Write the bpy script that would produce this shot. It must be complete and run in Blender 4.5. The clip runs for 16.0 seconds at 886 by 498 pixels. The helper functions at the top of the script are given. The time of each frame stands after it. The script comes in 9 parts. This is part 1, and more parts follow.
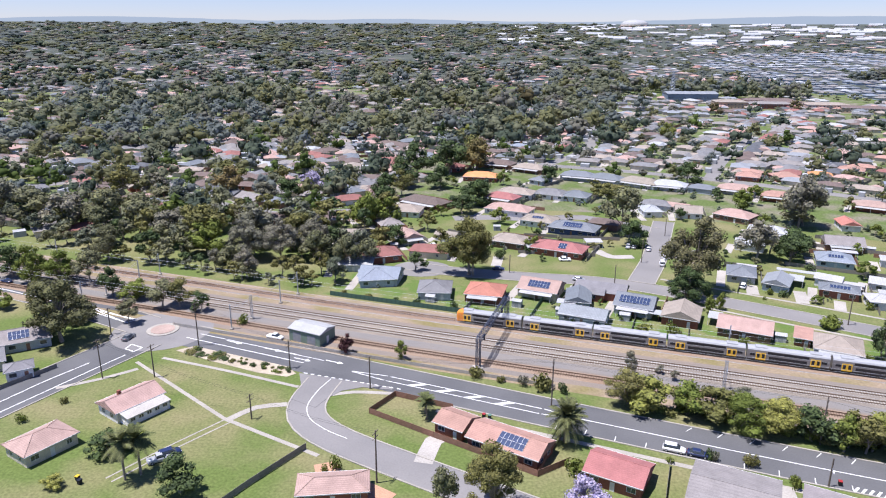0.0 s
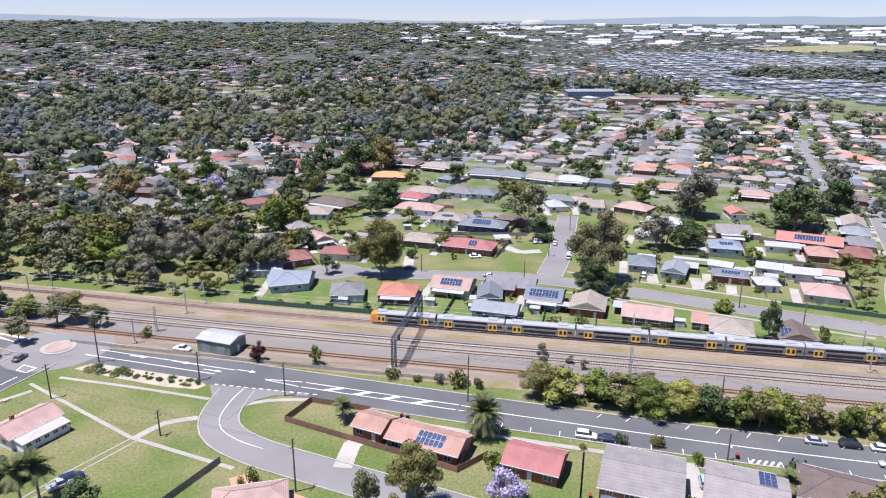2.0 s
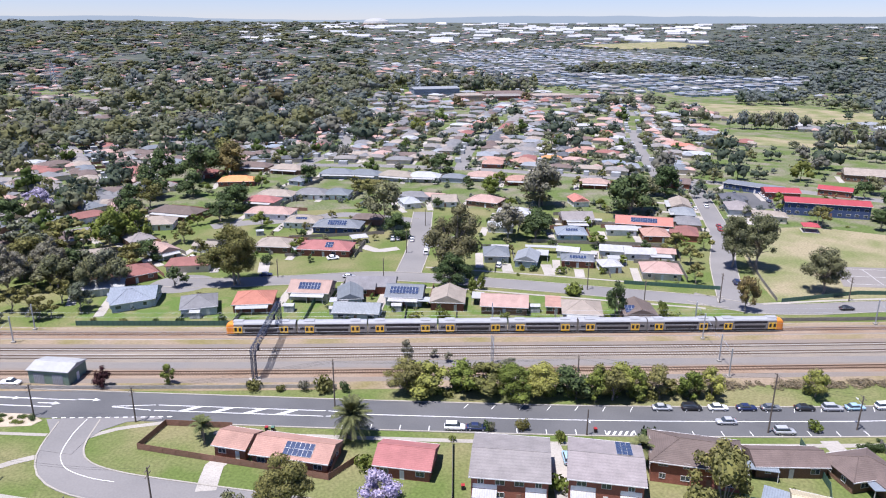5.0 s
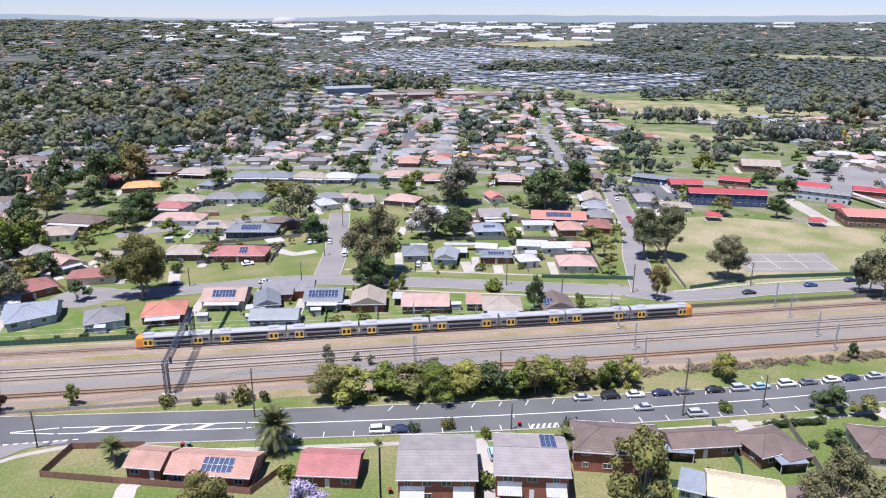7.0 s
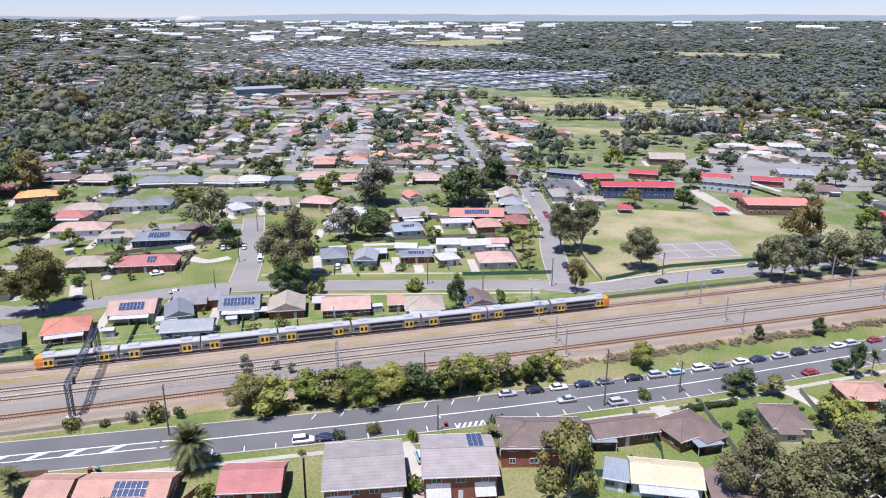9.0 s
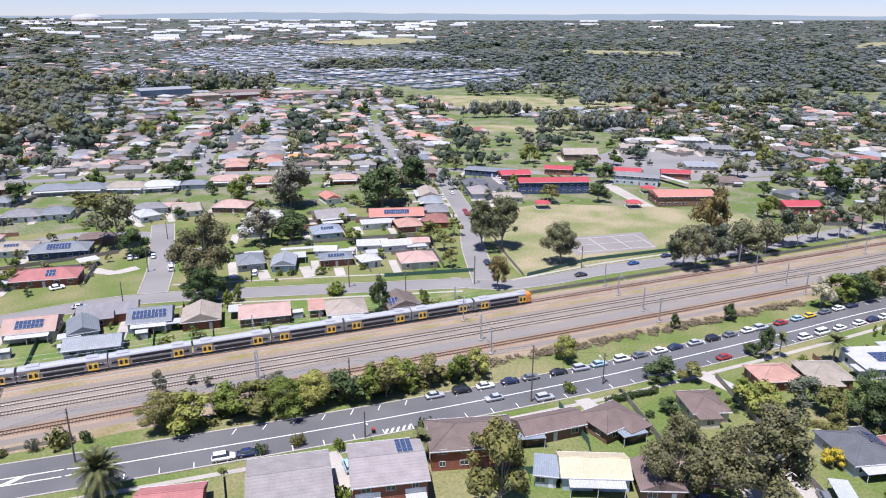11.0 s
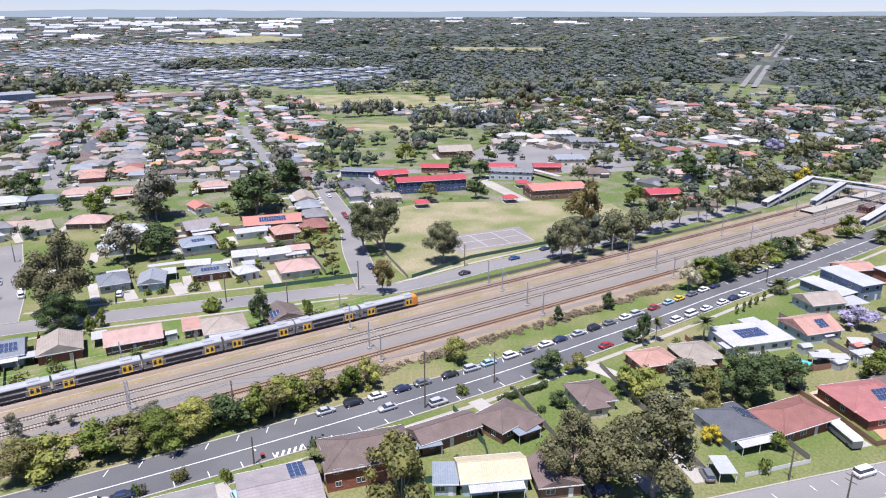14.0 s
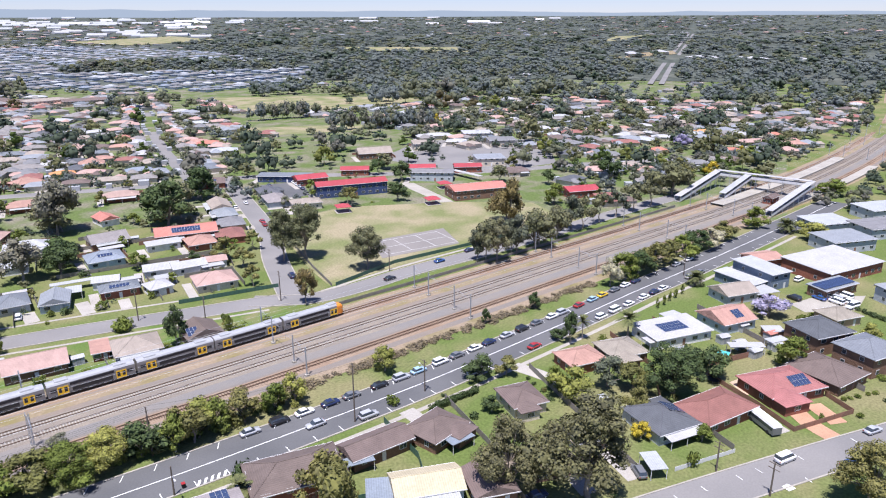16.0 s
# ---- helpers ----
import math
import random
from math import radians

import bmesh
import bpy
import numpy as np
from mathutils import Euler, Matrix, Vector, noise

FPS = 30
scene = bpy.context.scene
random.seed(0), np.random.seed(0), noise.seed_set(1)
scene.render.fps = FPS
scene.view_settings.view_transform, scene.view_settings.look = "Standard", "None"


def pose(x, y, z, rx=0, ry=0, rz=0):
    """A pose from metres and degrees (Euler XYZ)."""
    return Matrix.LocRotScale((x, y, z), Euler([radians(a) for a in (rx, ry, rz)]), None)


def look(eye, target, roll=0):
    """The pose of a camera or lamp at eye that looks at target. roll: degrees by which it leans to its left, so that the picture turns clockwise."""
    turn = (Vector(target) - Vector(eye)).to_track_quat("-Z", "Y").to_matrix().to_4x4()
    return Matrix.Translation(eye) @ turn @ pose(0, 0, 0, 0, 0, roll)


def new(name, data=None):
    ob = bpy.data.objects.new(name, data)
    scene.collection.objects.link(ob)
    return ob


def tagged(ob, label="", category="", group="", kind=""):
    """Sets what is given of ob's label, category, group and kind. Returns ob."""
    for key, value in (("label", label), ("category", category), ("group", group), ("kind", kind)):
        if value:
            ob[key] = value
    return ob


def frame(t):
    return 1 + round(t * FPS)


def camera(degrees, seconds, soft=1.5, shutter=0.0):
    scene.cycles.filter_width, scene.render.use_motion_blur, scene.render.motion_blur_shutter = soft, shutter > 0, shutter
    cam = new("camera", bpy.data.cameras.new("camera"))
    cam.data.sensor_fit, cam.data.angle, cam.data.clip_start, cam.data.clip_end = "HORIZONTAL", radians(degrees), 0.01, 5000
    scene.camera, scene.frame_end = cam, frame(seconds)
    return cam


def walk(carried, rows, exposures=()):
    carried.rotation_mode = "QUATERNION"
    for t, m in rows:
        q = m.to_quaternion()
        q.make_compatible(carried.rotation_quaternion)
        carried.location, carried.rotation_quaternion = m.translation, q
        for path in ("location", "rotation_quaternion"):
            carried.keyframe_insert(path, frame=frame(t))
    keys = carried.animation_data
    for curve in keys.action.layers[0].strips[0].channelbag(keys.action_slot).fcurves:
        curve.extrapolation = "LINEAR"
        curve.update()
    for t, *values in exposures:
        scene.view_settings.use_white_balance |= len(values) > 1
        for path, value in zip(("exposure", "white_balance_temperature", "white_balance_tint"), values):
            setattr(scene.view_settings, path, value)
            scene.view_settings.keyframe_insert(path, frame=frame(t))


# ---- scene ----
# camera: a drone that turns slowly to its right and drifts ahead
cam = camera(64.77, 16.0, soft=1.12)
ROWS = [
    (0.0, 0.00, 0.00, 85.05, 0.00, -17.39, -0.16),
    (0.5, -0.01, -0.06, 85.24, -1.35, -17.42, -0.20),
    (1.0, -0.16, -0.04, 85.40, -2.73, -17.44, -0.25),
    (1.5, -0.20, -0.16, 85.49, -5.22, -17.46, -0.31),
    (2.0, -0.19, -0.24, 85.48, -7.65, -17.44, -0.29),
    (2.5, -0.15, -0.06, 85.53, -10.10, -17.47, -0.29),
    (3.0, -0.07, 0.09, 85.46, -12.45, -17.48, -0.24),
    (3.5, -0.03, 0.39, 85.43, -14.53, -17.50, -0.23),
    (4.0, 0.02, 0.70, 85.25, -16.35, -17.48, -0.22),
    (6.5, 0.50, 1.72, 85.02, -25.02, -17.53, -0.21),
    (7.0, 0.81, 2.21, 84.94, -26.75, -17.54, -0.18),
    (7.5, 1.12, 2.59, 84.86, -28.48, -17.56, -0.17),
    (8.0, 1.39, 2.96, 84.85, -30.19, -17.59, -0.12),
    (8.5, 1.70, 3.43, 84.78, -31.92, -17.60, -0.11),
    (9.0, 2.00, 4.00, 84.56, -33.61, -17.59, -0.11),
    (11.5, 3.74, 7.20, 84.07, -42.18, -17.70, -0.11),
    (12.0, 3.88, 7.91, 84.35, -43.93, -17.75, -0.07),
    (12.5, 4.29, 8.62, 84.40, -45.67, -17.79, -0.09),
    (13.0, 4.72, 9.32, 84.46, -47.41, -17.82, -0.10),
    (13.5, 5.26, 9.74, 84.70, -49.10, -17.87, -0.01),
    (14.0, 5.88, 10.21, 84.86, -50.76, -17.87, 0.09),
    (14.5, 6.53, 10.72, 84.88, -52.45, -17.86, 0.13),
    (15.0, 7.14, 11.39, 85.02, -54.18, -17.89, 0.17),
    (15.5, 7.89, 12.13, 85.15, -55.90, -17.89, 0.19),
    (16.0, 8.73, 12.97, 85.33, -57.40, -17.92, 0.22),
]
walk(cam, [(t, pose(x, y, z, 0, 0, yaw) @ pose(0, 0, 0, 90 + pitch) @ pose(0, 0, 0, 0, 0, -roll)) for t, x, y, z, yaw, pitch, roll in ROWS], [(0.0, 0.71, 6130, 18.0), (16.0, 0.71, 6130, 18.0)])

# daylight: a high midday sun and a pale summer sky
SUN_FROM = Vector((-0.29, -0.08, 0.955)).normalized()
world = bpy.data.worlds.new("sky")
scene.world = world
world.use_nodes = True
wn = world.node_tree.nodes
sky = wn.new("ShaderNodeTexSky")
sky.sky_type, sky.sun_disc = "NISHITA", False
sky.sun_elevation = math.asin(SUN_FROM.z)
sky.sun_rotation = math.atan2(SUN_FROM.x, SUN_FROM.y)
sky.air_density, sky.dust_density, sky.ozone_density = 1.0, 0.0, 2.0
wn["Background"].inputs["Strength"].default_value = 0.062
tint = wn.new("ShaderNodeMix")
tint.data_type, tint.blend_type = "RGBA", "MULTIPLY"
tint.inputs[0].default_value = 1.0
tint.inputs[7].default_value = (0.88, 0.96, 1.33, 1)
world.node_tree.links.new(sky.outputs[0], tint.inputs[6])
world.node_tree.links.new(tint.outputs[2], wn["Background"].inputs["Color"])
sun = new("sun", bpy.data.lights.new("sun", "SUN"))
sun.data.energy, sun.data.angle, sun.data.color = 5.0, radians(0.53), (1.0, 0.975, 0.945)
sun.matrix_world = look((0, 0, 300), Vector((0, 0, 300)) - SUN_FROM)

# ---- materials ----
MATS = {}


def mat(name, base, rough=0.85, var=0.25, fine=8.0, coarse=0.6, bump=0.3, metal=0.0, other=None, mix=0.5, island=0.0, objvar=0.0, wave=None, spec=0.4, coords="Object", trans=0.0):
    """A surface with variation at two scales, a bump and, where given, a second colour in patches or ribs."""
    if name in MATS:
        return MATS[name]
    m = bpy.data.materials.new(name)
    m.use_nodes = True
    n, l = m.node_tree.nodes, m.node_tree.links
    b = n["Principled BSDF"]
    b.inputs["Roughness"].default_value = rough
    b.inputs["Metallic"].default_value = metal
    b.inputs["Specular IOR Level"].default_value = spec
    tc = n.new("ShaderNodeTexCoord")
    if coords == "World":
        g = n.new("ShaderNodeNewGeometry")
        co = g.outputs["Position"]
    else:
        co = tc.outputs["Object"]
    nf, nc = n.new("ShaderNodeTexNoise"), n.new("ShaderNodeTexNoise")
    nf.inputs["Scale"].default_value, nf.inputs["Detail"].default_value = fine, 4
    nc.inputs["Scale"].default_value, nc.inputs["Detail"].default_value = coarse, 5
    l.new(co, nf.inputs["Vector"])
    l.new(co, nc.inputs["Vector"])

    def mixer(kind, fac, a, c):
        x = n.new("ShaderNodeMix")
        x.data_type, x.blend_type = "RGBA", kind
        for key, v in ((0, fac), (6, a), (7, c)):
            if hasattr(v, "links"):
                l.new(v, x.inputs[key])
            elif key == 0:
                x.inputs[0].default_value = v
            else:
                x.inputs[key].default_value = (*v, 1)
        return x.outputs[2]

    def ramp(v, lo, hi, a=0.0, c=1.0):
        r = n.new("ShaderNodeMapRange")
        l.new(v, r.inputs[0])
        for k, val in zip((1, 2, 3, 4), (lo, hi, a, c)):
            r.inputs[k].default_value = val
        return r.outputs[0]

    col = None
    if other is not None:
        col = mixer("MIX", ramp(nc.outputs[0], mix - 0.12, mix + 0.12), base, other)
    else:
        col = mixer("MIX", ramp(nc.outputs[0], 0.3, 0.7), tuple(c * (1 - var * 0.6) for c in base), tuple(min(1, c * (1 + var * 0.6)) for c in base))
    col = mixer("MULTIPLY", 1.0, col, mixer("MIX", ramp(nf.outputs[0], 0.3, 0.7), (1 - var,) * 3, (1 + var * 0.5,) * 3))
    if island:
        g = n.new("ShaderNodeNewGeometry")
        col = mixer("MULTIPLY", 1.0, col, mixer("MIX", g.outputs["Random Per Island"], (1 - island, 1 - island, 1 - island * 0.6), (1 + island * 1.1, 1 + island, 1 + island * 0.5)))
    if objvar:
        o = n.new("ShaderNodeObjectInfo")
        col = mixer("MULTIPLY", 1.0, col, mixer("MIX", o.outputs["Random"], (1 - objvar, 1 - objvar * 0.7, 1 - objvar), (1 + objvar, 1 + objvar * 0.7, 1 + objvar * 0.8)))
    height = nf.outputs[0]
    if wave:
        w = n.new("ShaderNodeTexWave")
        w.wave_type, w.bands_direction = "BANDS", wave[0]
        w.inputs["Scale"].default_value = 0.314 / wave[1]
        w.inputs["Distortion"].default_value = 0.15
        l.new(tc.outputs["Object"], w.inputs["Vector"])
        height = w.outputs["Fac"]
        col = mixer("MULTIPLY", 1.0, col, mixer("MIX", ramp(w.outputs["Fac"], 0.0, 0.35), (1 - wave[2],) * 3, (1, 1, 1)))
    l.new(col, b.inputs["Base Color"])
    if bump:
        bp = n.new("ShaderNodeBump")
        bp.inputs["Strength"].default_value, bp.inputs["Distance"].default_value = bump, 0.05
        l.new(height, bp.inputs["Height"])
        l.new(bp.outputs[0], b.inputs["Normal"])
    if trans:
        t = n.new("ShaderNodeBsdfTranslucent")
        l.new(col, t.inputs["Color"])
        mx = n.new("ShaderNodeMixShader")
        mx.inputs[0].default_value = trans
        l.new(b.outputs[0], mx.inputs[1])
        l.new(t.outputs[0], mx.inputs[2])
        l.new(mx.outputs[0], n["Material Output"].inputs["Surface"])
    MATS[name] = m
    return m


def grass_material():
    m = mat("grass", (0.112, 0.150, 0.042), 0.95, 0.3, 1.6, 0.045, 0.4, other=(0.205, 0.190, 0.092), mix=0.53, coords="World", spec=0.1)
    return m


GRASS = grass_material()
LAWN = mat("lawn", (0.104, 0.158, 0.040), 0.95, 0.3, 2.2, 0.15, 0.4, other=(0.195, 0.188, 0.088), mix=0.54, coords="World", spec=0.1)
PLAYING = mat("playing_field", (0.165, 0.182, 0.075), 0.95, 0.25, 1.2, 0.05, 0.3, other=(0.29, 0.25, 0.155), mix=0.49, coords="World", spec=0.1)
DIRT = mat("dirt", (0.275, 0.215, 0.15), 0.95, 0.25, 1.5, 0.08, 0.4, other=(0.20, 0.17, 0.075), mix=0.55, coords="World", spec=0.1)
BALLAST = mat("ballast", (0.225, 0.185, 0.148), 0.95, 0.3, 5.0, 0.05, 0.6, other=(0.198, 0.176, 0.154), mix=0.5, coords="World", spec=0.15)
BED = mat("track_bed", (0.215, 0.186, 0.155), 0.95, 0.35, 6.0, 0.07, 0.6, other=(0.26, 0.222, 0.176), mix=0.5, coords="World", spec=0.15)
RUSTBED = mat("rusty_bed", (0.25, 0.17, 0.115), 0.95, 0.35, 6.0, 0.07, 0.6, other=(0.29, 0.22, 0.16), mix=0.5, coords="World", spec=0.15)
SLEEPER = mat("sleeper_concrete", (0.34, 0.315, 0.275), 0.9, 0.2, 4.0, 0.5, 0.3, objvar=0.1)
TIMBER_SLEEPER = mat("sleeper_timber", (0.15, 0.105, 0.075), 0.9, 0.3, 4.0, 0.5, 0.3, objvar=0.2)
RAIL = mat("rail_steel", (0.14, 0.085, 0.055), 0.55, 0.2, 3.0, 0.3, 0.1, metal=0.3)
ASPHALT = mat("asphalt", (0.120, 0.120, 0.120), 0.9, 0.1, 3.0, 0.06, 0.15, other=(0.098, 0.099, 0.100), mix=0.52, coords="World", spec=0.25)
ASPHALT_OLD = mat("asphalt_old", (0.215, 0.205, 0.194), 0.92, 0.09, 2.5, 0.05, 0.1, other=(0.182, 0.175, 0.167), mix=0.5, coords="World", spec=0.2)
CONCRETE = mat("concrete", (0.335, 0.31, 0.265), 0.9, 0.18, 3.0, 0.15, 0.2, coords="World", spec=0.2)
DRIVE = mat("driveway", (0.36, 0.335, 0.295), 0.9, 0.2, 3.0, 0.12, 0.2, coords="World", spec=0.2)
PAVER = mat("pink_pavers", (0.42, 0.25, 0.16), 0.9, 0.2, 4.0, 0.2, 0.3, coords="World", spec=0.2)
ISLAND = mat("worn_pink_pavers", (0.36, 0.27, 0.225), 0.9, 0.2, 3.0, 0.3, 0.3, coords="World", spec=0.2)
PAINT = mat("road_paint", (0.78, 0.78, 0.75), 0.8, 0.12, 3.0, 0.5, 0.1, coords="World")
FARLAND = mat("far_suburb", (0.078, 0.089, 0.072), 0.95, 0.45, 0.06, 0.011, 0.0, other=(0.12, 0.125, 0.10), mix=0.6, coords="World", spec=0.1)
YARD = mat("yard_ground", (0.108, 0.146, 0.046), 0.95, 0.35, 0.9, 0.07, 0.3, other=(0.205, 0.188, 0.135), mix=0.54, coords="World", spec=0.1)
GRAVEL = mat("pale_gravel", (0.40, 0.34, 0.25), 0.95, 0.25, 5.0, 0.3, 0.5, coords="World")
# roofs
TILE = {}
for key, c in dict(coral=(0.43, 0.175, 0.125), terracotta=(0.36, 0.215, 0.168), orange=(0.60, 0.27, 0.11), red=(0.24, 0.108, 0.09), rose=(0.33, 0.135, 0.125), pink=(0.38, 0.26, 0.22), brown=(0.145, 0.109, 0.095), mauve=(0.245, 0.222, 0.212), grey=(0.19, 0.187, 0.19), dark=(0.10, 0.104, 0.115), tan=(0.29, 0.25, 0.205)).items():
    TILE[key] = mat("tile_" + key, c, 0.85, 0.22, 5.0, 0.35, 0.7, objvar=0.08, wave=("Z", 0.16, 0.12))
SHEET = {}
for key, c in dict(bright=(0.70, 0.70, 0.69), white=(0.39, 0.39, 0.385), pale=(0.385, 0.395, 0.40), steel=(0.25, 0.265, 0.28), blue=(0.215, 0.245, 0.28), cream=(0.46, 0.40, 0.27), slate=(0.17, 0.185, 0.20), crimson=(0.36, 0.065, 0.075), salmon=(0.44, 0.185, 0.145), green=(0.10, 0.20, 0.15)).items():
    SHEET[key] = mat("sheet_" + key, c, 0.6, 0.14, 2.0, 0.25, 0.6, objvar=0.06, wave=("X", 0.45, 0.16), spec=0.22)
WALL = {}
for key, c, w in (("redbrick", (0.27, 0.10, 0.065), 0.086), ("brownbrick", (0.20, 0.115, 0.075), 0.086), ("cream", (0.60, 0.53, 0.41), 0.2), ("white", (0.74, 0.73, 0.70), 0.2), ("greyboard", (0.42, 0.45, 0.46), 0.2), ("blueboard", (0.45, 0.52, 0.55), 0.2), ("tanbrick", (0.42, 0.31, 0.21), 0.086), ("darkblue", (0.05, 0.075, 0.16), 0.3), ("slateboard", (0.16, 0.205, 0.26), 0.3)):
    WALL[key] = mat("wall_" + key, c, 0.88, 0.18, 3.0, 0.5, 0.3, wave=("Z", w, 0.12))
TRIM = mat("white_trim", (0.64, 0.63, 0.61), 0.6, 0.08, 2.0, 0.5, 0.05)
GLASS = mat("window_glass", (0.045, 0.055, 0.065), 0.08, 0.2, 1.0, 0.4, 0.0, spec=0.8)
# blue raised in the base colour to stand for reflected sky
SOLAR = mat("solar_cells", (0.035, 0.052, 0.105), 0.25, 0.2, 2.0, 0.6, 0.0, spec=0.6)
ALU = mat("aluminium", (0.55, 0.56, 0.57), 0.45, 0.1, 3.0, 0.5, 0.1, metal=0.5)
STEEL = mat("galvanised_steel", (0.40, 0.42, 0.44), 0.55, 0.15, 3.0, 0.5, 0.1, metal=0.5)
GANTRY = mat("gantry_steel", (0.045, 0.055, 0.085), 0.6, 0.2, 3.0, 0.5, 0.1)
POLE = mat("pole_timber", (0.13, 0.105, 0.085), 0.9, 0.25, 3.0, 0.5, 0.3)
FENCE = mat("fence_timber", (0.23, 0.125, 0.085), 0.9, 0.25, 3.0, 0.5, 0.3, objvar=0.12)
GREYFENCE = mat("fence_grey", (0.22, 0.20, 0.175), 0.9, 0.25, 3.0, 0.5, 0.3, objvar=0.12)
GREENFENCE = mat("fence_green_sheet", (0.055, 0.115, 0.085), 0.6, 0.15, 2.0, 0.4, 0.4, wave=("X", 0.25, 0.2))
BARK = mat("bark", (0.30, 0.25, 0.20), 0.95, 0.35, 3.0, 0.6, 0.6)
LEAF = {}
for key, c in dict(euc=(0.166, 0.170, 0.092), olive=(0.165, 0.162, 0.058), dark=(0.072, 0.104, 0.042), green=(0.145, 0.180, 0.042), bluegum=(0.125, 0.140, 0.095), lime=(0.25, 0.26, 0.07), grey=(0.205, 0.200, 0.146), palm=(0.125, 0.142, 0.060), jacaranda=(0.40, 0.36, 0.50), gold=(0.52, 0.40, 0.05), rust=(0.18, 0.145, 0.062), cream=(0.42, 0.40, 0.27), maroon=(0.075, 0.035, 0.035), scrub=(0.18, 0.152, 0.098), gum=(0.140, 0.138, 0.070)).items():
    LEAF[key] = mat("leaf_" + key, c, 0.7, 0.25, 1.5, 0.25, 0.0, island=0.34, objvar=0.14, spec=0.1, trans=0.16)
# far foliage: pale tones, blue-grey bluegum and high translucency stand in for distance haze
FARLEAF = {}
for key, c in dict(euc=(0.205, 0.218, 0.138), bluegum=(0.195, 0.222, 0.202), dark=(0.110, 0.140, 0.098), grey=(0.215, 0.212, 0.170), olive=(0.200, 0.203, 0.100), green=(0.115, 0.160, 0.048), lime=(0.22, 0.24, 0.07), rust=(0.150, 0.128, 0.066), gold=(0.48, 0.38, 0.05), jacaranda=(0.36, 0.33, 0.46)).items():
    FARLEAF[key] = mat("far_haze_leaf_" + key, c, 0.8, 0.22, 0.5, 0.06, 0.0, island=0.12, spec=0.05, trans=0.48)
# vehicles and the train
CARPAINT = {}
for key, c in dict(white=(0.78, 0.78, 0.77), silver=(0.45, 0.46, 0.47), grey=(0.14, 0.145, 0.15), black=(0.02, 0.02, 0.022), blue=(0.03, 0.085, 0.25), navy=(0.02, 0.03, 0.08), red=(0.32, 0.03, 0.03), yellow=(0.65, 0.42, 0.02), paleblue=(0.30, 0.45, 0.55)).items():
    CARPAINT[key] = mat("car_" + key, c, 0.28, 0.05, 1.0, 0.5, 0.0, metal=0.2 if key == "silver" else 0.0, spec=0.6)
RUBBER = mat("tyre_rubber", (0.02, 0.02, 0.02), 0.9, 0.2, 8.0, 1.0, 0.1)
LAMPGLASS = mat("lamp_glass", (0.6, 0.6, 0.58), 0.15, 0.1, 3.0, 1.0, 0.0)
REDGLASS = mat("red_lamp_glass", (0.35, 0.02, 0.02), 0.2, 0.1, 3.0, 1.0, 0.0)
TRAIN_GREY = mat("carriage_grey", (0.19, 0.178, 0.172), 0.45, 0.1, 1.0, 0.2, 0.05)
TRAIN_ROOF = mat("carriage_roof", (0.33, 0.335, 0.34), 0.5, 0.12, 1.5, 0.2, 0.05)
TRAIN_DARK = mat("carriage_dark", (0.025, 0.025, 0.03), 0.25, 0.2, 1.0, 0.3, 0.0)
TRAIN_YELLOW = mat("carriage_door_yellow", (0.78, 0.46, 0.02), 0.4, 0.08, 1.5, 0.3, 0.0)
TRAIN_ORANGE = mat("carriage_nose_orange", (0.72, 0.24, 0.03), 0.4, 0.08, 1.5, 0.3, 0.0)
UNDER = mat("bogie_grime", (0.05, 0.042, 0.036), 0.8, 0.3, 3.0, 0.6, 0.3)

# ---- building helpers ----
RNG = random.Random(7)


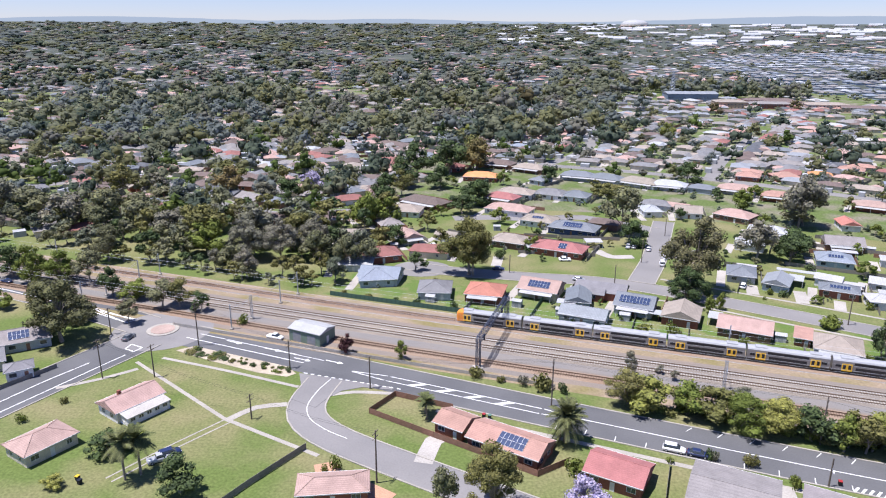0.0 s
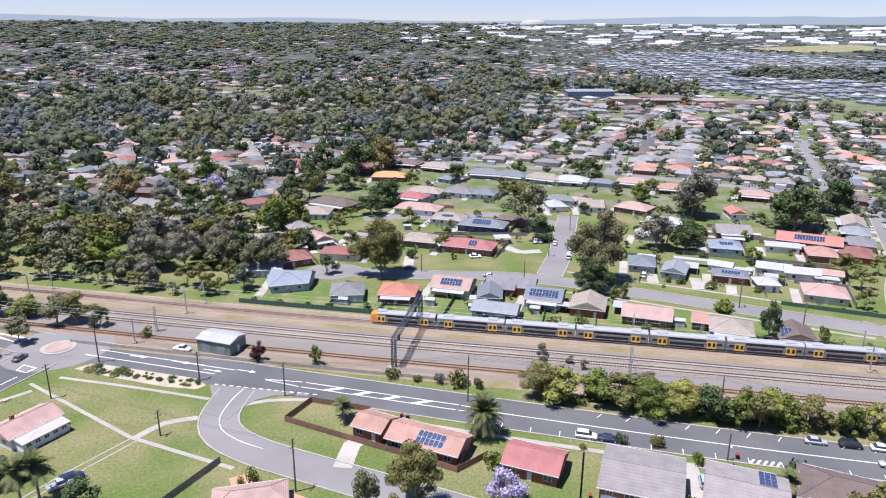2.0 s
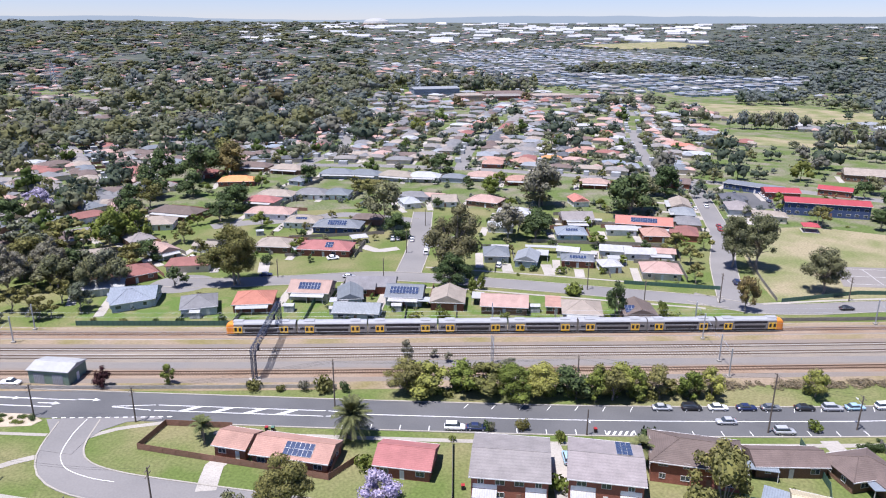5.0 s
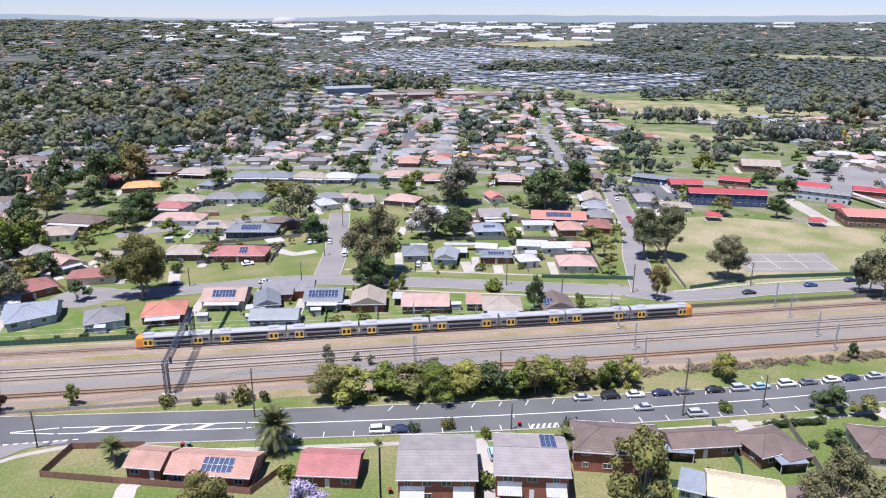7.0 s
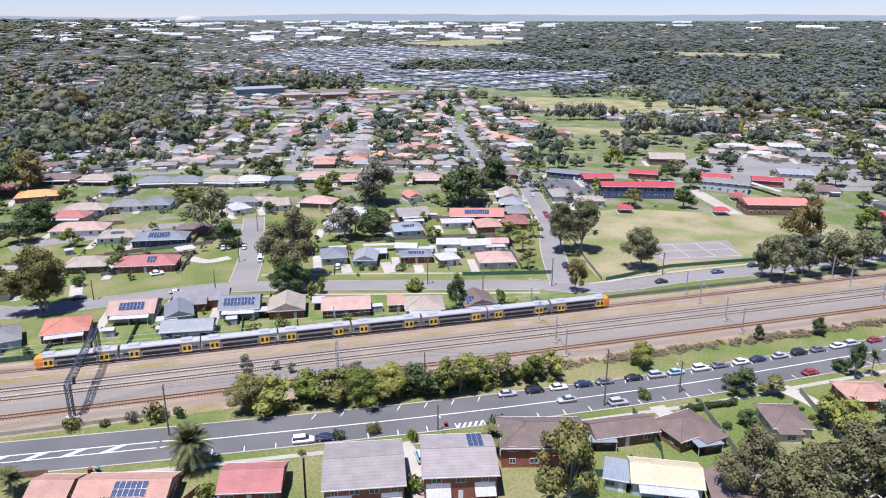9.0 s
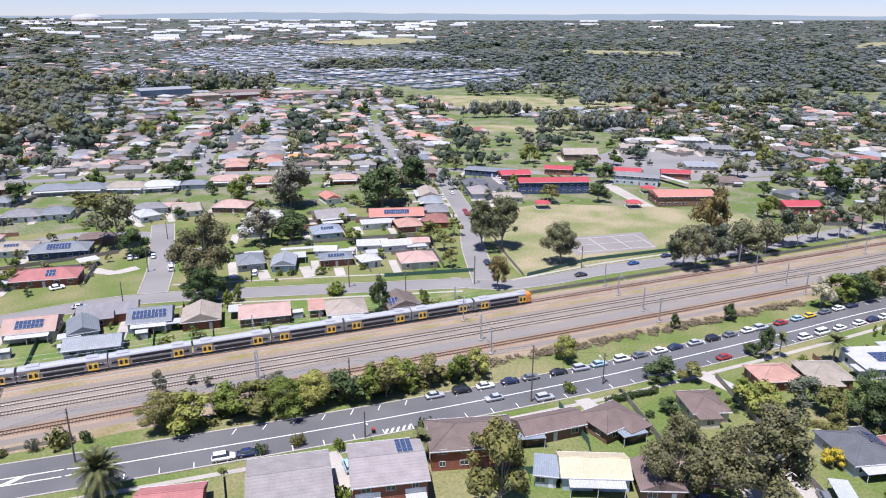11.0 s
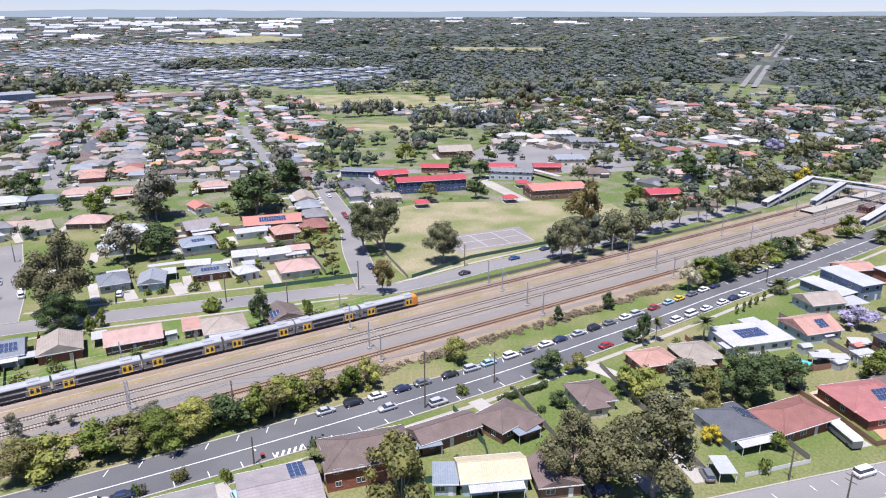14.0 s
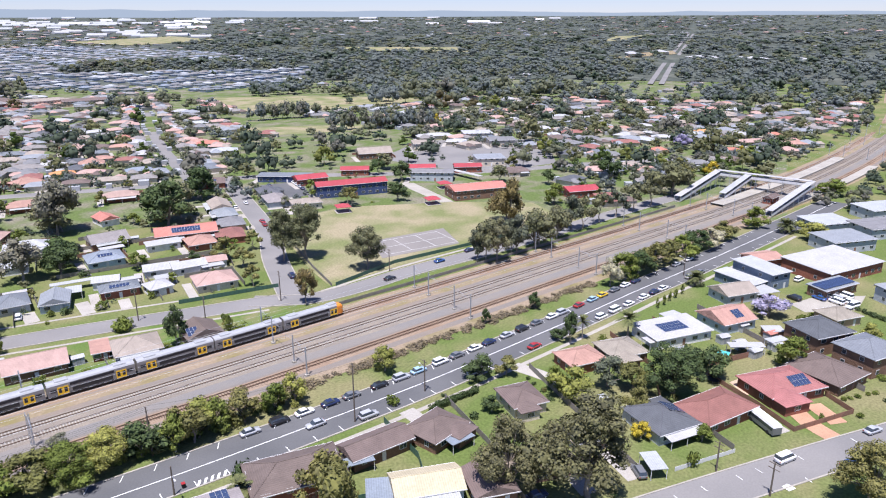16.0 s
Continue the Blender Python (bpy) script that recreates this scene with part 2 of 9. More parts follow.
class Shell:
    """Collects the corners and faces of one mesh."""

    def __init__(self):
        self.v, self.f = [], []

    def add(self, verts, faces):
        k = len(self.v)
        self.v += [tuple(p) for p in verts]
        self.f += [tuple(i + k for i in q) for q in faces]
        return self

    def box(self, x0, x1, y0, y1, z0, z1, m=None, taper=0.0):
        t = taper
        p = [(x0, y0, z0), (x1, y0, z0), (x1, y1, z0), (x0, y1, z0), (x0 + t, y0 + t, z1), (x1 - t, y0 + t, z1), (x1 - t, y1 - t, z1), (x0 + t, y1 - t, z1)]
        if m is not None:
            p = [m @ Vector(q) for q in p]
        return self.add(p, [(3, 2, 1, 0), (4, 5, 6, 7), (0, 1, 5, 4), (1, 2, 6, 5), (2, 3, 7, 6), (3, 0, 4, 7)])

    def tube(self, a, b, ra, rb, n=6):
        a, b = Vector(a), Vector(b)
        d = (b - a).normalized()
        s = d.cross(Vector((0.31, 0.95, 0.05))).normalized()
        t = d.cross(s)
        ring = [(math.cos(2 * math.pi * i / n), math.sin(2 * math.pi * i / n)) for i in range(n)]
        p = [a + ra * (c * s + e * t) for c, e in ring] + [b + rb * (c * s + e * t) for c, e in ring]
        return self.add(p, [(i, (i + 1) % n, n + (i + 1) % n, n + i) for i in range(n)] + [tuple(range(n))[::-1], tuple(range(n, 2 * n))])

    def pipe(self, pts, r, n=3):
        """One bent tube through the points."""
        k = len(self.v)
        pts = [Vector(p) for p in pts]
        for i, p in enumerate(pts):
            d = (pts[min(i + 1, len(pts) - 1)] - pts[max(i - 1, 0)]).normalized()
            s = d.cross(Vector((0.05, 0.02, 1))).normalized()
            t = d.cross(s)
            self.v += [tuple(p + r * (math.cos(6.2832 * j / n) * s + math.sin(6.2832 * j / n) * t)) for j in range(n)]
        self.f += [(k + i * n + j, k + i * n + (j + 1) % n, k + (i + 1) * n + (j + 1) % n, k + (i + 1) * n + j) for i in range(len(pts) - 1) for j in range(n)]
        return self

    def prism(self, outline, z0, z1):
        n = len(outline)
        p = [(x, y, z0) for x, y in outline] + [(x, y, z1) for x, y in outline]
        return self.add(p, [tuple(range(n))[::-1], tuple(range(n, 2 * n))] + [(i, (i + 1) % n, n + (i + 1) % n, n + i) for i in range(n)])

    def mesh(self, name, material, smooth=False):
        me = bpy.data.meshes.new(name)
        me.from_pydata(self.v, [], self.f)
        me.materials.append(material)
        if smooth:
            me.polygons.foreach_set("use_smooth", [True] * len(me.polygons))
        me.update()
        return me


def part(name, shell, material, parent=None, label="", at=None):
    """One mesh object under a thing or a part; shell: a Shell, or a mesh that is shared."""
    me = shell if isinstance(shell, bpy.types.Mesh) else shell.mesh(name, material)
    ob = new(name, me)
    if parent is not None:
        ob.parent = parent
    if at is not None:
        ob.matrix_basis = at
    return tagged(ob, label) if label else ob


def thing(name, at, label, category, group="", kind=""):
    ob = new(name)
    ob.empty_display_size = 0.3
    ob.matrix_basis = at
    return tagged(ob, label, category, group, kind)


def lift(x, y):
    """The land's height: level near by, rising slowly towards the skyline."""
    r = math.hypot(x, y)
    return 125.0 * (max(r - 700.0, 0.0) / 3900.0) ** 1.2


def arc(points, step=6.0):
    """A smooth way through the points, as evenly spaced places."""
    p = [Vector((*q, 0)) for q in points]
    p = [2 * p[0] - p[1]] + p + [2 * p[-1] - p[-2]]
    out = []
    for a, b, c, d in zip(p, p[1:], p[2:], p[3:]):
        n = max(1, int((c - b).length / step))
        for i in range(n):
            t = i / n
            out.append(0.5 * (2 * b + (c - a) * t + (2 * a - 5 * b + 4 * c - d) * t * t + (3 * b - a - 3 * c + d) * t ** 3))
    return out + [p[-2]]


def normals(line):
    out = []
    for i in range(len(line)):
        d = line[min(i + 1, len(line) - 1)] - line[max(i - 1, 0)]
        out.append(Vector((-d.y, d.x, 0)).normalized())
    return out


def ribbon(name, line, left, right, z, material, label, category, kind="structure", thick=0.0, parent=None):
    """A strip along a way, from its left offset to its right one."""
    s, nn = Shell(), normals(line)
    k = len(line)
    a = [p + n * left for p, n in zip(line, nn)]
    b = [p + n * right for p, n in zip(line, nn)]
    top = [(p.x, p.y, z + lift(p.x, p.y)) for p in a] + [(p.x, p.y, z + lift(p.x, p.y)) for p in b]
    s.add(top, [(i, k + i, k + i + 1, i + 1) for i in range(k - 1)])
    if thick:
        low = [(x, y, h - thick) for x, y, h in top]
        s.add(top + low, [(i + 1, i, 2 * k + i, 2 * k + i + 1)[::-1] for i in range(k - 1)] + [(k + i, k + i + 1, 3 * k + i + 1, 3 * k + i)[::-1] for i in range(k - 1)])
    if parent is not None:
        return part(name, s, material, parent, label)
    ob = part(name, s, material)
    return tagged(ob, label, category, "", kind)


def slab(name, outline, z0, z1, material, label="", category="", kind="structure"):
    ob = part(name, Shell().prism(outline, z0, z1), material)
    return tagged(ob, label, category, "", kind)


# ---- the ground: one sheet to the skyline ----
def ground():
    s = Shell()
    radii = [0.0, 40, 80, 130, 190, 260, 340, 430, 530, 640, 760, 900, 1060, 1250, 1480, 1750, 2070, 2450, 2900, 3400, 4000, 4550]
    n = 96
    for r in radii:
        for i in range(n):
            a = 2 * math.pi * i / n
            x, y = r * math.sin(a), r * math.cos(a)
            rough = 5.0 * noise.noise(Vector((x, y, 0)) * 0.0017) * min(1, max(0, (r - 900) / 800))
            s.v.append((x, y, lift(x, y) + rough))
    for k in range(len(radii) - 1):
        for i in range(n):
            j = (i + 1) % n
            s.f.append((k * n + i, k * n + j, (k + 1) * n + j, (k + 1) * n + i))
    ob = part("ground", s, GRASS)
    tagged(ob, "grassy suburban ground with dry patches", "ground", "", "structure")


ground()


def far_land():
    """The wide built-up and wooded country from about a kilometre out."""
    s, n = Shell(), 96
    radii = [1060, 1250, 1480, 1750, 2070, 2450, 2900, 3400, 4000, 4550]
    for r in radii:
        for i in range(n):
            a = 2 * math.pi * i / n
            x, y = r * math.sin(a), r * math.cos(a)
            rough = 5.0 * noise.noise(Vector((x, y, 0)) * 0.0017) * min(1, max(0, (r - 900) / 800))
            s.v.append((x, y, lift(x, y) + rough + 0.6))
    s.f = [(k * n + i, k * n + (i + 1) % n, (k + 1) * n + (i + 1) % n, (k + 1) * n + i) for k in range(len(radii) - 1) for i in range(n)]
    tagged(part("far_ground", s, FARLAND), "far land of mixed suburb and bushland", "ground", "", "structure")


far_land()


def yard_land():
    """Dry lawns, paving and bare earth round the houses of the middle distance."""
    s, n, radii = Shell(), 96, [340, 430, 530, 640, 760, 900, 1060]
    first, last = -8, 22
    for r in radii:
        for i in range(first, last + 1):
            a = 2 * math.pi * i / n
            x, y = r * math.sin(a), r * math.cos(a)
            rough = 5.0 * noise.noise(Vector((x, y, 0)) * 0.0017) * min(1, max(0, (r - 900) / 800))
            s.v.append((x, y, lift(x, y) + rough + 0.014))
    m = last - first + 1
    s.f = [(k * m + i, k * m + i + 1, (k + 1) * m + i + 1, (k + 1) * m + i) for k in range(len(radii) - 1) for i in range(m - 1)]
    tagged(part("yard_ground", s, YARD), "dry lawns and bare earth of suburban yards", "ground", "", "structure")


yard_land()

# occupied places, so that scattered things keep clear
TAKEN = []


def take(x, y, r):
    TAKEN.append((x, y, r))


def free(x, y, r):
    return all((x - a) ** 2 + (y - b) ** 2 > (r + c) ** 2 for a, b, c in TAKEN)


# ---- railway ----
RAILWAY = [(-420, 370), (-200, 273), (-81, 228), (0, 199), (73, 175), (144, 151.5), (294, 104), (388, 76), (480, 53), (600, 33), (760, 18), (1000, 20)]
RAIL_LINE = arc(RAILWAY, 6.0)
RAIL_N = normals(RAIL_LINE)
TRACKS = (0.0, -10.6, -15.2, -24.2)


def along(v, x_from, x_to, line=None):
    line = line or RAIL_LINE
    nn = normals(line)
    return [p + n * v for p, n in zip(line, nn) if x_from <= p.x <= x_to]


def railway():
    ribbon("railway_ground", RAIL_LINE, 5.5, -30.0, 0.02, BALLAST, "stony brown-grey railway ground", "railway ground")
    ribbon("railway_verge", RAIL_LINE, -29.0, -33.0, 0.035, DIRT, "dry dirt strip beside the railway", "verge")
    for k, v in enumerate(TRACKS):
        bed = RUSTBED if k in (0, 3) else BED
        s, nn = Shell(), RAIL_N
        n = len(RAIL_LINE)
        cols = ((2.3, 0.02), (1.5, 0.24), (-1.5, 0.24), (-2.3, 0.02))
        for off, z in cols:
            s.v += [tuple(p + m * (v + off) + Vector((0, 0, z + lift(p.x, p.y)))) for p, m in zip(RAIL_LINE, nn)]
        for c in range(3):
            s.f += [(c * n + i, (c + 1) * n + i, (c + 1) * n + i + 1, c * n + i + 1) for i in range(n - 1)]
        track = part("railway_track", s, bed)
        tagged(track, "railway track of two steel rails on a ballast bed", "railway track", "railway tracks", "structure")
        for side in (0.75, -0.75):
            r = Shell()
            for off, z in ((side + 0.05, 0.36), (side + 0.05, 0.54), (side - 0.05, 0.54), (side - 0.05, 0.36)):
                r.v += [tuple(p + m * (v + off) + Vector((0, 0, z + lift(p.x, p.y)))) for p, m in zip(RAIL_LINE, nn)]
            for c in range(3):
                r.f += [(c * n + i, (c + 1) * n + i, (c + 1) * n + i + 1, c * n + i + 1) for i in range(n - 1)]
            part("rail", r, RAIL, track)
        z = Shell()
        dense = arc(RAILWAY, 0.7)
        dn = normals(dense)
        for p, m in zip(dense, dn):
            if -170 < p.x < 420:
                q, t = p + m * v, Vector((m.y, -m.x, 0))
                z.add([q + m * a + t * b + Vector((0, 0, h)) for h in (0.2, 0.33) for a, b in ((-1.25, -0.12), (1.25, -0.12), (1.25, 0.12), (-1.25, 0.12))], [(4, 5, 6, 7), (0, 1, 5, 4), (1, 2, 6, 5), (2, 3, 7, 6), (3, 0, 4, 7)])
        tagged(part("sleepers", z, SLEEPER if k in (1, 2) else TIMBER_SLEEPER, track), "pale concrete sleepers" if k in (1, 2) else "brown timber sleepers", kind="stuff")


railway()


# ---- streets ----
LAYER = [0.026]
ROADWAY = []


def street(name, points, width, material, label, kerb=True, step=6.0, z=None):
    line = arc(points, step)
    LAYER[0] += 0.004
    z = LAYER[0]
    road = ribbon(name, line, width / 2, -width / 2, z, material, label, "road")
    if kerb:
        for sgn in (1, -1):
            a, b = (width / 2 + 0.35, width / 2) if sgn > 0 else (-width / 2, -width / 2 - 0.35)
            ribbon("kerb", line, a, b, 0.16, CONCRETE, "pale concrete kerb", "kerb", thick=0.2, parent=road)
    ROADWAY.extend((p.x, p.y, width / 2) for p in line)
    for p in line[::2]:
        take(p.x, p.y, width / 2 + (1.0 if kerb else 3.0))
    return line


NKERB = [(-73, 193), (-35, 176.5), (0, 161.5), (40, 144.5), (86, 125.8), (136, 107.8), (165, 99.2), (200, 89.2), (229, 81.6), (256, 73.7), (318, 57), (400, 36)]
MAIN = arc(NKERB, 5.0)


# ---- trees ----
def leaf_quads(s, rng, c, rad, n, size, flat=0.75):
    """n small leaf clumps, each a bent pair of triangles, over and in an ellipsoid round c."""
    for _ in range(n):
        d = Vector((rng.gauss(0, 1), rng.gauss(0, 1), rng.gauss(0, 1))).normalized()
        k = rng.uniform(0.55, 1.0) ** 0.6 * rad
        p = Vector(c) + Vector((d.x * k, d.y * k, d.z * k * flat))
        m = (d + 0.38 * Vector((rng.gauss(0, 1), rng.gauss(0, 1), rng.gauss(0, 1)))).normalized()
        u = m.cross(Vector((rng.gauss(0, 1), rng.gauss(0, 1), rng.gauss(0, 1)))).normalized()
        w = m.cross(u)
        a, b = size * rng.uniform(0.6, 1.25), size * rng.uniform(0.4, 0.8)
        bend = d * (0.25 * size)
        s.add((p - u * a, p + w * b - bend * 0.4, p + u * a * 0.9, p - w * b - bend * 0.4, ), [(0, 1, 2), (0, 2, 3)])


GOLD = (1 + 5 ** 0.5) / 2
ICO_V = [Vector(v).normalized() for v in ((-1, GOLD, 0), (1, GOLD, 0), (-1, -GOLD, 0), (1, -GOLD, 0), (0, -1, GOLD), (0, 1, GOLD), (0, -1, -GOLD), (0, 1, -GOLD), (GOLD, 0, -1), (GOLD, 0, 1), (-GOLD, 0, -1), (-GOLD, 0, 1))]
ICO_F = [(0, 11, 5), (0, 5, 1), (0, 1, 7), (0, 7, 10), (0, 10, 11), (1, 5, 9), (5, 11, 4), (11, 10, 2), (10, 7, 6), (7, 1, 8), (3, 9, 4), (3, 4, 2), (3, 2, 6), (3, 6, 8), (3, 8, 9), (4, 9, 5), (2, 4, 11), (6, 2, 10), (8, 6, 7), (9, 8, 1)]


def leaf_mass(s, rng, c, rad, flat=0.8):
    """The dense, uneven inside of a tuft, behind its outer leaves."""
    s.add([Vector(c) + Vector((v.x, v.y, v.z * flat)) * rad * rng.uniform(0.7, 1.15) for v in ICO_V], ICO_F)


def tree_meshes(seed, height, spread, lumps, leaves, size, bare=0.35, flat=0.75, key="euc", trunk_r=0.03):
    rng = random.Random(seed)
    t, c = Shell(), Shell()
    top = height * (bare + 0.25)
    r0 = trunk_r * height * 0.6 + 0.08
    p, bends = Vector((0, 0, -0.2)), []
    for i in range(4):
        q = Vector((rng.uniform(-0.03, 0.03) * height, rng.uniform(-0.03, 0.03) * height, top * (i + 1) / 4))
        t.tube(p, q, r0 * (1 - 0.18 * i), r0 * (1 - 0.18 * (i + 1)), 6)
        p = q
        bends.append(q)
    lump_r = spread * 0.5 * (0.37 if lumps > 15 else 0.56 if lumps > 6 else 0.7)
    lean, shift, places = rng.uniform(0, 6.28), rng.uniform(0.08, 0.3), []
    for i in range(lumps):
        a = 2.4 * i + rng.uniform(-0.6, 0.6)
        k = math.sqrt((i + 0.4) / lumps) * (1 + shift * math.cos(a - lean)) * rng.uniform(0.85, 1.12)
        z = height * (bare + 0.12) + (height * (0.86 - bare)) * (1 - 0.72 * min(1.0, k * k)) * rng.uniform(0.6, 1.0)
        if lumps > 12 and i % 3 == 1:
            z = height * (bare + 0.14 + (0.5 - bare) * rng.random())
        places.append((Vector((math.cos(a) * k * spread * 0.4, math.sin(a) * k * spread * 0.4, z)), lump_r * rng.uniform(0.38, 0.95)))
    area = sum(r * r for e, r in places)
    for e, r in places:
        t.tube(bends[rng.randint(1, 3)], e, r0 * 0.32, r0 * 0.08, 4)
        leaf_mass(c, rng, e, r * (0.58 if lumps > 15 else 0.7), flat)
        leaf_quads(c, rng, e, r, int(leaves * r * r / area), size, flat)
    return t.mesh("trunk", BARK), c.mesh("crown", LEAF[key])


TREES = {}
CROWNS = []


def tree_kind(key, n=4, detail="near"):
    """A few unit trees of one look, 10 m high and 8 m wide, made once."""
    name = (key, detail)
    if name not in TREES:
        leaves, size = {"big": (8200, 0.15), "near": (1350, 0.32), "mid": (400, 0.52)}[detail]
        TREES[name] = [tree_meshes(hash_of(key) + 31 * i, 10.0, 8.0, {"big": 46, "near": 14, "mid": 7}[detail], leaves, size, 0.14 if key in ("euc", "olive", "grey", "rust", "bluegum", "gum") else 0.02, 0.85 if key in ("euc", "olive", "grey", "bluegum", "gum") else 0.95, key) for i in range(n)]
    return TREES[name]


def hash_of(text):
    return sum((i + 3) * ord(c) for i, c in enumerate(text))


TREE_LABEL = dict(gum="tall gum tree with a ragged grey-brown crown", bluegum="gum tree with a dull blue-green crown", euc="tall gum tree with an open grey-green crown", olive="gum tree with an olive green crown", dark="broad tree with a dense dark green crown", green="leafy tree with a fresh green crown", lime="rounded tree with a yellow-green crown", grey="sparse gum tree with a grey-green crown", jacaranda="jacaranda tree covered in mauve blossom", gold="round bush with golden yellow leaves", rust="gum tree with a rusty brown-green crown", cream="bushy tree in cream blossom", maroon="small tree with dark maroon leaves")


def tree(x, y, height, spread, key="euc", detail="near", name="tree", turn=None):
    i = RNG.randrange(4)
    if detail == "mid" and spread > 10.5:
        detail = "near"
    elif detail == "near" and spread > 12:
        detail = "big"
    t, c = tree_kind(key, 4, detail)[i]
    ob = thing(name, Matrix.LocRotScale((x, y, lift(x, y)), Euler((0, 0, RNG.uniform(0, 6.28) if turn is None else turn)), (spread / 8, spread / 8, height / 10)), TREE_LABEL[key], "tree", "trees")
    part("trunk", t, None, ob)
    part("crown", c, None, ob)
    take(x, y, 0.5)
    CROWNS.append((x, y, spread))
    return ob


def bush_mesh(seed, key):
    rng, c = random.Random(seed), Shell()
    for i in range(6):
        a = i * 1.05
        leaf_quads(c, rng, (math.cos(a) * 0.5 * (i > 0), math.sin(a) * 0.5 * (i > 0), rng.uniform(0.4, 0.75)), rng.uniform(0.4, 0.6), 46, 0.16, 0.8)
    return c.mesh("bush", LEAF[key])


BUSHES = {}
BUSH_LABEL = dict(green="fresh green leafy garden bush", dark="dense dark green garden bush", olive="olive green scrubby bush", lime="soft yellow-green garden bush", gold="round golden yellow bush", grey="scrubby dull grey-green bush", maroon="bush with dark maroon leaves", cream="pale cream flowering bush", scrub="dry brown scrubby bush", euc="scrubby grey-green native bush", rust="dry rusty brown bush", palm="spiky green palm-like bush", jacaranda="mauve flowering garden bush")


def bush(x, y, size, height, key="green"):
    if key not in BUSHES:
        BUSHES[key] = [bush_mesh(hash_of(key) + i, key) for i in range(3)]
    ob = part("bush", BUSHES[key][RNG.randrange(3)], None)
    ob.matrix_basis = Matrix.LocRotScale((x, y, lift(x, y) - 0.05), Euler((0, 0, RNG.uniform(0, 6.28))), (size / 2, size / 2, height / 1.2))
    return tagged(ob, BUSH_LABEL[key], "bush", "bushes")


def palm_meshes(seed, fronds=84, length=3.4, trunk=4.0, r=0.42):
    rng, t, c = random.Random(seed), Shell(), Shell()
    for i in range(6):
        t.tube((0, 0, trunk * i / 6 - 0.1), (0, 0, trunk * (i + 1) / 6 - 0.1), r * (1.12 - 0.02 * i), r * (0.98 - 0.02 * i), 8)
    for i in range(fronds):
        a = i * 2.4 + rng.uniform(-0.15, 0.15)
        rise = rng.uniform(-0.7, 1.5)
        d, side = Vector((math.cos(a), math.sin(a), 0)), Vector((-math.sin(a), math.cos(a), 0))
        pts = []
        for k in range(7):
            u = k / 6
            pts.append(Vector((0, 0, trunk)) + d * (length * (u * math.cos(rise * 0.8))) + Vector((0, 0, length * (math.sin(rise) * u - 0.3 * u * u))))
        for k in range(6):
            for q in range(3):
                b = pts[k].lerp(pts[k + 1], q / 3)
                e = (pts[k + 1] - pts[k]).normalized()
                w = 0.66 * math.sin(math.pi * min(1, (k + q / 3 + 0.6) / 6.8)) + 0.08
                for sg in (1, -1):
                    tip = b + side * sg * w + e * 0.35 - Vector((0, 0, 0.12))
                    c.add((b - e * 0.09, b + e * 0.09, tip), [(0, 1, 2)])
            c.add((pts[k] - side * 0.04, pts[k] + side * 0.04, pts[k + 1] + side * 0.03, pts[k + 1] - side * 0.03), [(0, 1, 2, 3)])
    return t.mesh("trunk", BARK), c.mesh("crown", LEAF["palm"])


PALMS = {}


def palm(x, y, height, spread, slim=False):
    key = "slim" if slim else "stout"
    if key not in PALMS:
        PALMS[key] = palm_meshes(5, 22, 2.6, 6.0, 0.16) if slim else palm_meshes(3)
    t, c = PALMS[key]
    h0, w0 = (7.9, 5.2) if slim else (7.0, 7.2)
    ob = thing("palm_tree", Matrix.LocRotScale((x, y, 0), Euler((0, 0, RNG.uniform(0, 6.28))), (spread / w0, spread / w0, height / h0)), "slender palm with feathery green fronds" if slim else "stout date palm with a full green crown", "palm tree", "palm trees")
    part("trunk", t, None, ob)
    part("crown", c, None, ob)
    take(x, y, 0.8)
    return ob


# ---- houses ----
def roof_shell(w, d, z, rise, kind, over=0.5, thick=0.16):
    """A roof over a plan of w by d, its eaves at z; long ridge along x."""
    s = Shell()
    a, b = w / 2 + over, d / 2 + over
    if kind == "flat":
        return s.add([(-a, -b, z), (a, -b, z), (a, b, z + rise), (-a, b, z + rise), (-a, -b, z + thick), (a, -b, z + thick), (a, b, z + rise + thick), (-a, b, z + rise + thick)], [(3, 2, 1, 0), (4, 5, 6, 7), (0, 1, 5, 4), (1, 2, 6, 5), (2, 3, 7, 6), (3, 0, 4, 7)])
    along_x = a >= b
    la, lb = (a, b) if along_x else (b, a)
    run = lb if kind == "hip" else 0.0
    r = max(la - run, 0.0)
    pts = [(-la, -lb, z), (la, -lb, z), (la, lb, z), (-la, lb, z)]
    ridge = [(-r, 0, z + rise), (r, 0, z + rise)]
    up = thick
    top = [(x, y, h + up) for x, y, h in pts + ridge]
    low = pts
    v = top + low
    if not along_x:
        v = [(-y, x, h) for x, y, h in v]
    f = [(0, 1, 5, 4), (2, 3, 4, 5), (1, 2, 5), (3, 0, 4), (6, 7, 1, 0), (7, 8, 2, 1), (8, 9, 3, 2), (9, 6, 0, 3), (9, 8, 7, 6)]
    return s.add(v, f)


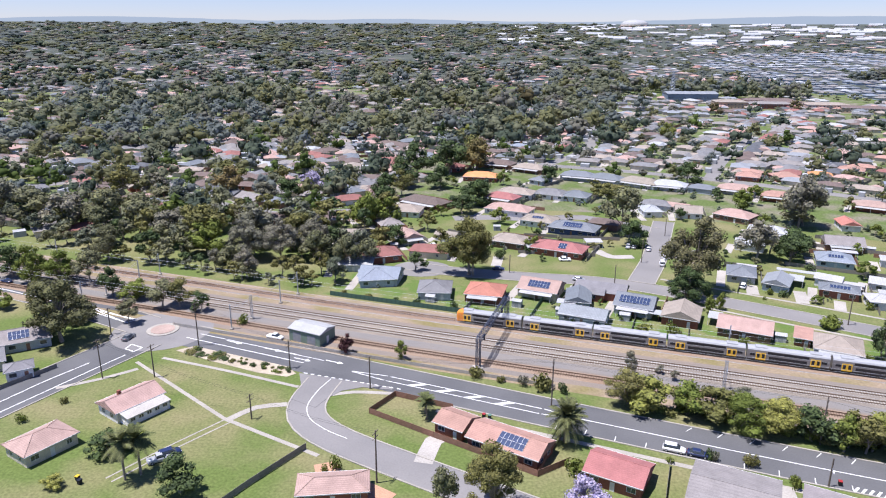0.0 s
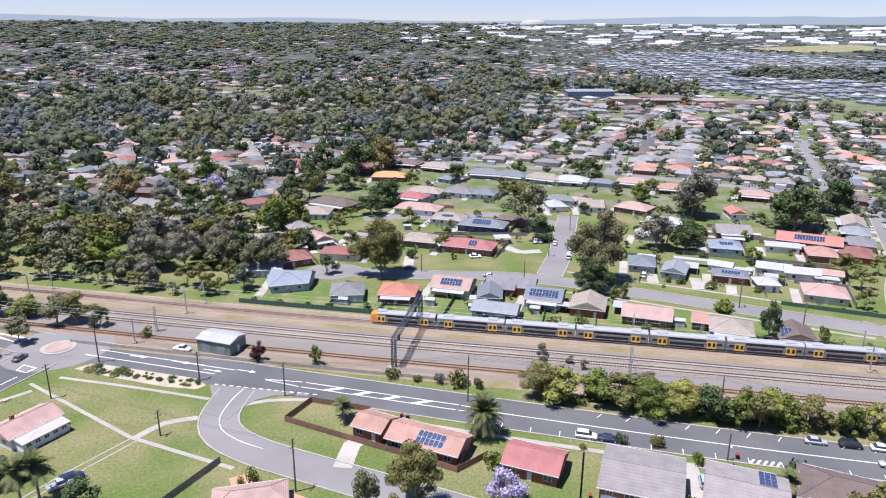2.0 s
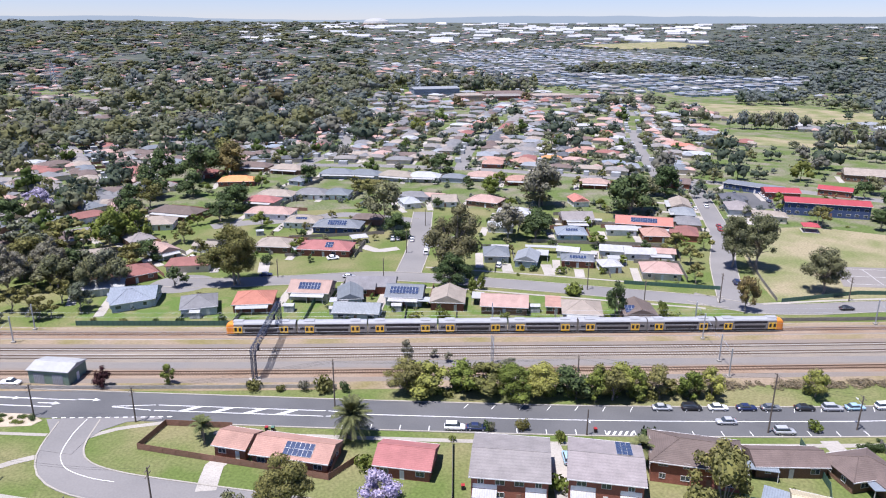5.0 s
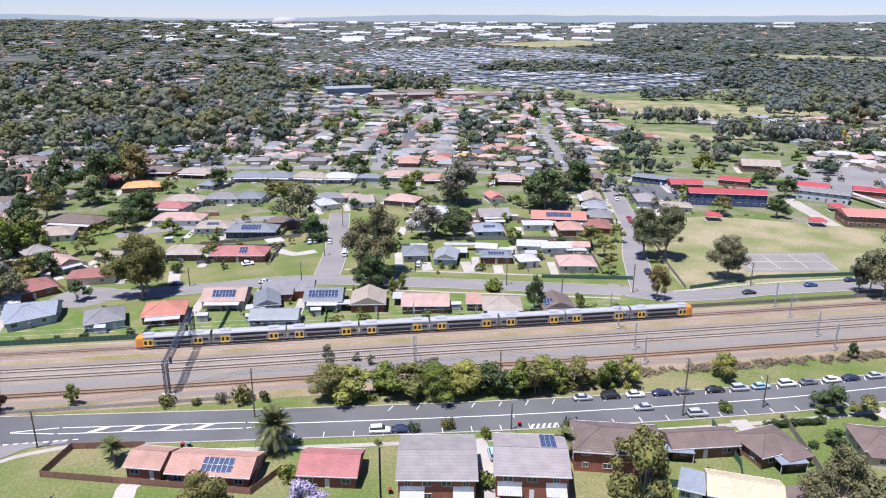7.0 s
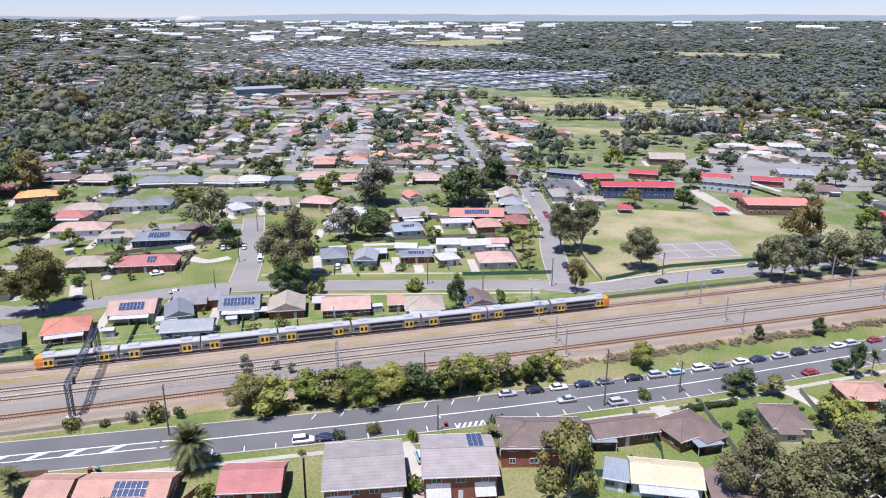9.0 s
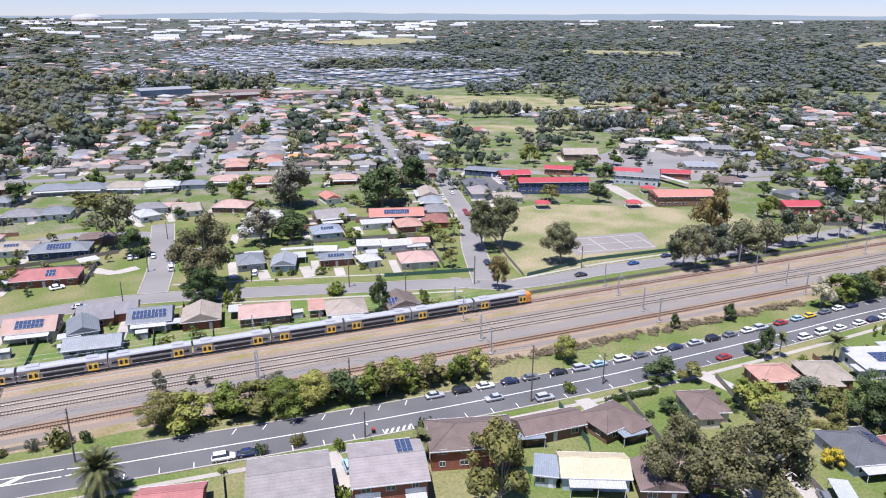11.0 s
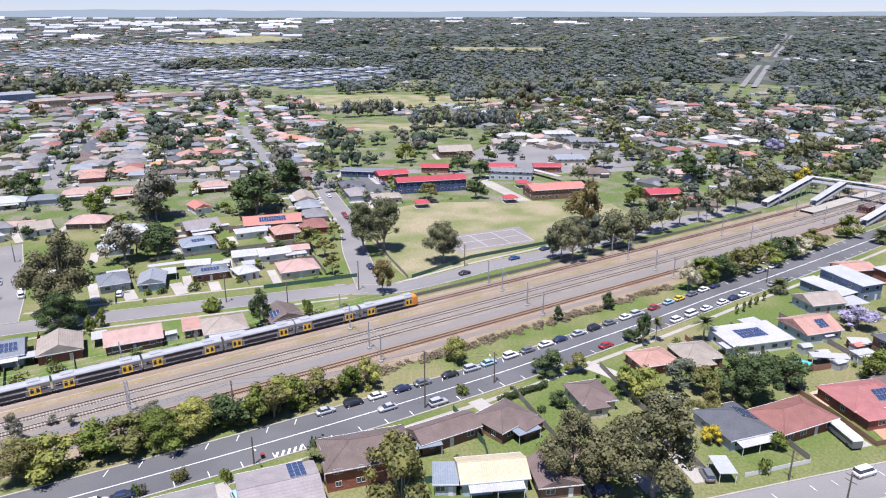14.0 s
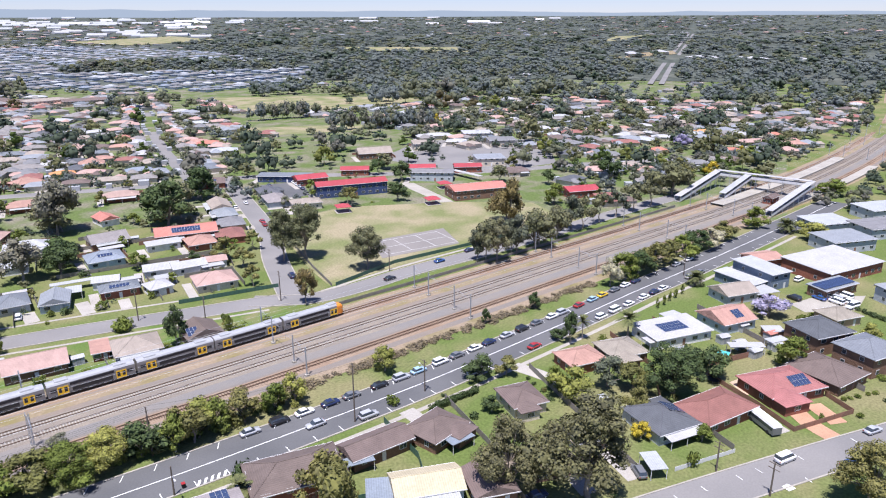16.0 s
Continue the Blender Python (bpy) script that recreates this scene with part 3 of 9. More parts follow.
def ridge_shell(w, d, z, rise, kind, over=0.5, thick=0.16):
    s = Shell()
    a, b = w / 2 + over, d / 2 + over
    la, lb = max(a, b), min(a, b)
    r = max(la - (lb if kind == "hip" else 0.0), 0.0)
    h = z + rise + thick
    ends = [((-r, 0, h), (r, 0, h))]
    if kind == "hip":
        ends += [((-r, 0, h), (-la, -lb, z + thick)), ((-r, 0, h), (-la, lb, z + thick)), ((r, 0, h), (la, -lb, z + thick)), ((r, 0, h), (la, lb, z + thick))]
    for p, q in ends:
        if a < b:
            p, q = (-p[1], p[0], p[2]), (-q[1], q[0], q[2])
        if (Vector(p) - Vector(q)).length > 0.3:
            s.tube(p, q, 0.11, 0.11, 5)
    return s


WINDOW = {}


def window_meshes(w, h):
    key = (round(w, 1), round(h, 1))
    if key not in WINDOW:
        f, p = Shell(), Shell()
        a, b, t = w / 2, h / 2, 0.07
        f.box(-a, a, -0.08, 0.02, -b, -b + t).box(-a, a, -0.08, 0.02, b - t, b).box(-a, -a + t, -0.08, 0.02, -b + t, b - t).box(a - t, a, -0.08, 0.02, -b + t, b - t)
        f.box(-0.03, 0.03, -0.07, 0.02, -b + t, b - t)
        p.box(-a + t, a - t, -0.035, -0.01, -b + t, b - t)
        WINDOW[key] = (f.mesh("window", TRIM), p.mesh("pane", GLASS))
    return WINDOW[key]


PLAIN = {}


def add_window(house, x, y, z, turn, w, h, plain=False):
    if plain:
        if (w, h) not in PLAIN:
            s = Shell().box(-w / 2, w / 2, -0.05, 0.02, -h / 2, h / 2).box(-w / 2 + 0.08, w / 2 - 0.08, -0.07, -0.045, -h / 2 + 0.08, h / 2 - 0.08)
            me = s.mesh("window", TRIM)
            me.materials.append(GLASS)
            for q in list(me.polygons)[6:]:
                q.material_index = 1
            PLAIN[(w, h)] = me
        part("window", PLAIN[(w, h)], None, house, at=pose(x, y, z, 0, 0, turn))
        return
    f, p = window_meshes(w, h)
    win = part("window", f, None, house, at=pose(x, y, z, 0, 0, turn))
    part("pane", p, None, win)


PANEL = None


def solar(house, x, y, z, cols, rows, tilt, turn=0.0, across=1.0, up=1.6):
    """A field of solar panels on a roof, each an object of its own."""
    global PANEL
    if PANEL is None:
        s = Shell().box(-0.47, 0.47, -0.77, 0.77, 0.0, 0.04).box(-0.5, 0.5, -0.8, 0.8, -0.03, 0.015)
        PANEL = s.mesh("solar_panel", SOLAR)
        PANEL.materials.append(ALU)
        for q in list(PANEL.polygons)[6:]:
            q.material_index = 1
    m = pose(x, y, z, 0, 0, turn) @ pose(0, 0, 0, tilt)
    for i in range(cols):
        for j in range(rows):
            at = m @ pose((i - (cols - 1) / 2) * across * 1.03, (j - (rows - 1) / 2) * up * 1.02, 0.12)
            part("solar_panel", PANEL, None, house, at=at)


ROOF_WORDS = dict(bright="bright white metal", terracotta="terracotta tiled", orange="orange tiled", coral="coral red tiled", red="brownish red tiled", rose="faded red tiled", pink="faded pink tiled", brown="brown tiled", mauve="weathered mauve-brown tiled", grey="grey tiled", dark="dark grey tiled", tan="tan tiled", white="white metal", pale="pale grey metal", steel="grey metal", blue="blue-grey metal", cream="cream metal", slate="dark slate metal", crimson="crimson metal", salmon="salmon metal", green="green metal")
WALL_WORDS = dict(redbrick="red brick", brownbrick="brown brick", cream="cream", white="white", greyboard="grey weatherboard", blueboard="pale blue weatherboard", tanbrick="tan brick", darkblue="dark blue", slateboard="slate-blue clad")


def far_back(x, y, ang):
    """True for a far wall that backs on to its neighbours and stays plain."""
    r = math.hypot(x, y)
    return r > 185 and (math.sin(radians(ang)) * x - math.cos(radians(ang)) * y) / r > 0.3


HOMES = []


def house(x, y, w, d, turn, roof="terracotta", wall="redbrick", kind="hip", eave=2.7, rise=None, name="house", detail=2, panels=None, chimney=False, awning=False, label="", wing=None):
    """A detached house: walls, roof with eaves and fascia, windows and doors on its sides."""
    ob = thing(name, pose(x, y, lift(x, y), 0, 0, turn), label or "%s house with %s %s roof%s" % (WALL_WORDS[wall], ROOF_WORDS[roof], {"hip": "hipped", "gable": "gabled", "flat": "low-pitched"}[kind], " with solar panels" if panels else ""), "house" if name == "house" else name.replace("_", " "), "houses" if name == "house" else "")
    rise = rise if rise is not None else (0.45 if kind == "flat" else min(w, d) * 0.21 + 0.15)
    rm = TILE[roof] if roof in TILE else SHEET[roof]
    walls = Shell().box(-w / 2, w / 2, -d / 2, d / 2, -0.1, eave + 0.02)
    if kind == "gable":
        if w >= d:
            walls.add([(s * w / 2, e, h) for s in (-1, 1) for e, h in ((-d / 2, eave), (d / 2, eave), (0, eave + rise * d / (d + 1.0)))], [(0, 2, 1), (3, 4, 5)])
        else:
            walls.add([(e, s * d / 2, h) for s in (-1, 1) for e, h in ((-w / 2, eave), (w / 2, eave), (0, eave + rise * w / (w + 1.0)))], [(0, 1, 2), (3, 5, 4)])
    part("wall", walls, WALL[wall], ob)
    r = part("roof", roof_shell(w, d, eave, rise, kind), rm, ob)
    if kind != "flat" and detail > 1:
        part("ridge_cap", ridge_shell(w, d, eave, rise, kind), rm, r)
    if detail > 0:
        a, b = w / 2 + 0.52, d / 2 + 0.52
        for y0 in (-b - 0.06, b - 0.02) if detail > 1 else ():
            part("gutter", Shell().box(-a, a, y0, y0 + 0.08, eave - 0.04, eave + 0.16), TRIM, r)
        rng = random.Random(int(x * 7 + y * 13))
        storeys = 2 if eave > 4.5 else 1
        for st in range(storeys):
            zc = 1.6 + st * 2.75
            for sgn, ang in ((-1, 0), (1, 180)):
                n = max(2, int(w / 3.6)) if detail > 1 else 2
                for i in range(n):
                    px = (i + 0.5) / n * w - w / 2
                    if st == 0 and i == n // 2:
                        if detail > 1:
                            part("door", Shell().box(px - 0.46, px + 0.46, min(sgn * d / 2, sgn * (d / 2 + 0.05)), max(sgn * d / 2, sgn * (d / 2 + 0.05)), 0, 2.05), TRIM if rng.random() < 0.5 else FENCE, ob)
                        continue
                    if far_back(x, y, turn + ang):
                        continue
                    add_window(ob, px, sgn * d / 2, zc, ang, 1.8 if rng.random() < 0.6 else 1.2, 1.2, detail < 2 or x * x + y * y > 36000)
            if detail > 1:
                for sgn, ang in ((-1, 270), (1, 90)):
                    for i in (-0.22, 0.22) if not far_back(x, y, turn + ang) else ():
                        add_window(ob, sgn * w / 2, i * d, zc, ang, 1.2, 1.2, x * x + y * y > 36000)
    if wing:
        wx, ww, wd = wing
        wz = eave - 0.12
        part("wall", Shell().box(wx - ww / 2, wx + ww / 2, -d / 2 - wd, -d / 2 + 0.05, -0.1, wz), WALL[wall], ob)
        g = roof_shell(ww, 2 * wd, wz, min(ww, 9.0) * 0.2, kind if kind != "flat" else "gable", 0.45) if kind != "flat" else roof_shell(ww, wd * 2, wz, 0.2, "flat", 0.3)
        part("roof", g, rm, ob, at=pose(0, 0, 0) @ Matrix.Translation((wx, -d / 2, 0)))
        add_window(ob, wx, -d / 2 - wd, 1.6, 0, 1.8, 1.2)
    if chimney:
        part("chimney", Shell().box(-w * 0.2 - 0.4, -w * 0.2 + 0.4, 0.2, 0.9, eave, eave + rise + 1.0), WALL["redbrick"], ob)
    if awning:
        part("awning", Shell().add([(-w * 0.42, -d / 2 - 2.6, eave - 0.5), (w * 0.42, -d / 2 - 2.6, eave - 0.5), (w * 0.42, -d / 2 - 0.02, eave - 0.15), (-w * 0.42, -d / 2 - 0.02, eave - 0.15), (-w * 0.42, -d / 2 - 2.6, eave - 0.42), (w * 0.42, -d / 2 - 2.6, eave - 0.42), (w * 0.42, -d / 2 - 0.02, eave - 0.07), (-w * 0.42, -d / 2 - 0.02, eave - 0.07)], [(3, 2, 1, 0), (4, 5, 6, 7), (0, 1, 5, 4), (1, 2, 6, 5), (2, 3, 7, 6), (3, 0, 4, 7)]), SHEET["white"], ob)
        for px in (-0.4, 0, 0.4):
            part("post", Shell().box(px * w - 0.05, px * w + 0.05, -d / 2 - 2.5, -d / 2 - 2.4, 0, eave - 0.45), TRIM, ob)
    if panels:
        cols, rows, side, off = panels
        short = min(w, d) / 2 + 0.5
        tilt = math.degrees(math.atan2(rise, short if kind != "flat" else 2 * short))
        hz = eave + rise * (0.55 if kind != "flat" else 0.5) + 0.12
        if side == "front":
            solar(ob, off, -(d / 2 + 0.5) * 0.48 if kind != "flat" else 0, hz, cols, rows, tilt)
        elif side == "back":
            solar(ob, off, (d / 2 + 0.5) * 0.48, hz, cols, rows, -tilt)
        elif side == "right":
            solar(ob, (w / 2 + 0.5) * 0.5, off, hz, cols, rows, tilt, 90)
        else:
            solar(ob, -(w / 2 + 0.5) * 0.5, off, hz, cols, rows, tilt, 270)
    HOMES.append((x, y, radians(turn), w, d))
    for i in (-0.25, 0.25):
        if w >= d:
            take(x + math.cos(radians(turn)) * w * i, y + math.sin(radians(turn)) * w * i, max(w * 0.3, d * 0.5))
        else:
            take(x - math.sin(radians(turn)) * d * i, y + math.cos(radians(turn)) * d * i, max(d * 0.3, w * 0.5))
    return ob


# ---- cars ----
CARS = {}
CAR_WORDS = dict(white="white", silver="silver", grey="dark grey", black="black", blue="blue", navy="dark navy", red="red", yellow="bright yellow", paleblue="pale blue")


def car_meshes(color, kind):
    key = (color, kind)
    if key in CARS:
        return CARS[key]
    L, W, H = {"sedan": (4.6, 1.8, 1.45), "suv": (4.7, 1.9, 1.72), "van": (4.9, 1.95, 2.0), "ute": (5.0, 1.85, 1.7)}[kind]
    h0, h1 = 0.28, 0.62 * H

    def loft(sections):
        s = Shell()
        for x, half, zb, zt, top in sections:
            s.v += [(x, -half, zb), (x, -half * 1.02, (zb + zt) / 2), (x, -top, zt), (x, top, zt), (x, half * 1.02, (zb + zt) / 2), (x, half, zb)]
        for k in range(len(sections) - 1):
            for i in range(6):
                j = (i + 1) % 6
                s.f.append((k * 6 + i, k * 6 + j, k * 6 + 6 + j, k * 6 + 6 + i))
        e = (len(sections) - 1) * 6
        s.f += [tuple(range(6))[::-1], tuple(range(e, e + 6))]
        return s

    a = L / 2
    w = W / 2
    hood = 0.95 if kind != "van" else 1.2
    body = loft([(-a, w * 0.86, 0.4, h1 * 0.86, w * 0.8), (-a + 0.15, w * 0.95, h0, h1 * 0.98, w * 0.9), (-a * 0.3, w, h0, h1, w * 0.94), (a * 0.4, w, h0, h1, w * 0.94), (a - 0.4, w * 0.96, h0, hood * 0.93, w * 0.86), (a - 0.08, w * 0.86, h0 + 0.05, hood * 0.78, w * 0.78), (a, w * 0.75, 0.42, 0.6, w * 0.7)])
    rear, front = {"sedan": (-a + 0.55, a - 1.2), "suv": (-a + 0.12, a - 1.15), "van": (-a + 0.06, a - 0.75), "ute": (-0.7, a - 1.2)}[kind]
    rr = {"sedan": 0.65, "suv": 0.3, "van": 0.12, "ute": 0.15}[kind]
    glass = loft([(rear, w * 0.88, h1 - 0.05, h1 + 0.02, w * 0.84), (rear + rr, w * 0.9, h1 - 0.05, H - 0.04, w * 0.72), (front - 0.75, w * 0.9, h1 - 0.05, H - 0.04, w * 0.72), (front, w * 0.86, h1 - 0.05, h1 + 0.02, w * 0.82)])
    roof = Shell().box(rear + rr - 0.06, front - 0.7, -w * 0.74, w * 0.74, H - 0.05, H, taper=0.06)
    wheel = Shell().tube((0, -0.11, 0), (0, 0.11, 0), 0.33, 0.33, 12)
    hub = Shell().tube((0, -0.125, 0), (0, 0.125, 0), 0.2, 0.2, 8)
    lamps = Shell().box(a - 0.2, a - 0.03, -w * 0.82, -w * 0.5, 0.6, 0.74)
    lamps2 = Shell().box(a - 0.2, a - 0.03, w * 0.5, w * 0.82, 0.6, 0.74)
    tails = Shell().box(-a - 0.01, -a + 0.1, -w * 0.84, -w * 0.55, 0.66, 0.84)
    tails2 = Shell().box(-a - 0.01, -a + 0.1, w * 0.55, w * 0.84, 0.66, 0.84)
    paint = CARPAINT[color]
    CARS[key] = (body.mesh("body", paint, True), glass.mesh("window_glass", GLASS), roof.mesh("roof", paint), wheel.mesh("wheel", RUBBER), hub.mesh("rim", ALU), lamps.mesh("headlight", LAMPGLASS), lamps2.mesh("headlight", LAMPGLASS), tails.mesh("tail_light", REDGLASS), tails2.mesh("tail_light", REDGLASS), L, W)
    return CARS[key]


def car(x, y, turn, color="white", kind="sedan", label="", z=0.035):
    b, g, r, wh, hub, l1, l2, t1, t2, L, W = car_meshes(color, kind)
    words = {"sedan": "sedan car", "suv": "sport utility car", "van": "van", "ute": "utility pickup"}[kind]
    ob = thing("van" if kind == "van" else "car", pose(x, y, z, 0, 0, turn), label or "%s %s parked at the kerb" % (CAR_WORDS[color], words), "van" if kind == "van" else "car", "parked cars")
    body = part("body", b, None, ob)
    part("window_glass", g, None, ob)
    part("roof", r, None, ob)
    for name, me in (("headlight", l1), ("headlight", l2), ("tail_light", t1), ("tail_light", t2)):
        part(name, me, None, body)
    for px in (-L / 2 + 0.85, L / 2 - 0.9):
        for py in (-W / 2 + 0.1, W / 2 - 0.1):
            wheel = part("wheel", wh, None, ob, at=pose(px, py, 0.33))
            if math.hypot(x, y) < 230:
                part("rim", hub, None, wheel)
    return ob
# main road between its north kerb and its south one, 12.4 m wide
main_road = ribbon("main_road", MAIN, 0.0, -12.4, 0.03, ASPHALT, "dark asphalt main road with white markings", "road")
ribbon("kerb", MAIN, 0.4, 0.0, 0.16, CONCRETE, "pale concrete kerb", "kerb", thick=0.2, parent=main_road)
ribbon("kerb", [p for p in MAIN if p.x > -6], -12.4, -12.8, 0.16, CONCRETE, "pale concrete kerb", "kerb", thick=0.2, parent=main_road)
ribbon("footpath", [p for p in MAIN if 0 < p.x < 330], -15.2, -16.6, 0.04, CONCRETE, "narrow pale concrete footpath", "footpath")
for p in MAIN:
    take(p.x - 2.5, p.y - 5.7, 8.5)
for p in RAIL_LINE:
    take(p.x - 3.6, p.y - 11.0, 21.0)
ROUND = (-83, 190.5)
slab("roundabout_road", [(ROUND[0] + 14.5 * math.cos(a * math.pi / 16), ROUND[1] + 14.5 * math.sin(a * math.pi / 16)) for a in range(32)], 0.0, 0.036, ASPHALT_OLD, "grey asphalt roundabout", "road")
isl = slab("traffic_island", [(ROUND[0] + 4.6 * math.cos(a * math.pi / 16), ROUND[1] + 4.6 * math.sin(a * math.pi / 16)) for a in range(32)], 0.03, 0.2, CONCRETE, "round concrete traffic island with a pink centre", "traffic island")
part("paved_centre", Shell().prism([(ROUND[0] + 3.4 * math.cos(a * math.pi / 16), ROUND[1] + 3.4 * math.sin(a * math.pi / 16)) for a in range(32)], 0.2, 0.3), ISLAND, isl, "pink paved centre")
street("west_road", [(-90, 194), (-117, 209), (-152, 226), (-215, 253), (-330, 300)], 12.0, ASPHALT, "dark asphalt road west of the roundabout", step=5)
street("south_west_road", [(-86, 184), (-103, 153), (-120.5, 120), (-147, 70), (-187, -10)], 14.4, ASPHALT, "dark asphalt road with white lane lines", step=5)
street("side_street", [(-30, 160), (-32, 151), (-32, 145), (-29.5, 139), (-22, 132), (-6, 122), (10, 112.5), (30, 100), (70, 72), (100, 51), (122, 36.5), (150, 17), (175, -1), (215, -30)], 8.6, ASPHALT_OLD, "pale grey asphalt side street", step=3)
slab("street_mouth", [(-37.2, 163.3), (-35.5, 157), (-36.6, 150), (-30, 146), (-27.8, 150.5), (-24.9, 154), (-20, 155.9), (-12.5, 154.6), (-12.5, 156)], 0.0, 0.1, ASPHALT_OLD, "pale asphalt mouth of the side street", "road")
# streets beyond the railway
street("north_street", [(-14, 251), (3, 244), (30, 238), (62, 231), (100, 209), (131, 189), (160, 170)], 9.0, ASPHALT_OLD, "pale grey asphalt residential street")
slab("turning_circle", [(-8 + 11 * math.cos(a * math.pi / 12), 247 + 9 * math.sin(a * math.pi / 12)) for a in range(24)], 0.0, 0.037, ASPHALT_OLD, "pale asphalt turning circle", "road")
street("station_street", [(152, 178), (163, 164), (182, 156), (203, 151), (229, 142), (265, 131), (300, 121), (345, 108), (372, 98)], 8.5, ASPHALT_OLD, "asphalt street along the school field")
street("school_street", [(161, 168), (186, 202), (209, 229), (236, 270), (262, 312), (275, 335)], 9.0, ASPHALT_OLD, "grey asphalt street beside the school")
street("north_branch", [(70, 232), (82, 258), (90, 280), (103, 315)], 9.0, ASPHALT_OLD, "pale grey asphalt branch street")
street("court", [(95, 300), (66, 322), (46, 319), (22, 322), (5, 320)], 8.0, ASPHALT_OLD, "pale grey asphalt cul-de-sac")
street("cross_street", [(480, 120), (431, 168), (389, 201), (355, 236), (310, 295), (275, 335), (246, 349), (210, 376), (172, 405), (126, 432), (80, 452), (20, 470)], 9.0, ASPHALT_OLD, "pale grey asphalt cross street")
street("far_street", [(262, 345), (321, 451), (397, 571), (470, 680)], 8.5, ASPHALT_OLD, "straight pale asphalt street", kerb=False)
street("far_street", [(160, 412), (201, 493), (292, 639), (360, 740)], 8.5, ASPHALT_OLD, "straight pale asphalt street", kerb=False)
street("curved_road", [(60, 450), (95, 498), (117, 554), (121, 614), (124, 700), (120, 860), (129, 990)], 9.0, ASPHALT_OLD, "winding pale asphalt road", kerb=False)
street("west_street", [(-20, 345), (-52, 332), (-78, 326), (-130, 360), (-182, 418), (-233, 391), (-300, 400)], 8.5, ASPHALT_OLD, "shaded asphalt street among trees", kerb=False)


# ---- road markings ----
def stripe(line, off, width, x_from, x_to, name="lane_line", parent=None):
    pts = [p for p in line if x_from <= p.x <= x_to]
    return ribbon(name, pts, off + width / 2, off - width / 2, 0.046, PAINT, "", "", parent=parent)


def mark(points, parent, z=0.047):
    s = Shell()
    s.add([(x, y, z) for x, y in points], [tuple(range(len(points)))])
    return part("road_marking", s, PAINT, parent)


FINE = arc(NKERB, 1.0)
FINE_N = normals(FINE)


def on_main(x, off):
    i = max(k for k in range(len(FINE) - 1) if FINE[k].x <= x)
    t = (x - FINE[i].x) / (FINE[i + 1].x - FINE[i].x)
    p = FINE[i].lerp(FINE[i + 1], t) + FINE_N[i].lerp(FINE_N[i + 1], t) * off
    return p.x, p.y


stripe(FINE, -6.2, 0.22, 34, 400, parent=main_road)
stripe(FINE, -5.2, 0.22, -12, 26, parent=main_road)
stripe(FINE, -7.6, 0.22, -12, 26, parent=main_road)
for x in (-6, 1, 8, 15):
    mark([on_main(x, -7.5), on_main(x + 1.6, -7.5), on_main(x + 4.6, -5.3), on_main(x + 3.0, -5.3)], main_road)
for x0, o0, x1, o1 in ((-21, -6.5, -12, -5.2), (-21, -6.7, -12, -7.6), (26, -5.2, 34, -6.1), (26, -7.6, 34, -6.3)):
    mark([on_main(x0, o0 - 0.11), on_main(x1, o1 - 0.11), on_main(x1, o1 + 0.11), on_main(x0, o0 + 0.11)], main_road)
stripe(FINE, -4.0, 0.2, -70, -38, parent=main_road)
stripe(FINE, -7.6, 0.25, -72, -34, parent=main_road)
stripe(FINE, -4.2, 0.2, -46, -30, parent=main_road)
for x, o in ((-60, -4.6), (-48, -4.2), (-38, -6.0), (-30, -3.8)):
    mark([on_main(x, o - 0.15), on_main(x + 3.5, o - 0.15), on_main(x + 3.5, o - 0.7), on_main(x + 5, o), on_main(x + 3.5, o + 0.7), on_main(x + 3.5, o + 0.15), on_main(x, o + 0.15)], main_road)
for x in range(30, 320, 6):
    mark([on_main(x, -12.3), on_main(x + 0.15, -12.3), on_main(x + 0.15, -10.4), on_main(x, -10.2)], main_road)
    if x > 50:
        mark([on_main(x + 2, -0.15), on_main(x + 2.15, -0.15), on_main(x + 1.15, -2.2), on_main(x + 1.0, -2.2)], main_road)
for k in range(5):
    mark([on_main(84 + k * 1.2, -12.2), on_main(84.5 + k * 1.2, -12.2), on_main(85.3 + k * 1.2, -10.6), on_main(84.8 + k * 1.2, -10.6)], main_road)
SIDE = arc([(-28.5, 160), (-30.6, 154.7), (-32, 147.8), (-31.4, 143.4), (-29.6, 140), (-25.5, 136), (-20.8, 132.9)], 1.0)
ribbon("lane_line", SIDE, 0.08, -0.08, 0.108, PAINT, "", "", parent=main_road)
for k in range(14):
    a, b = (-36 + k * 1.9, 163.5 - k * 0.63), (-35 + k * 1.9, 163.2 - k * 0.63)
    mark([(a[0], a[1]), (b[0], b[1]), (b[0] - 0.1, b[1] - 0.3), (a[0] - 0.1, a[1] - 0.3)], main_road, 0.108)
for pts in (((-86.8, 173.6), (-89.5, 168.8), (-95.6, 157.2), (-99, 150.7), (-116, 119), (-143, 68)), ((-94.3, 168.8), (-101, 157.8), (-105.7, 148.2), (-121, 119), (-148, 68))):
    ribbon("lane_line", arc(pts, 3.0), 0.14, -0.14, 0.078, PAINT, "", "", parent=main_road)
for loop in (((-88.5, 177.4), (-88, 180.4), (-84, 178.2), (-85.4, 175.7), (-88.5, 177.4)), ((-113, 207.5), (-96.5, 195.8), (-93.5, 198), (-105, 203), (-113, 207.5))):
    for (x0, y0), (x1, y1) in zip(loop, loop[1:]):
        d = math.hypot(x1 - x0, y1 - y0)
        u, v = (x1 - x0) / d * 0.18, (y1 - y0) / d * 0.18
        mark([(x0 - v, y0 + u), (x0 + v, y0 - u), (x1 + v, y1 - u), (x1 - v, y1 + u)], main_road, 0.08)
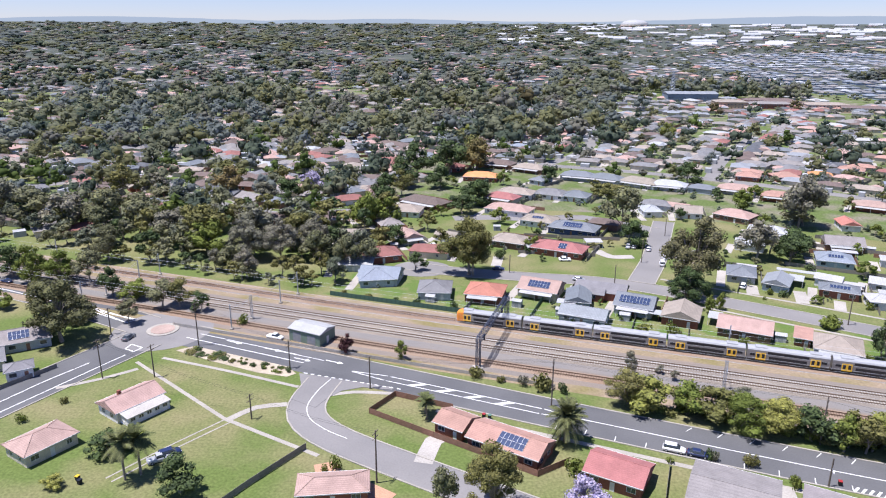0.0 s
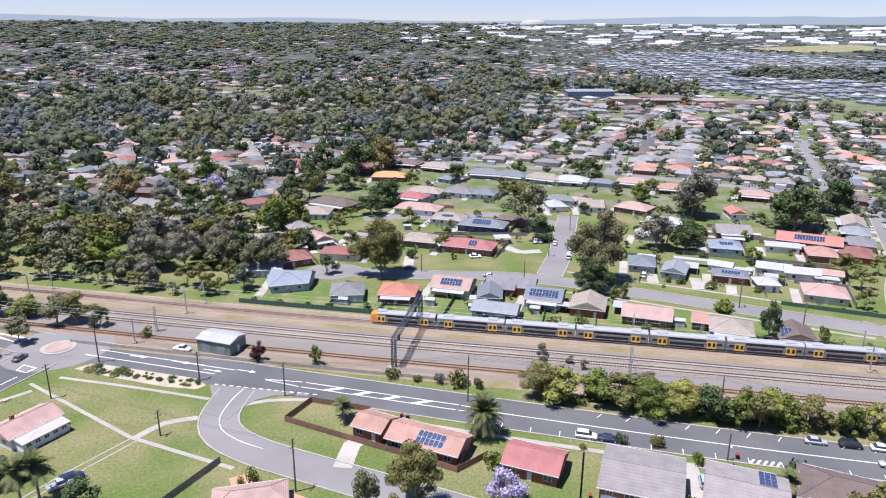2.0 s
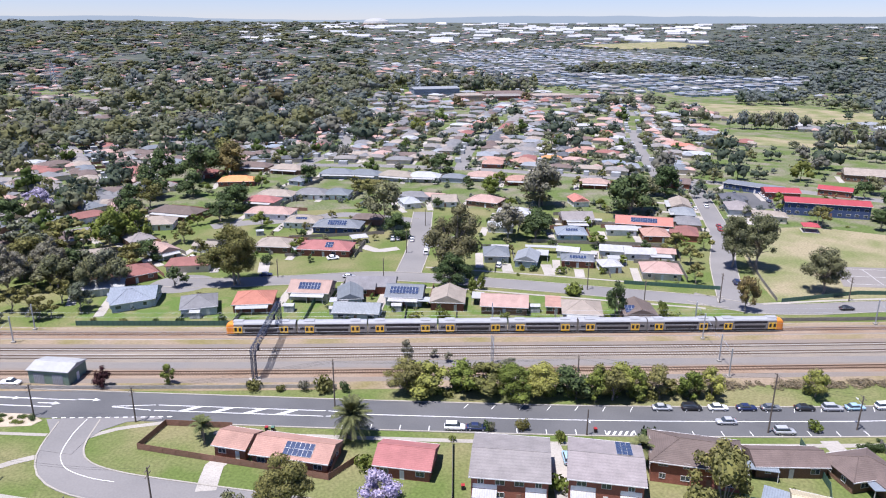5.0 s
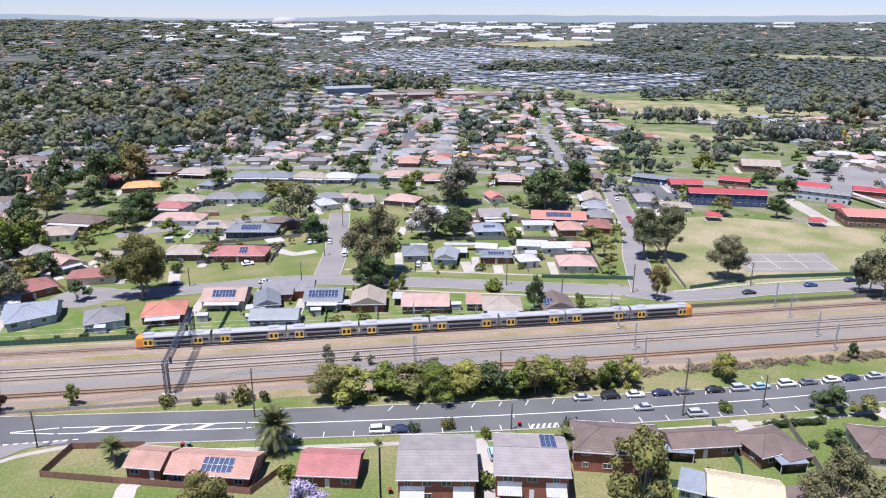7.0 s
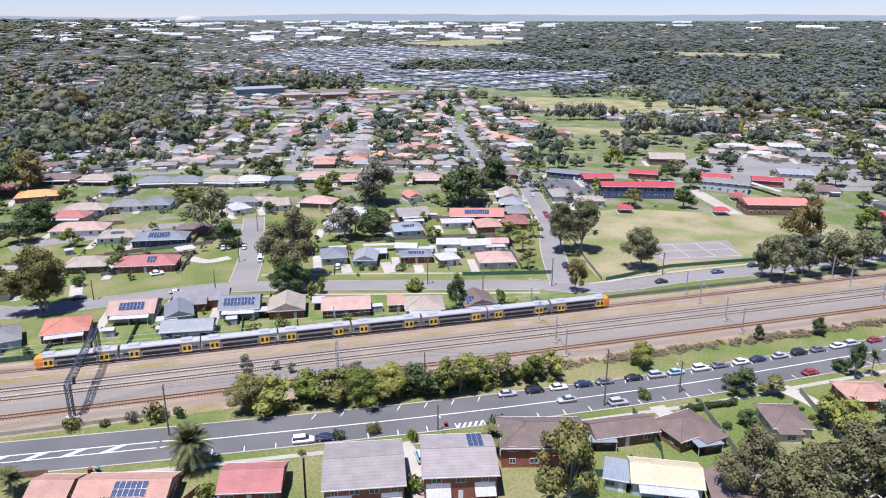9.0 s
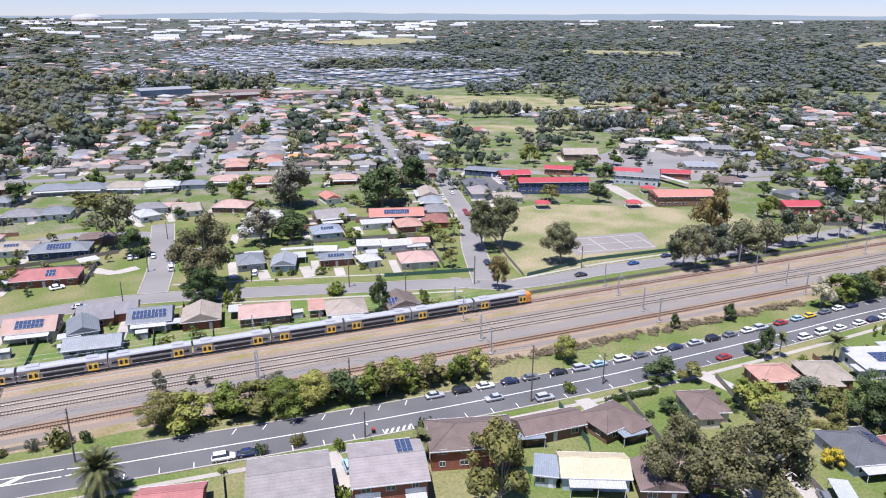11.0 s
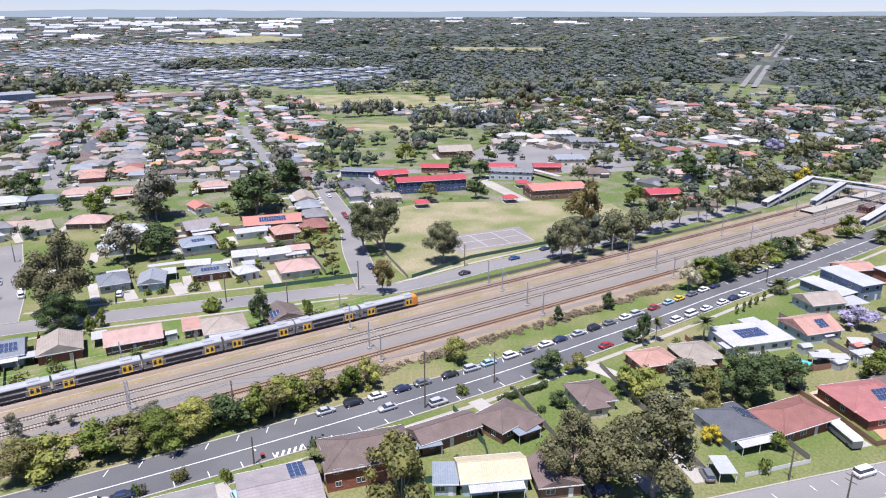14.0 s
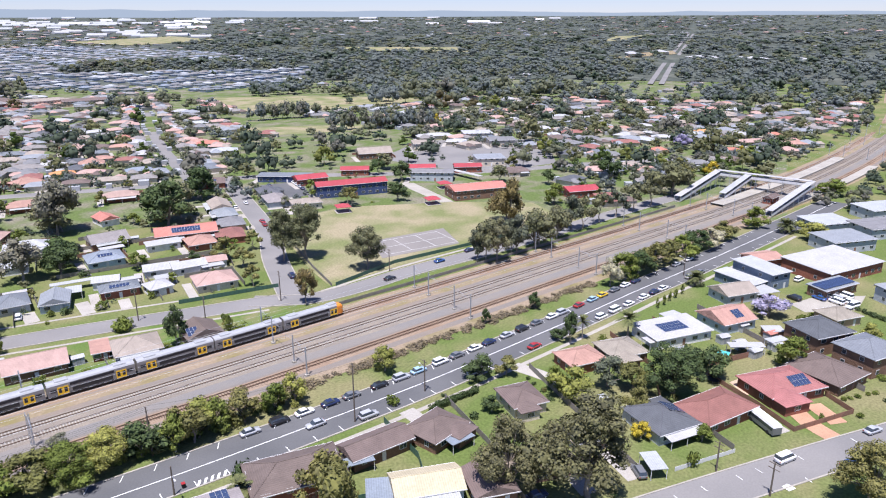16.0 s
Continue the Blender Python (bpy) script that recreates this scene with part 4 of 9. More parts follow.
line = arc([(-95, 196.5), (-117, 209), (-152, 226), (-215, 253)], 4.0)
for off in (-1.2, 1.2):
    ribbon("lane_line", line, off + 0.14, off - 0.14, 0.046, PAINT, "", "", parent=main_road)

# park, verge and school surfaces
slab("park_lawn", [(-76, 170), (-40, 154), (-38, 146), (-58, 147), (-84, 163)], 0.0, 0.03, GRASS, "mown green park lawn", "lawn")
slab("school_field", [(176, 166), (186, 185), (206, 215), (222, 240), (262, 232), (300, 190), (318, 158), (300, 132), (238, 149), (205, 158)], 0.0, 0.03, PLAYING, "dry mown school playing field", "playing field")
slab("sports_court", [(224, 186), (209, 168.5), (241, 153.5), (256, 171)], 0.03, 0.07, mat("court_asphalt", (0.205, 0.188, 0.17), 0.9, 0.12, 2.0, 0.1, 0.2, coords="World"), "worn grey asphalt sports court", "sports court")
slab("far_field", [(440, 530), (400, 440), (470, 385), (530, 430), (500, 550)], 0.0, 0.03, PLAYING, "wide mown sports field", "playing field")
slab("car_park", [(372, 295), (365, 215), (420, 190), (505, 235), (450, 315)], 0.0, 0.035, ASPHALT_OLD, "shopping street car park", "car park")
for x in range(185, 310, 12):
    for y in range(140, 250, 12):
        if y > 160 - 0.1 * (x - 185) and y < 250 - abs(x - 230) * 0.5 and y > 165 - (x - 185) * 0.25:
            take(x, y, 4.0)
ribbon("back_lawn", [p for p in RAIL_LINE if -45 < p.x < 152], 30.0, 6.8, 0.012, LAWN, "green back yard lawns along the railway", "lawn")
ribbon("grey_ballast", RAIL_LINE, -8.2, -21.0, 0.028, mat("grey_stone", (0.198, 0.186, 0.172), 0.95, 0.28, 5.0, 0.06, 0.5, other=(0.222, 0.198, 0.172), mix=0.55, coords="World", spec=0.15), "grey crushed stone between the tracks", "railway ground")
ribbon("dirt_strip", RAIL_LINE, 5.5, 3.0, 0.03, DIRT, "dry dirt strip beside the fence", "verge")
ribbon("dirt_strip", RAIL_LINE, -3.2, -6.4, 0.026, DIRT, "brown dirt strip between the tracks", "verge")


def two_storey(ob, w, d):
    """White panels under the upper windows, a balcony slab and sloping white awnings on the street side."""
    for x0, x1 in ((-w / 2 + 0.3, -w / 2 + 4.9), (w / 2 - 4.2, w / 2 - 0.3)):
        part("cladding", Shell().box(x0, x1, -d / 2 - 0.03, -d / 2 - 0.003, 2.75, 3.7), TRIM, ob)
        part("awning", Shell().add([(x0, -d / 2 - 2.2, 2.15), (x1, -d / 2 - 2.2, 2.15), (x1, -d / 2 - 0.01, 2.65), (x0, -d / 2 - 0.01, 2.65), (x0, -d / 2 - 2.2, 2.08), (x1, -d / 2 - 2.2, 2.08), (x1, -d / 2 - 0.01, 2.58), (x0, -d / 2 - 0.01, 2.58)], [(0, 1, 2, 3), (7, 6, 5, 4), (0, 4, 5, 1), (1, 5, 6, 2), (3, 7, 4, 0)]), SHEET["white"], ob)
        for px in (x0 + 0.1, x1 - 0.1):
            part("post", Shell().box(px - 0.05, px + 0.05, -d / 2 - 2.15, -d / 2 - 2.05, 0, 2.12), TRIM, ob)


# ---- houses by the road, along the railway and beyond it ----
cottage = house(-73.0, 145.7, 11.7, 7.8, 54, "pink", "white", "gable", chimney=True)
part("sunroom_wall", Shell().box(-5.2, 5.2, -7.2, -3.9, -0.1, 2.2), WALL["white"], cottage)
part("sunroom_roof", Shell().add([(-5.5, -7.6, 2.2), (5.5, -7.6, 2.2), (5.5, -3.95, 2.68), (-5.5, -3.95, 2.68), (-5.5, -7.6, 2.3), (5.5, -7.6, 2.3), (5.5, -3.95, 2.78), (-5.5, -3.95, 2.78)], [(3, 2, 1, 0), (4, 5, 6, 7), (0, 1, 5, 4), (1, 2, 6, 5), (2, 3, 7, 6), (3, 0, 4, 7)]), mat("pale_tin", (0.40, 0.375, 0.33), 0.7, 0.15, 2.0, 0.3, 0.3, wave=("X", 0.3, 0.1)), cottage, "pale tin sunroom roof")
for px in (-4.0, -2.0, 0.0, 2.0, 4.0):
    add_window(cottage, px, -7.2, 1.45, 0, 1.2, 0.9)
house(-84.6, 128.5, 10.8, 8.0, 57, "pink", "cream", "hip")
house(-20.8, 113.6, 13.0, 6.0, 6, "pink", "redbrick", "hip")
house(3.1, 136.4, 7.0, 6.7, -34, "terracotta", "redbrick", "gable")
house(14.3, 128.8, 16.2, 7.9, -32, "terracotta", "redbrick", "gable", panels=(6, 2, "front", 1.5))
house(34.9, 118.7, 11.0, 8.6, -30, "rose", "redbrick", "gable")
two_storey(house(52.9, 107.7, 14.4, 14.2, -27, "mauve", "redbrick", "gable", eave=5.2, rise=1.5), 14.4, 14.2)
two_storey(house(69.6, 100.3, 13.6, 13.4, -30, "mauve", "redbrick", "gable", eave=5.2, rise=1.5, panels=(3, 4, "back", 3.6)), 13.6, 13.4)
house(89.1, 98.0, 17.4, 10.9, -33, "brown", "redbrick", "hip", eave=4.6)
house(107.0, 92.6, 13.9, 6.6, -21, "brown", "brownbrick", "gable")
house(118.9, 85.3, 10.6, 8.7, -8, "brown", "brownbrick", "hip", wing=(2.2, 5.6, 2.6))
house(101.3, 76.1, 12.6, 7.6, -43, "cream", "blueboard", "gable", eave=3.0, awning=True)
house(94.5, 82.1, 4.0, 5.7, -50, "blue", "greyboard", "flat")
house(140.2, 75.6, 8.2, 9.4, -35, "brown", "cream", "hip", wing=(-1.2, 4.6, 2.2))
house(166.6, 71.6, 10.5, 8.4, -34, "terracotta", "redbrick", "hip")
house(177.0, 64.4, 10.4, 9.4, -38, "tan", "brownbrick", "hip", wing=(-1.5, 5.0, 3.0))
house(196.5, 56.2, 18.6, 11.0, -36, "white", "white", "flat", eave=3.0, panels=(8, 3, "front", 0))
house(213.9, 45.0, 11.7, 11.0, -34, "terracotta", "blueboard", "gable", eave=3.0, panels=(3, 2, "front", 1))
house(148.5, 45.6, 10.8, 12.0, -32, "dark", "greyboard", "hip", panels=(4, 3, "right", 0), awning=True)
house(159.3, 36.3, 15.7, 9.8, -27, "red", "redbrick", "hip")
house(179.4, 25.4, 15.9, 11.0, -38, "rose", "redbrick", "hip", panels=(5, 2, "front", 2.2), wing=(-4.2, 7.0, 4.0))
house(192.5, 16.7, 12.6, 13.4, -25, "brown", "brownbrick", "hip")
house(212.6, 20.7, 12.8, 11.0, -37, "dark", "brownbrick", "hip", eave=5.4)
house(206.3, 8.4, 12.9, 11.0, -31, "slate", "brownbrick", "hip", eave=5.4)
house(237.0, 47.6, 11.5, 9.0, -38, "tan", "greyboard", "gable", eave=3.0)
house(14.3, 217.9, 11.9, 11.0, -14, "coral", "redbrick", "hip", awning=True)
house(-23.5, 232.3, 11.7, 11.0, 8, "blue", "greyboard", "hip")
house(-2.6, 220.4, 10.5, 11.0, -3, "grey", "greyboard", "hip")
house(33.3, 221.7, 13.1, 11.0, -24, "pink", "cream", "gable", panels=(7, 2, "front", 0), awning=True)
house(44.0, 211.7, 7.5, 11.0, -13, "slate", "greyboard", "gable", eave=2.9)
house(43.4, 198.5, 13.7, 8.0, -24, "steel", "greyboard", "gable")
house(61.4, 206.8, 11.5, 11.0, -25, "slate", "greyboard", "gable", eave=3.0, panels=(9, 2, "front", 0), awning=True)
house(73.3, 198.7, 10.4, 11.0, -24, "tan", "redbrick", "gable")
house(88.8, 189.0, 14.2, 10.0, -26, "pink", "brownbrick", "gable")
house(103.1, 183.4, 4.0, 7.5, -28, "terracotta", "redbrick", "flat", eave=2.5)
house(109.1, 176.0, 11.5, 11.0, -27, "tan", "white", "hip", awning=True)
house(124.6, 168.9, 9.5, 10.0, -21, "brown", "brownbrick", "gable", panels=(3, 2, "front", -3))
house(116.1, 227.8, 8.0, 11.0, -33, "steel", "blueboard", "gable")
house(133.1, 219.9, 11.6, 7.1, -27, "slate", "redbrick", "hip", panels=(6, 1, "front", 0))
house(141.1, 210.5, 7.2, 7.2, -15, "white", "white", "hip")
house(155.5, 199.6, 13.2, 11.0, -28, "pink", "cream", "hip")
house(149.1, 253.1, 12.3, 11.0, -22, "blue", "blueboard", "hip", panels=(5, 1, "front", 0))
house(163.8, 273.8, 13.9, 11.0, -18, "mauve", "brownbrick", "gable", awning=True)
house(187.9, 255.9, 24.0, 11.0, -33, "salmon", "redbrick", "gable", panels=(11, 2, "front", 0))
house(181.9, 239.4, 10.5, 11.0, -25, "terracotta", "redbrick", "hip")
house(172.2, 249.9, 12.4, 5.0, -25, "white", "white", "flat")
house(107.2, 237.1, 9.2, 11.0, -22, "slate", "greyboard", "hip")
house(-24.3, 258.1, 14.1, 11.0, 19, "red", "redbrick", "hip")
house(-33.0, 247.3, 13.5, 8.0, 0, "white", "greyboard", "flat", eave=2.6)
house(-21.9, 234.5, 13.7, 11.0, -9, "blue", "greyboard", "gable")
house(-39.3, 282.6, 11.1, 11.0, 0, "tan", "white", "gable")
house(-17.9, 327.5, 15.3, 11.0, -11, "tan", "white", "hip")
house(-24.2, 302.6, 9.6, 11.0, 21, "mauve", "brownbrick", "hip")
house(-14.6, 282.8, 8.7, 11.0, 26, "pink", "greyboard", "gable", awning=True)
house(28.1, 276.9, 14.4, 10.5, -26, "tan", "brownbrick", "hip")
house(46.5, 266.1, 20.5, 10.5, -26, "rose", "redbrick", "hip", panels=(3, 2, "front", 2))
house(57.7, 295.8, 20.5, 10.5, -26, "slate", "darkblue", "hip", eave=2.9, panels=(8, 2, "front", 0))
house(44.3, 309.3, 15.2, 10.5, -26, "tan", "white", "hip", panels=(5, 1, "front", 0))
house(32.3, 329.8, 21.8, 10.5, -26, "pink", "white", "hip")
house(39.4, 366.0, 19.0, 10.5, -26, "tan", "white", "hip")
house(22.6, 409.3, 19.5, 11.0, -13, "orange", "redbrick", "hip")
house(6.4, 438.1, 13.1, 11.0, -14, "red", "redbrick", "hip")
house(57.6, 363.5, 16.2, 10.5, -26, "grey", "white", "hip")
house(70.2, 358.6, 13.1, 10.5, -26, "slate", "white", "hip")
house(56.9, 399.6, 8.6, 11.0, -41, "slate", "greyboard", "hip")
house(100.2, 328.4, 8.5, 11.0, 1, "pale", "white", "hip")
house(117.7, 325.7, 11.7, 11.0, -14, "tan", "white", "gable")
house(137.6, 318.7, 16.4, 11.0, -45, "pink", "brownbrick", "hip")
house(255.6, 432.5, 14.3, 11.0, -35, "terracotta", "cream", "hip")
house(182.4, 411.9, 12.9, 11.0, -28, "terracotta", "redbrick", "hip")
house(203.9, 411.2, 14.0, 11.0, 1, "terracotta", "redbrick", "hip")
house(182.5, 304.1, 7.7, 11.0, -12, "salmon", "white", "gable")


# ---- school, station, shops and railway buildings ----
def block(name, x, y, w, d, turn, h, wall, roof, rise, kind, label, category):
    return house(x, y, w, d, turn, roof, wall, kind, eave=h, rise=rise, name=name, label=label)


block("school_building", 285, 247, 37, 10, -36, 6.2, "darkblue", "crimson", 1.6, "gable", "two-storey blue school building with a crimson roof", "school building")
block("school_building", 293, 283, 17, 11, -30, 3.6, "redbrick", "crimson", 1.6, "gable", "low brick school building with a crimson roof", "school building")
block("school_building", 290, 299, 30, 8, -60, 3.4, "darkblue", "slate", 0.5, "flat", "long dark blue school building with flat roof", "school building")
block("school_building", 316, 189, 29, 15, -37, 5.0, "brownbrick", "salmon", 1.6, "gable", "brown brick school hall with a salmon roof", "school hall")
block("school_building", 345, 144, 17, 12, -40, 3.6, "redbrick", "crimson", 1.5, "gable", "brick classroom block with a crimson roof", "school building")
block("school_building", 337, 230, 24, 10, -62, 5.0, "greyboard", "grey", 1.2, "gable", "grey two-storey classroom block beside the field", "school building")
for x, y in ((325, 277), (351, 247), (368, 225)):
    block("school_building", x, y, 16, 9, -52, 3.4, "redbrick", "crimson", 1.4, "gable", "small brick classroom with a crimson roof", "school building")
block("school_building", 251, 247, 14, 9, -36, 3.2, "cream", "tan", 1.5, "hip", "tan-roofed school office beside the car park", "school building")
block("church_hall", 374, 301, 22, 13, -40, 4.0, "brownbrick", "tan", 3.0, "gable", "brick church hall with a pale sweeping roof", "church")
for x, y in ((255, 227), (290, 199), (323, 213)):
    ob = thing("picnic_shelter", pose(x, y, 0.02, 0, 0, -36), "open picnic shelter with a crimson roof", "shelter", "school shelters")
    part("floor_slab", Shell().box(-3.6, 3.6, -3.6, 3.6, 0, 0.12), CONCRETE, ob)
    part("roof", roof_shell(6, 6, 2.6, 1.3, "hip"), SHEET["crimson"], ob)
    for px in (-2.6, 2.6):
        for py in (-2.6, 2.6):
            part("post", Shell().box(px - 0.08, px + 0.08, py - 0.08, py + 0.08, 0.1, 2.65), STEEL, ob)
COURT_LINE = mat("court_line", (0.52, 0.51, 0.49), 0.8, 0.15, 3.0, 0.5, 0.1, coords="World")
court = thing("court_markings", pose(232, 170, 0.075, 0, 0, -26.5), "faded white sports court markings", "court markings", kind="structure")
for x0, x1, y0, y1 in ((-16, 16, -8.6, -8.4), (-16, 16, 8.4, 8.6), (-16, -15.8, -8.4, 8.4), (15.8, 16, -8.4, 8.4), (-5.4, -5.2, -8.4, 8.4), (5.2, 5.4, -8.4, 8.4), (-15, -6, -0.1, 0.1), (-5, 5, -0.1, 0.1), (6, 15, -0.1, 0.1)):
    part("line", Shell().box(x0, x1, y0, y1, 0, 0.006), COURT_LINE, court)

# shops at the end of the main road
block("warehouse", 283, 23, 29, 19, -30, 4.2, "redbrick", "white", 0.6, "flat", "large brick shop with a flat white roof", "shop")
block("warehouse", 258.2, 42.8, 8.6, 16.4, -32, 5.6, "slateboard", "pale", 0.5, "flat", "slate-blue two-storey workshop with a flat roof", "workshop")
block("warehouse", 275, 45, 11, 9, -40, 4.0, "redbrick", "terracotta", 1.2, "gable", "small brick shop with a terracotta roof", "shop")
for x, y, w, roof in ((316, 22, 20, "steel"), (340, 30, 18, "pale"), (345, 10, 22, "grey"), (262, -2, 18, "steel"), (300, -8, 24, "tan"), (380, 10, 24, "pale"), (335, -18, 22, "steel")):
    block("shop", x, y, w, 13, -42, 4.6, "greyboard", roof, 0.5, "flat", "low commercial building with a flat metal roof", "shop")
for x, y, w, roof in ((395, 225, 18, "steel"), (462, 252, 20, "grey"), (482, 284, 22, "pale"), (420, 292, 16, "tan")):
    block("shop", x, y, w, 14, -48, 4.6, "cream", roof, 0.5, "flat", "low shop with a pale flat metal roof", "shop")

# station: platforms and a covered footbridge
ST = [p for p in arc(RAILWAY, 6.0) if 360 <= p.x <= 530]
ribbon("platform", ST, -2.0, -8.6, 1.05, CONCRETE, "pale concrete island platform", "platform", thick=1.0)
ribbon("platform", [p for p in ST if p.x < 515], -26.4, -31.5, 1.05, CONCRETE, "pale concrete side platform", "platform", thick=1.0)


def span(parent, name, a, b, width=3.0, h=2.6):
    """A stretch of covered bridge between two floor points."""
    a, b = Vector(a), Vector(b)
    d = (b - a)
    n = Vector((-d.y, d.x, 0)).normalized() * width / 2
    up = Vector((0, 0, 1))

    def plate(lo, hi, side0, side1):
        s = Shell()
        return s.add([p + n * k + up * z for z in (lo, hi) for p, k in ((a, side0), (b, side0), (b, side1), (a, side1))], [(3, 2, 1, 0), (4, 5, 6, 7), (0, 1, 5, 4), (1, 2, 6, 5), (2, 3, 7, 6), (3, 0, 4, 7)])

    deck = part(name, plate(-0.3, 0, -1, 1), CONCRETE, parent)
    part("roof", plate(h, h + 0.15, -1.15, 1.15), SHEET["white"], deck)
    part("side_screen", plate(0.05, 1.3, -1, -0.96), TRIM, deck)
    part("side_screen", plate(0.05, 1.3, 0.96, 1), TRIM, deck)
    m = max(2, int(d.length / 6))
    for i in range(m + 1):
        p = a.lerp(b, i / m)
        for k in (-0.96, 0.96):
            q = p + n * k
            part("post", Shell().tube((q.x, q.y, 0), (q.x, q.y, p.z + h), 0.12, 0.12, 6), STEEL, deck)


bridge = thing("footbridge", Matrix.Identity(4), "white covered station footbridge with long ramps", "footbridge")
span(bridge, "ramp", (357, 97, 0.4), (404, 88, 6.4))
span(bridge, "deck", (404, 88, 6.4), (399, 42, 6.4))
span(bridge, "ramp", (399, 42, 6.4), (350, 54, 0.4))
span(bridge, "stair", (402, 72, 6.4), (372, 79, 1.1))
block("station_building", 380, 57.5, 9, 4.2, -14, 3.0, "redbrick", "brown", 1.2, "gable", "small brick station building on the platform", "station building")

# equipment shed beside the railway
shed = thing("equipment_shed", pose(-37.6, 184.6, 0, 0, 0, -27), "green metal equipment shed with a white roof", "shed")
part("wall", Shell().box(-5.4, 5.4, -3.6, 3.6, 0, 3.6), mat("shed_green", (0.16, 0.23, 0.18), 0.6, 0.12, 2.0, 0.4, 0.4, wave=("X", 0.3, 0.15)), shed)
shed_roof = part("roof", roof_shell(10.8, 7.2, 3.6, 0.9, "gable", over=0.3), SHEET["white"], shed)
part("ridge_cap", ridge_shell(10.8, 7.2, 3.6, 0.9, "gable", over=0.3), SHEET["white"], shed_roof)
for px in (-2.6, 2.4):
    part("roller_door", Shell().box(px - 1.4, px + 1.4, -3.66, -3.6, 0, 2.8), SHEET["steel"], shed)
part("door", Shell().box(5.4, 5.45, -0.5, 0.5, 0, 2.1), TRIM, shed)

# lattice signal gantry over the tracks
def lattice(s, a, b, w, bays, r=0.1):
    a, b = Vector(a), Vector(b)
    d = (b - a).normalized()
    side = d.cross(Vector((0.2, 0.1, 1.0) if abs(d.z) < 0.7 else (1, 0.3, 0))).normalized()
    up = d.cross(side)
    legs = [side * w / 2 + up * w / 2, side * -w / 2 + up * w / 2, side * -w / 2 - up * w / 2, side * w / 2 - up * w / 2]
    for q in legs:
        s.tube(a + q, b + q, r, r, 4)
    for i in range(bays):
        p, n = a.lerp(b, i / bays), a.lerp(b, (i + 1) / bays)
        for k in range(4):
            s.tube(p + legs[k], n + legs[(k + 1) % 4], r * 0.6, r * 0.6, 3)
            s.tube(p + legs[k], p + legs[(k + 1) % 4], r * 0.6, r * 0.6, 3)


def rail_at(x, v):
    i = min(range(len(RAIL_LINE)), key=lambda k: abs(RAIL_LINE[k].x - x))
    a, b = (i, i + 1) if RAIL_LINE[i].x < x else (i - 1, i)
    t = (x - RAIL_LINE[a].x) / (RAIL_LINE[b].x - RAIL_LINE[a].x)
    p = RAIL_LINE[a].lerp(RAIL_LINE[b], t) + RAIL_N[a].lerp(RAIL_N[b], t) * v
    return Vector((p.x, p.y, 0))


gantry = thing("signal_gantry", Matrix.Identity(4), "dark blue steel lattice gantry over the tracks", "gantry")
na, fa = rail_at(18, -27.5), rail_at(18, 4.6)
s = Shell()
lattice(s, na, na + Vector((0, 0, 8.2)), 1.0, 7)
part("leg", s, GANTRY, gantry)
s = Shell()
lattice(s, fa, fa + Vector((0, 0, 8.2)), 1.0, 7)
part("leg", s, GANTRY, gantry)
s = Shell()
lattice(s, na + Vector((0, 0, 8.0)), fa + Vector((0, 0, 8.0)), 1.3, 18)
part("beam", s, GANTRY, gantry)
s = Shell()
for q in (na, fa):
    s.box(q.x - 1.4, q.x + 1.4, q.y - 1.0, q.y + 1.0, 0, 0.25)
    part("footing", s, CONCRETE, gantry)
    s = Shell()
for v in (-22, -13, -2):
    p = rail_at(18, v)
    part("signal", Shell().box(p.x - 0.3, p.x + 0.3, p.y - 0.25, p.y + 0.25, 5.6, 7.2), TRAIN_DARK, gantry)
part("walkway_rail", Shell().tube(na + Vector((0, 0, 9.6)), fa + Vector((0, 0, 9.6)), 0.05, 0.05, 4), GANTRY, gantry)


# overhead wire masts
def mast(x, v, arm, h=8.0, double=False):
    p = rail_at(x, v)
    i = min(range(len(RAIL_LINE)), key=lambda k: abs(RAIL_LINE[k].x - x))
    turn = math.degrees(math.atan2(RAIL_N[i].y, RAIL_N[i].x))
    ob = thing("overhead_mast", pose(p.x, p.y, 0, 0, 0, turn), "grey steel overhead wire mast beside the track", "mast", "overhead masts")
    part("footing", Shell().box(-0.5, 0.5, -0.5, 0.5, 0, 0.45), CONCRETE, ob)
    if double:
        s = Shell()
        lattice(s, (0, 0, 0.2), (0, 0, h), 0.55, 9, 0.05)
        part("post", s, STEEL, ob)
    else:
        part("post", Shell().box(-0.13, 0.13, -0.13, 0.13, 0.2, h), STEEL, ob)
    for a in arm:
        part("arm", Shell().tube((0, 0, h - 1.3), (a, 0, h - 1.6), 0.05, 0.04, 5), STEEL, ob)
        part("stay", Shell().tube((0, 0, h - 0.2), (a * 0.9, 0, h - 1.5), 0.03, 0.03, 4), STEEL, ob)
        part("dropper", Shell().tube((a, 0, h - 1.2), (a, 0, h - 2.6), 0.035, 0.035, 4), STEEL, ob)


for x in (-250, -195, -150, -104, -50, 78, 136, 189, 246, 300, 352, 540, 600, 660):
    mast(x, 3.6, (-3.4,))
    mast(x - 2, -19.6, (4.0, -4.2), double=x in (78, -50))
    if x != 78:
        mast(x - 1, -5.4, (-4.6,))
        mast(x - 3, -28.4, (4.0,))
wires = thing("overhead_wires", Matrix.Identity(4), "thin overhead contact wires above the tracks", "overhead wires")
for v in TRACKS:
    for z in (5.6, 6.9):
        s = Shell()
        pts = [p + n * v for p, n in zip(RAIL_LINE, RAIL_N) if -260 < p.x < 700]
        s.pipe([(p.x, p.y, z) for p in pts[::4]], 0.02)
        part("wire", s, STEEL, wires)

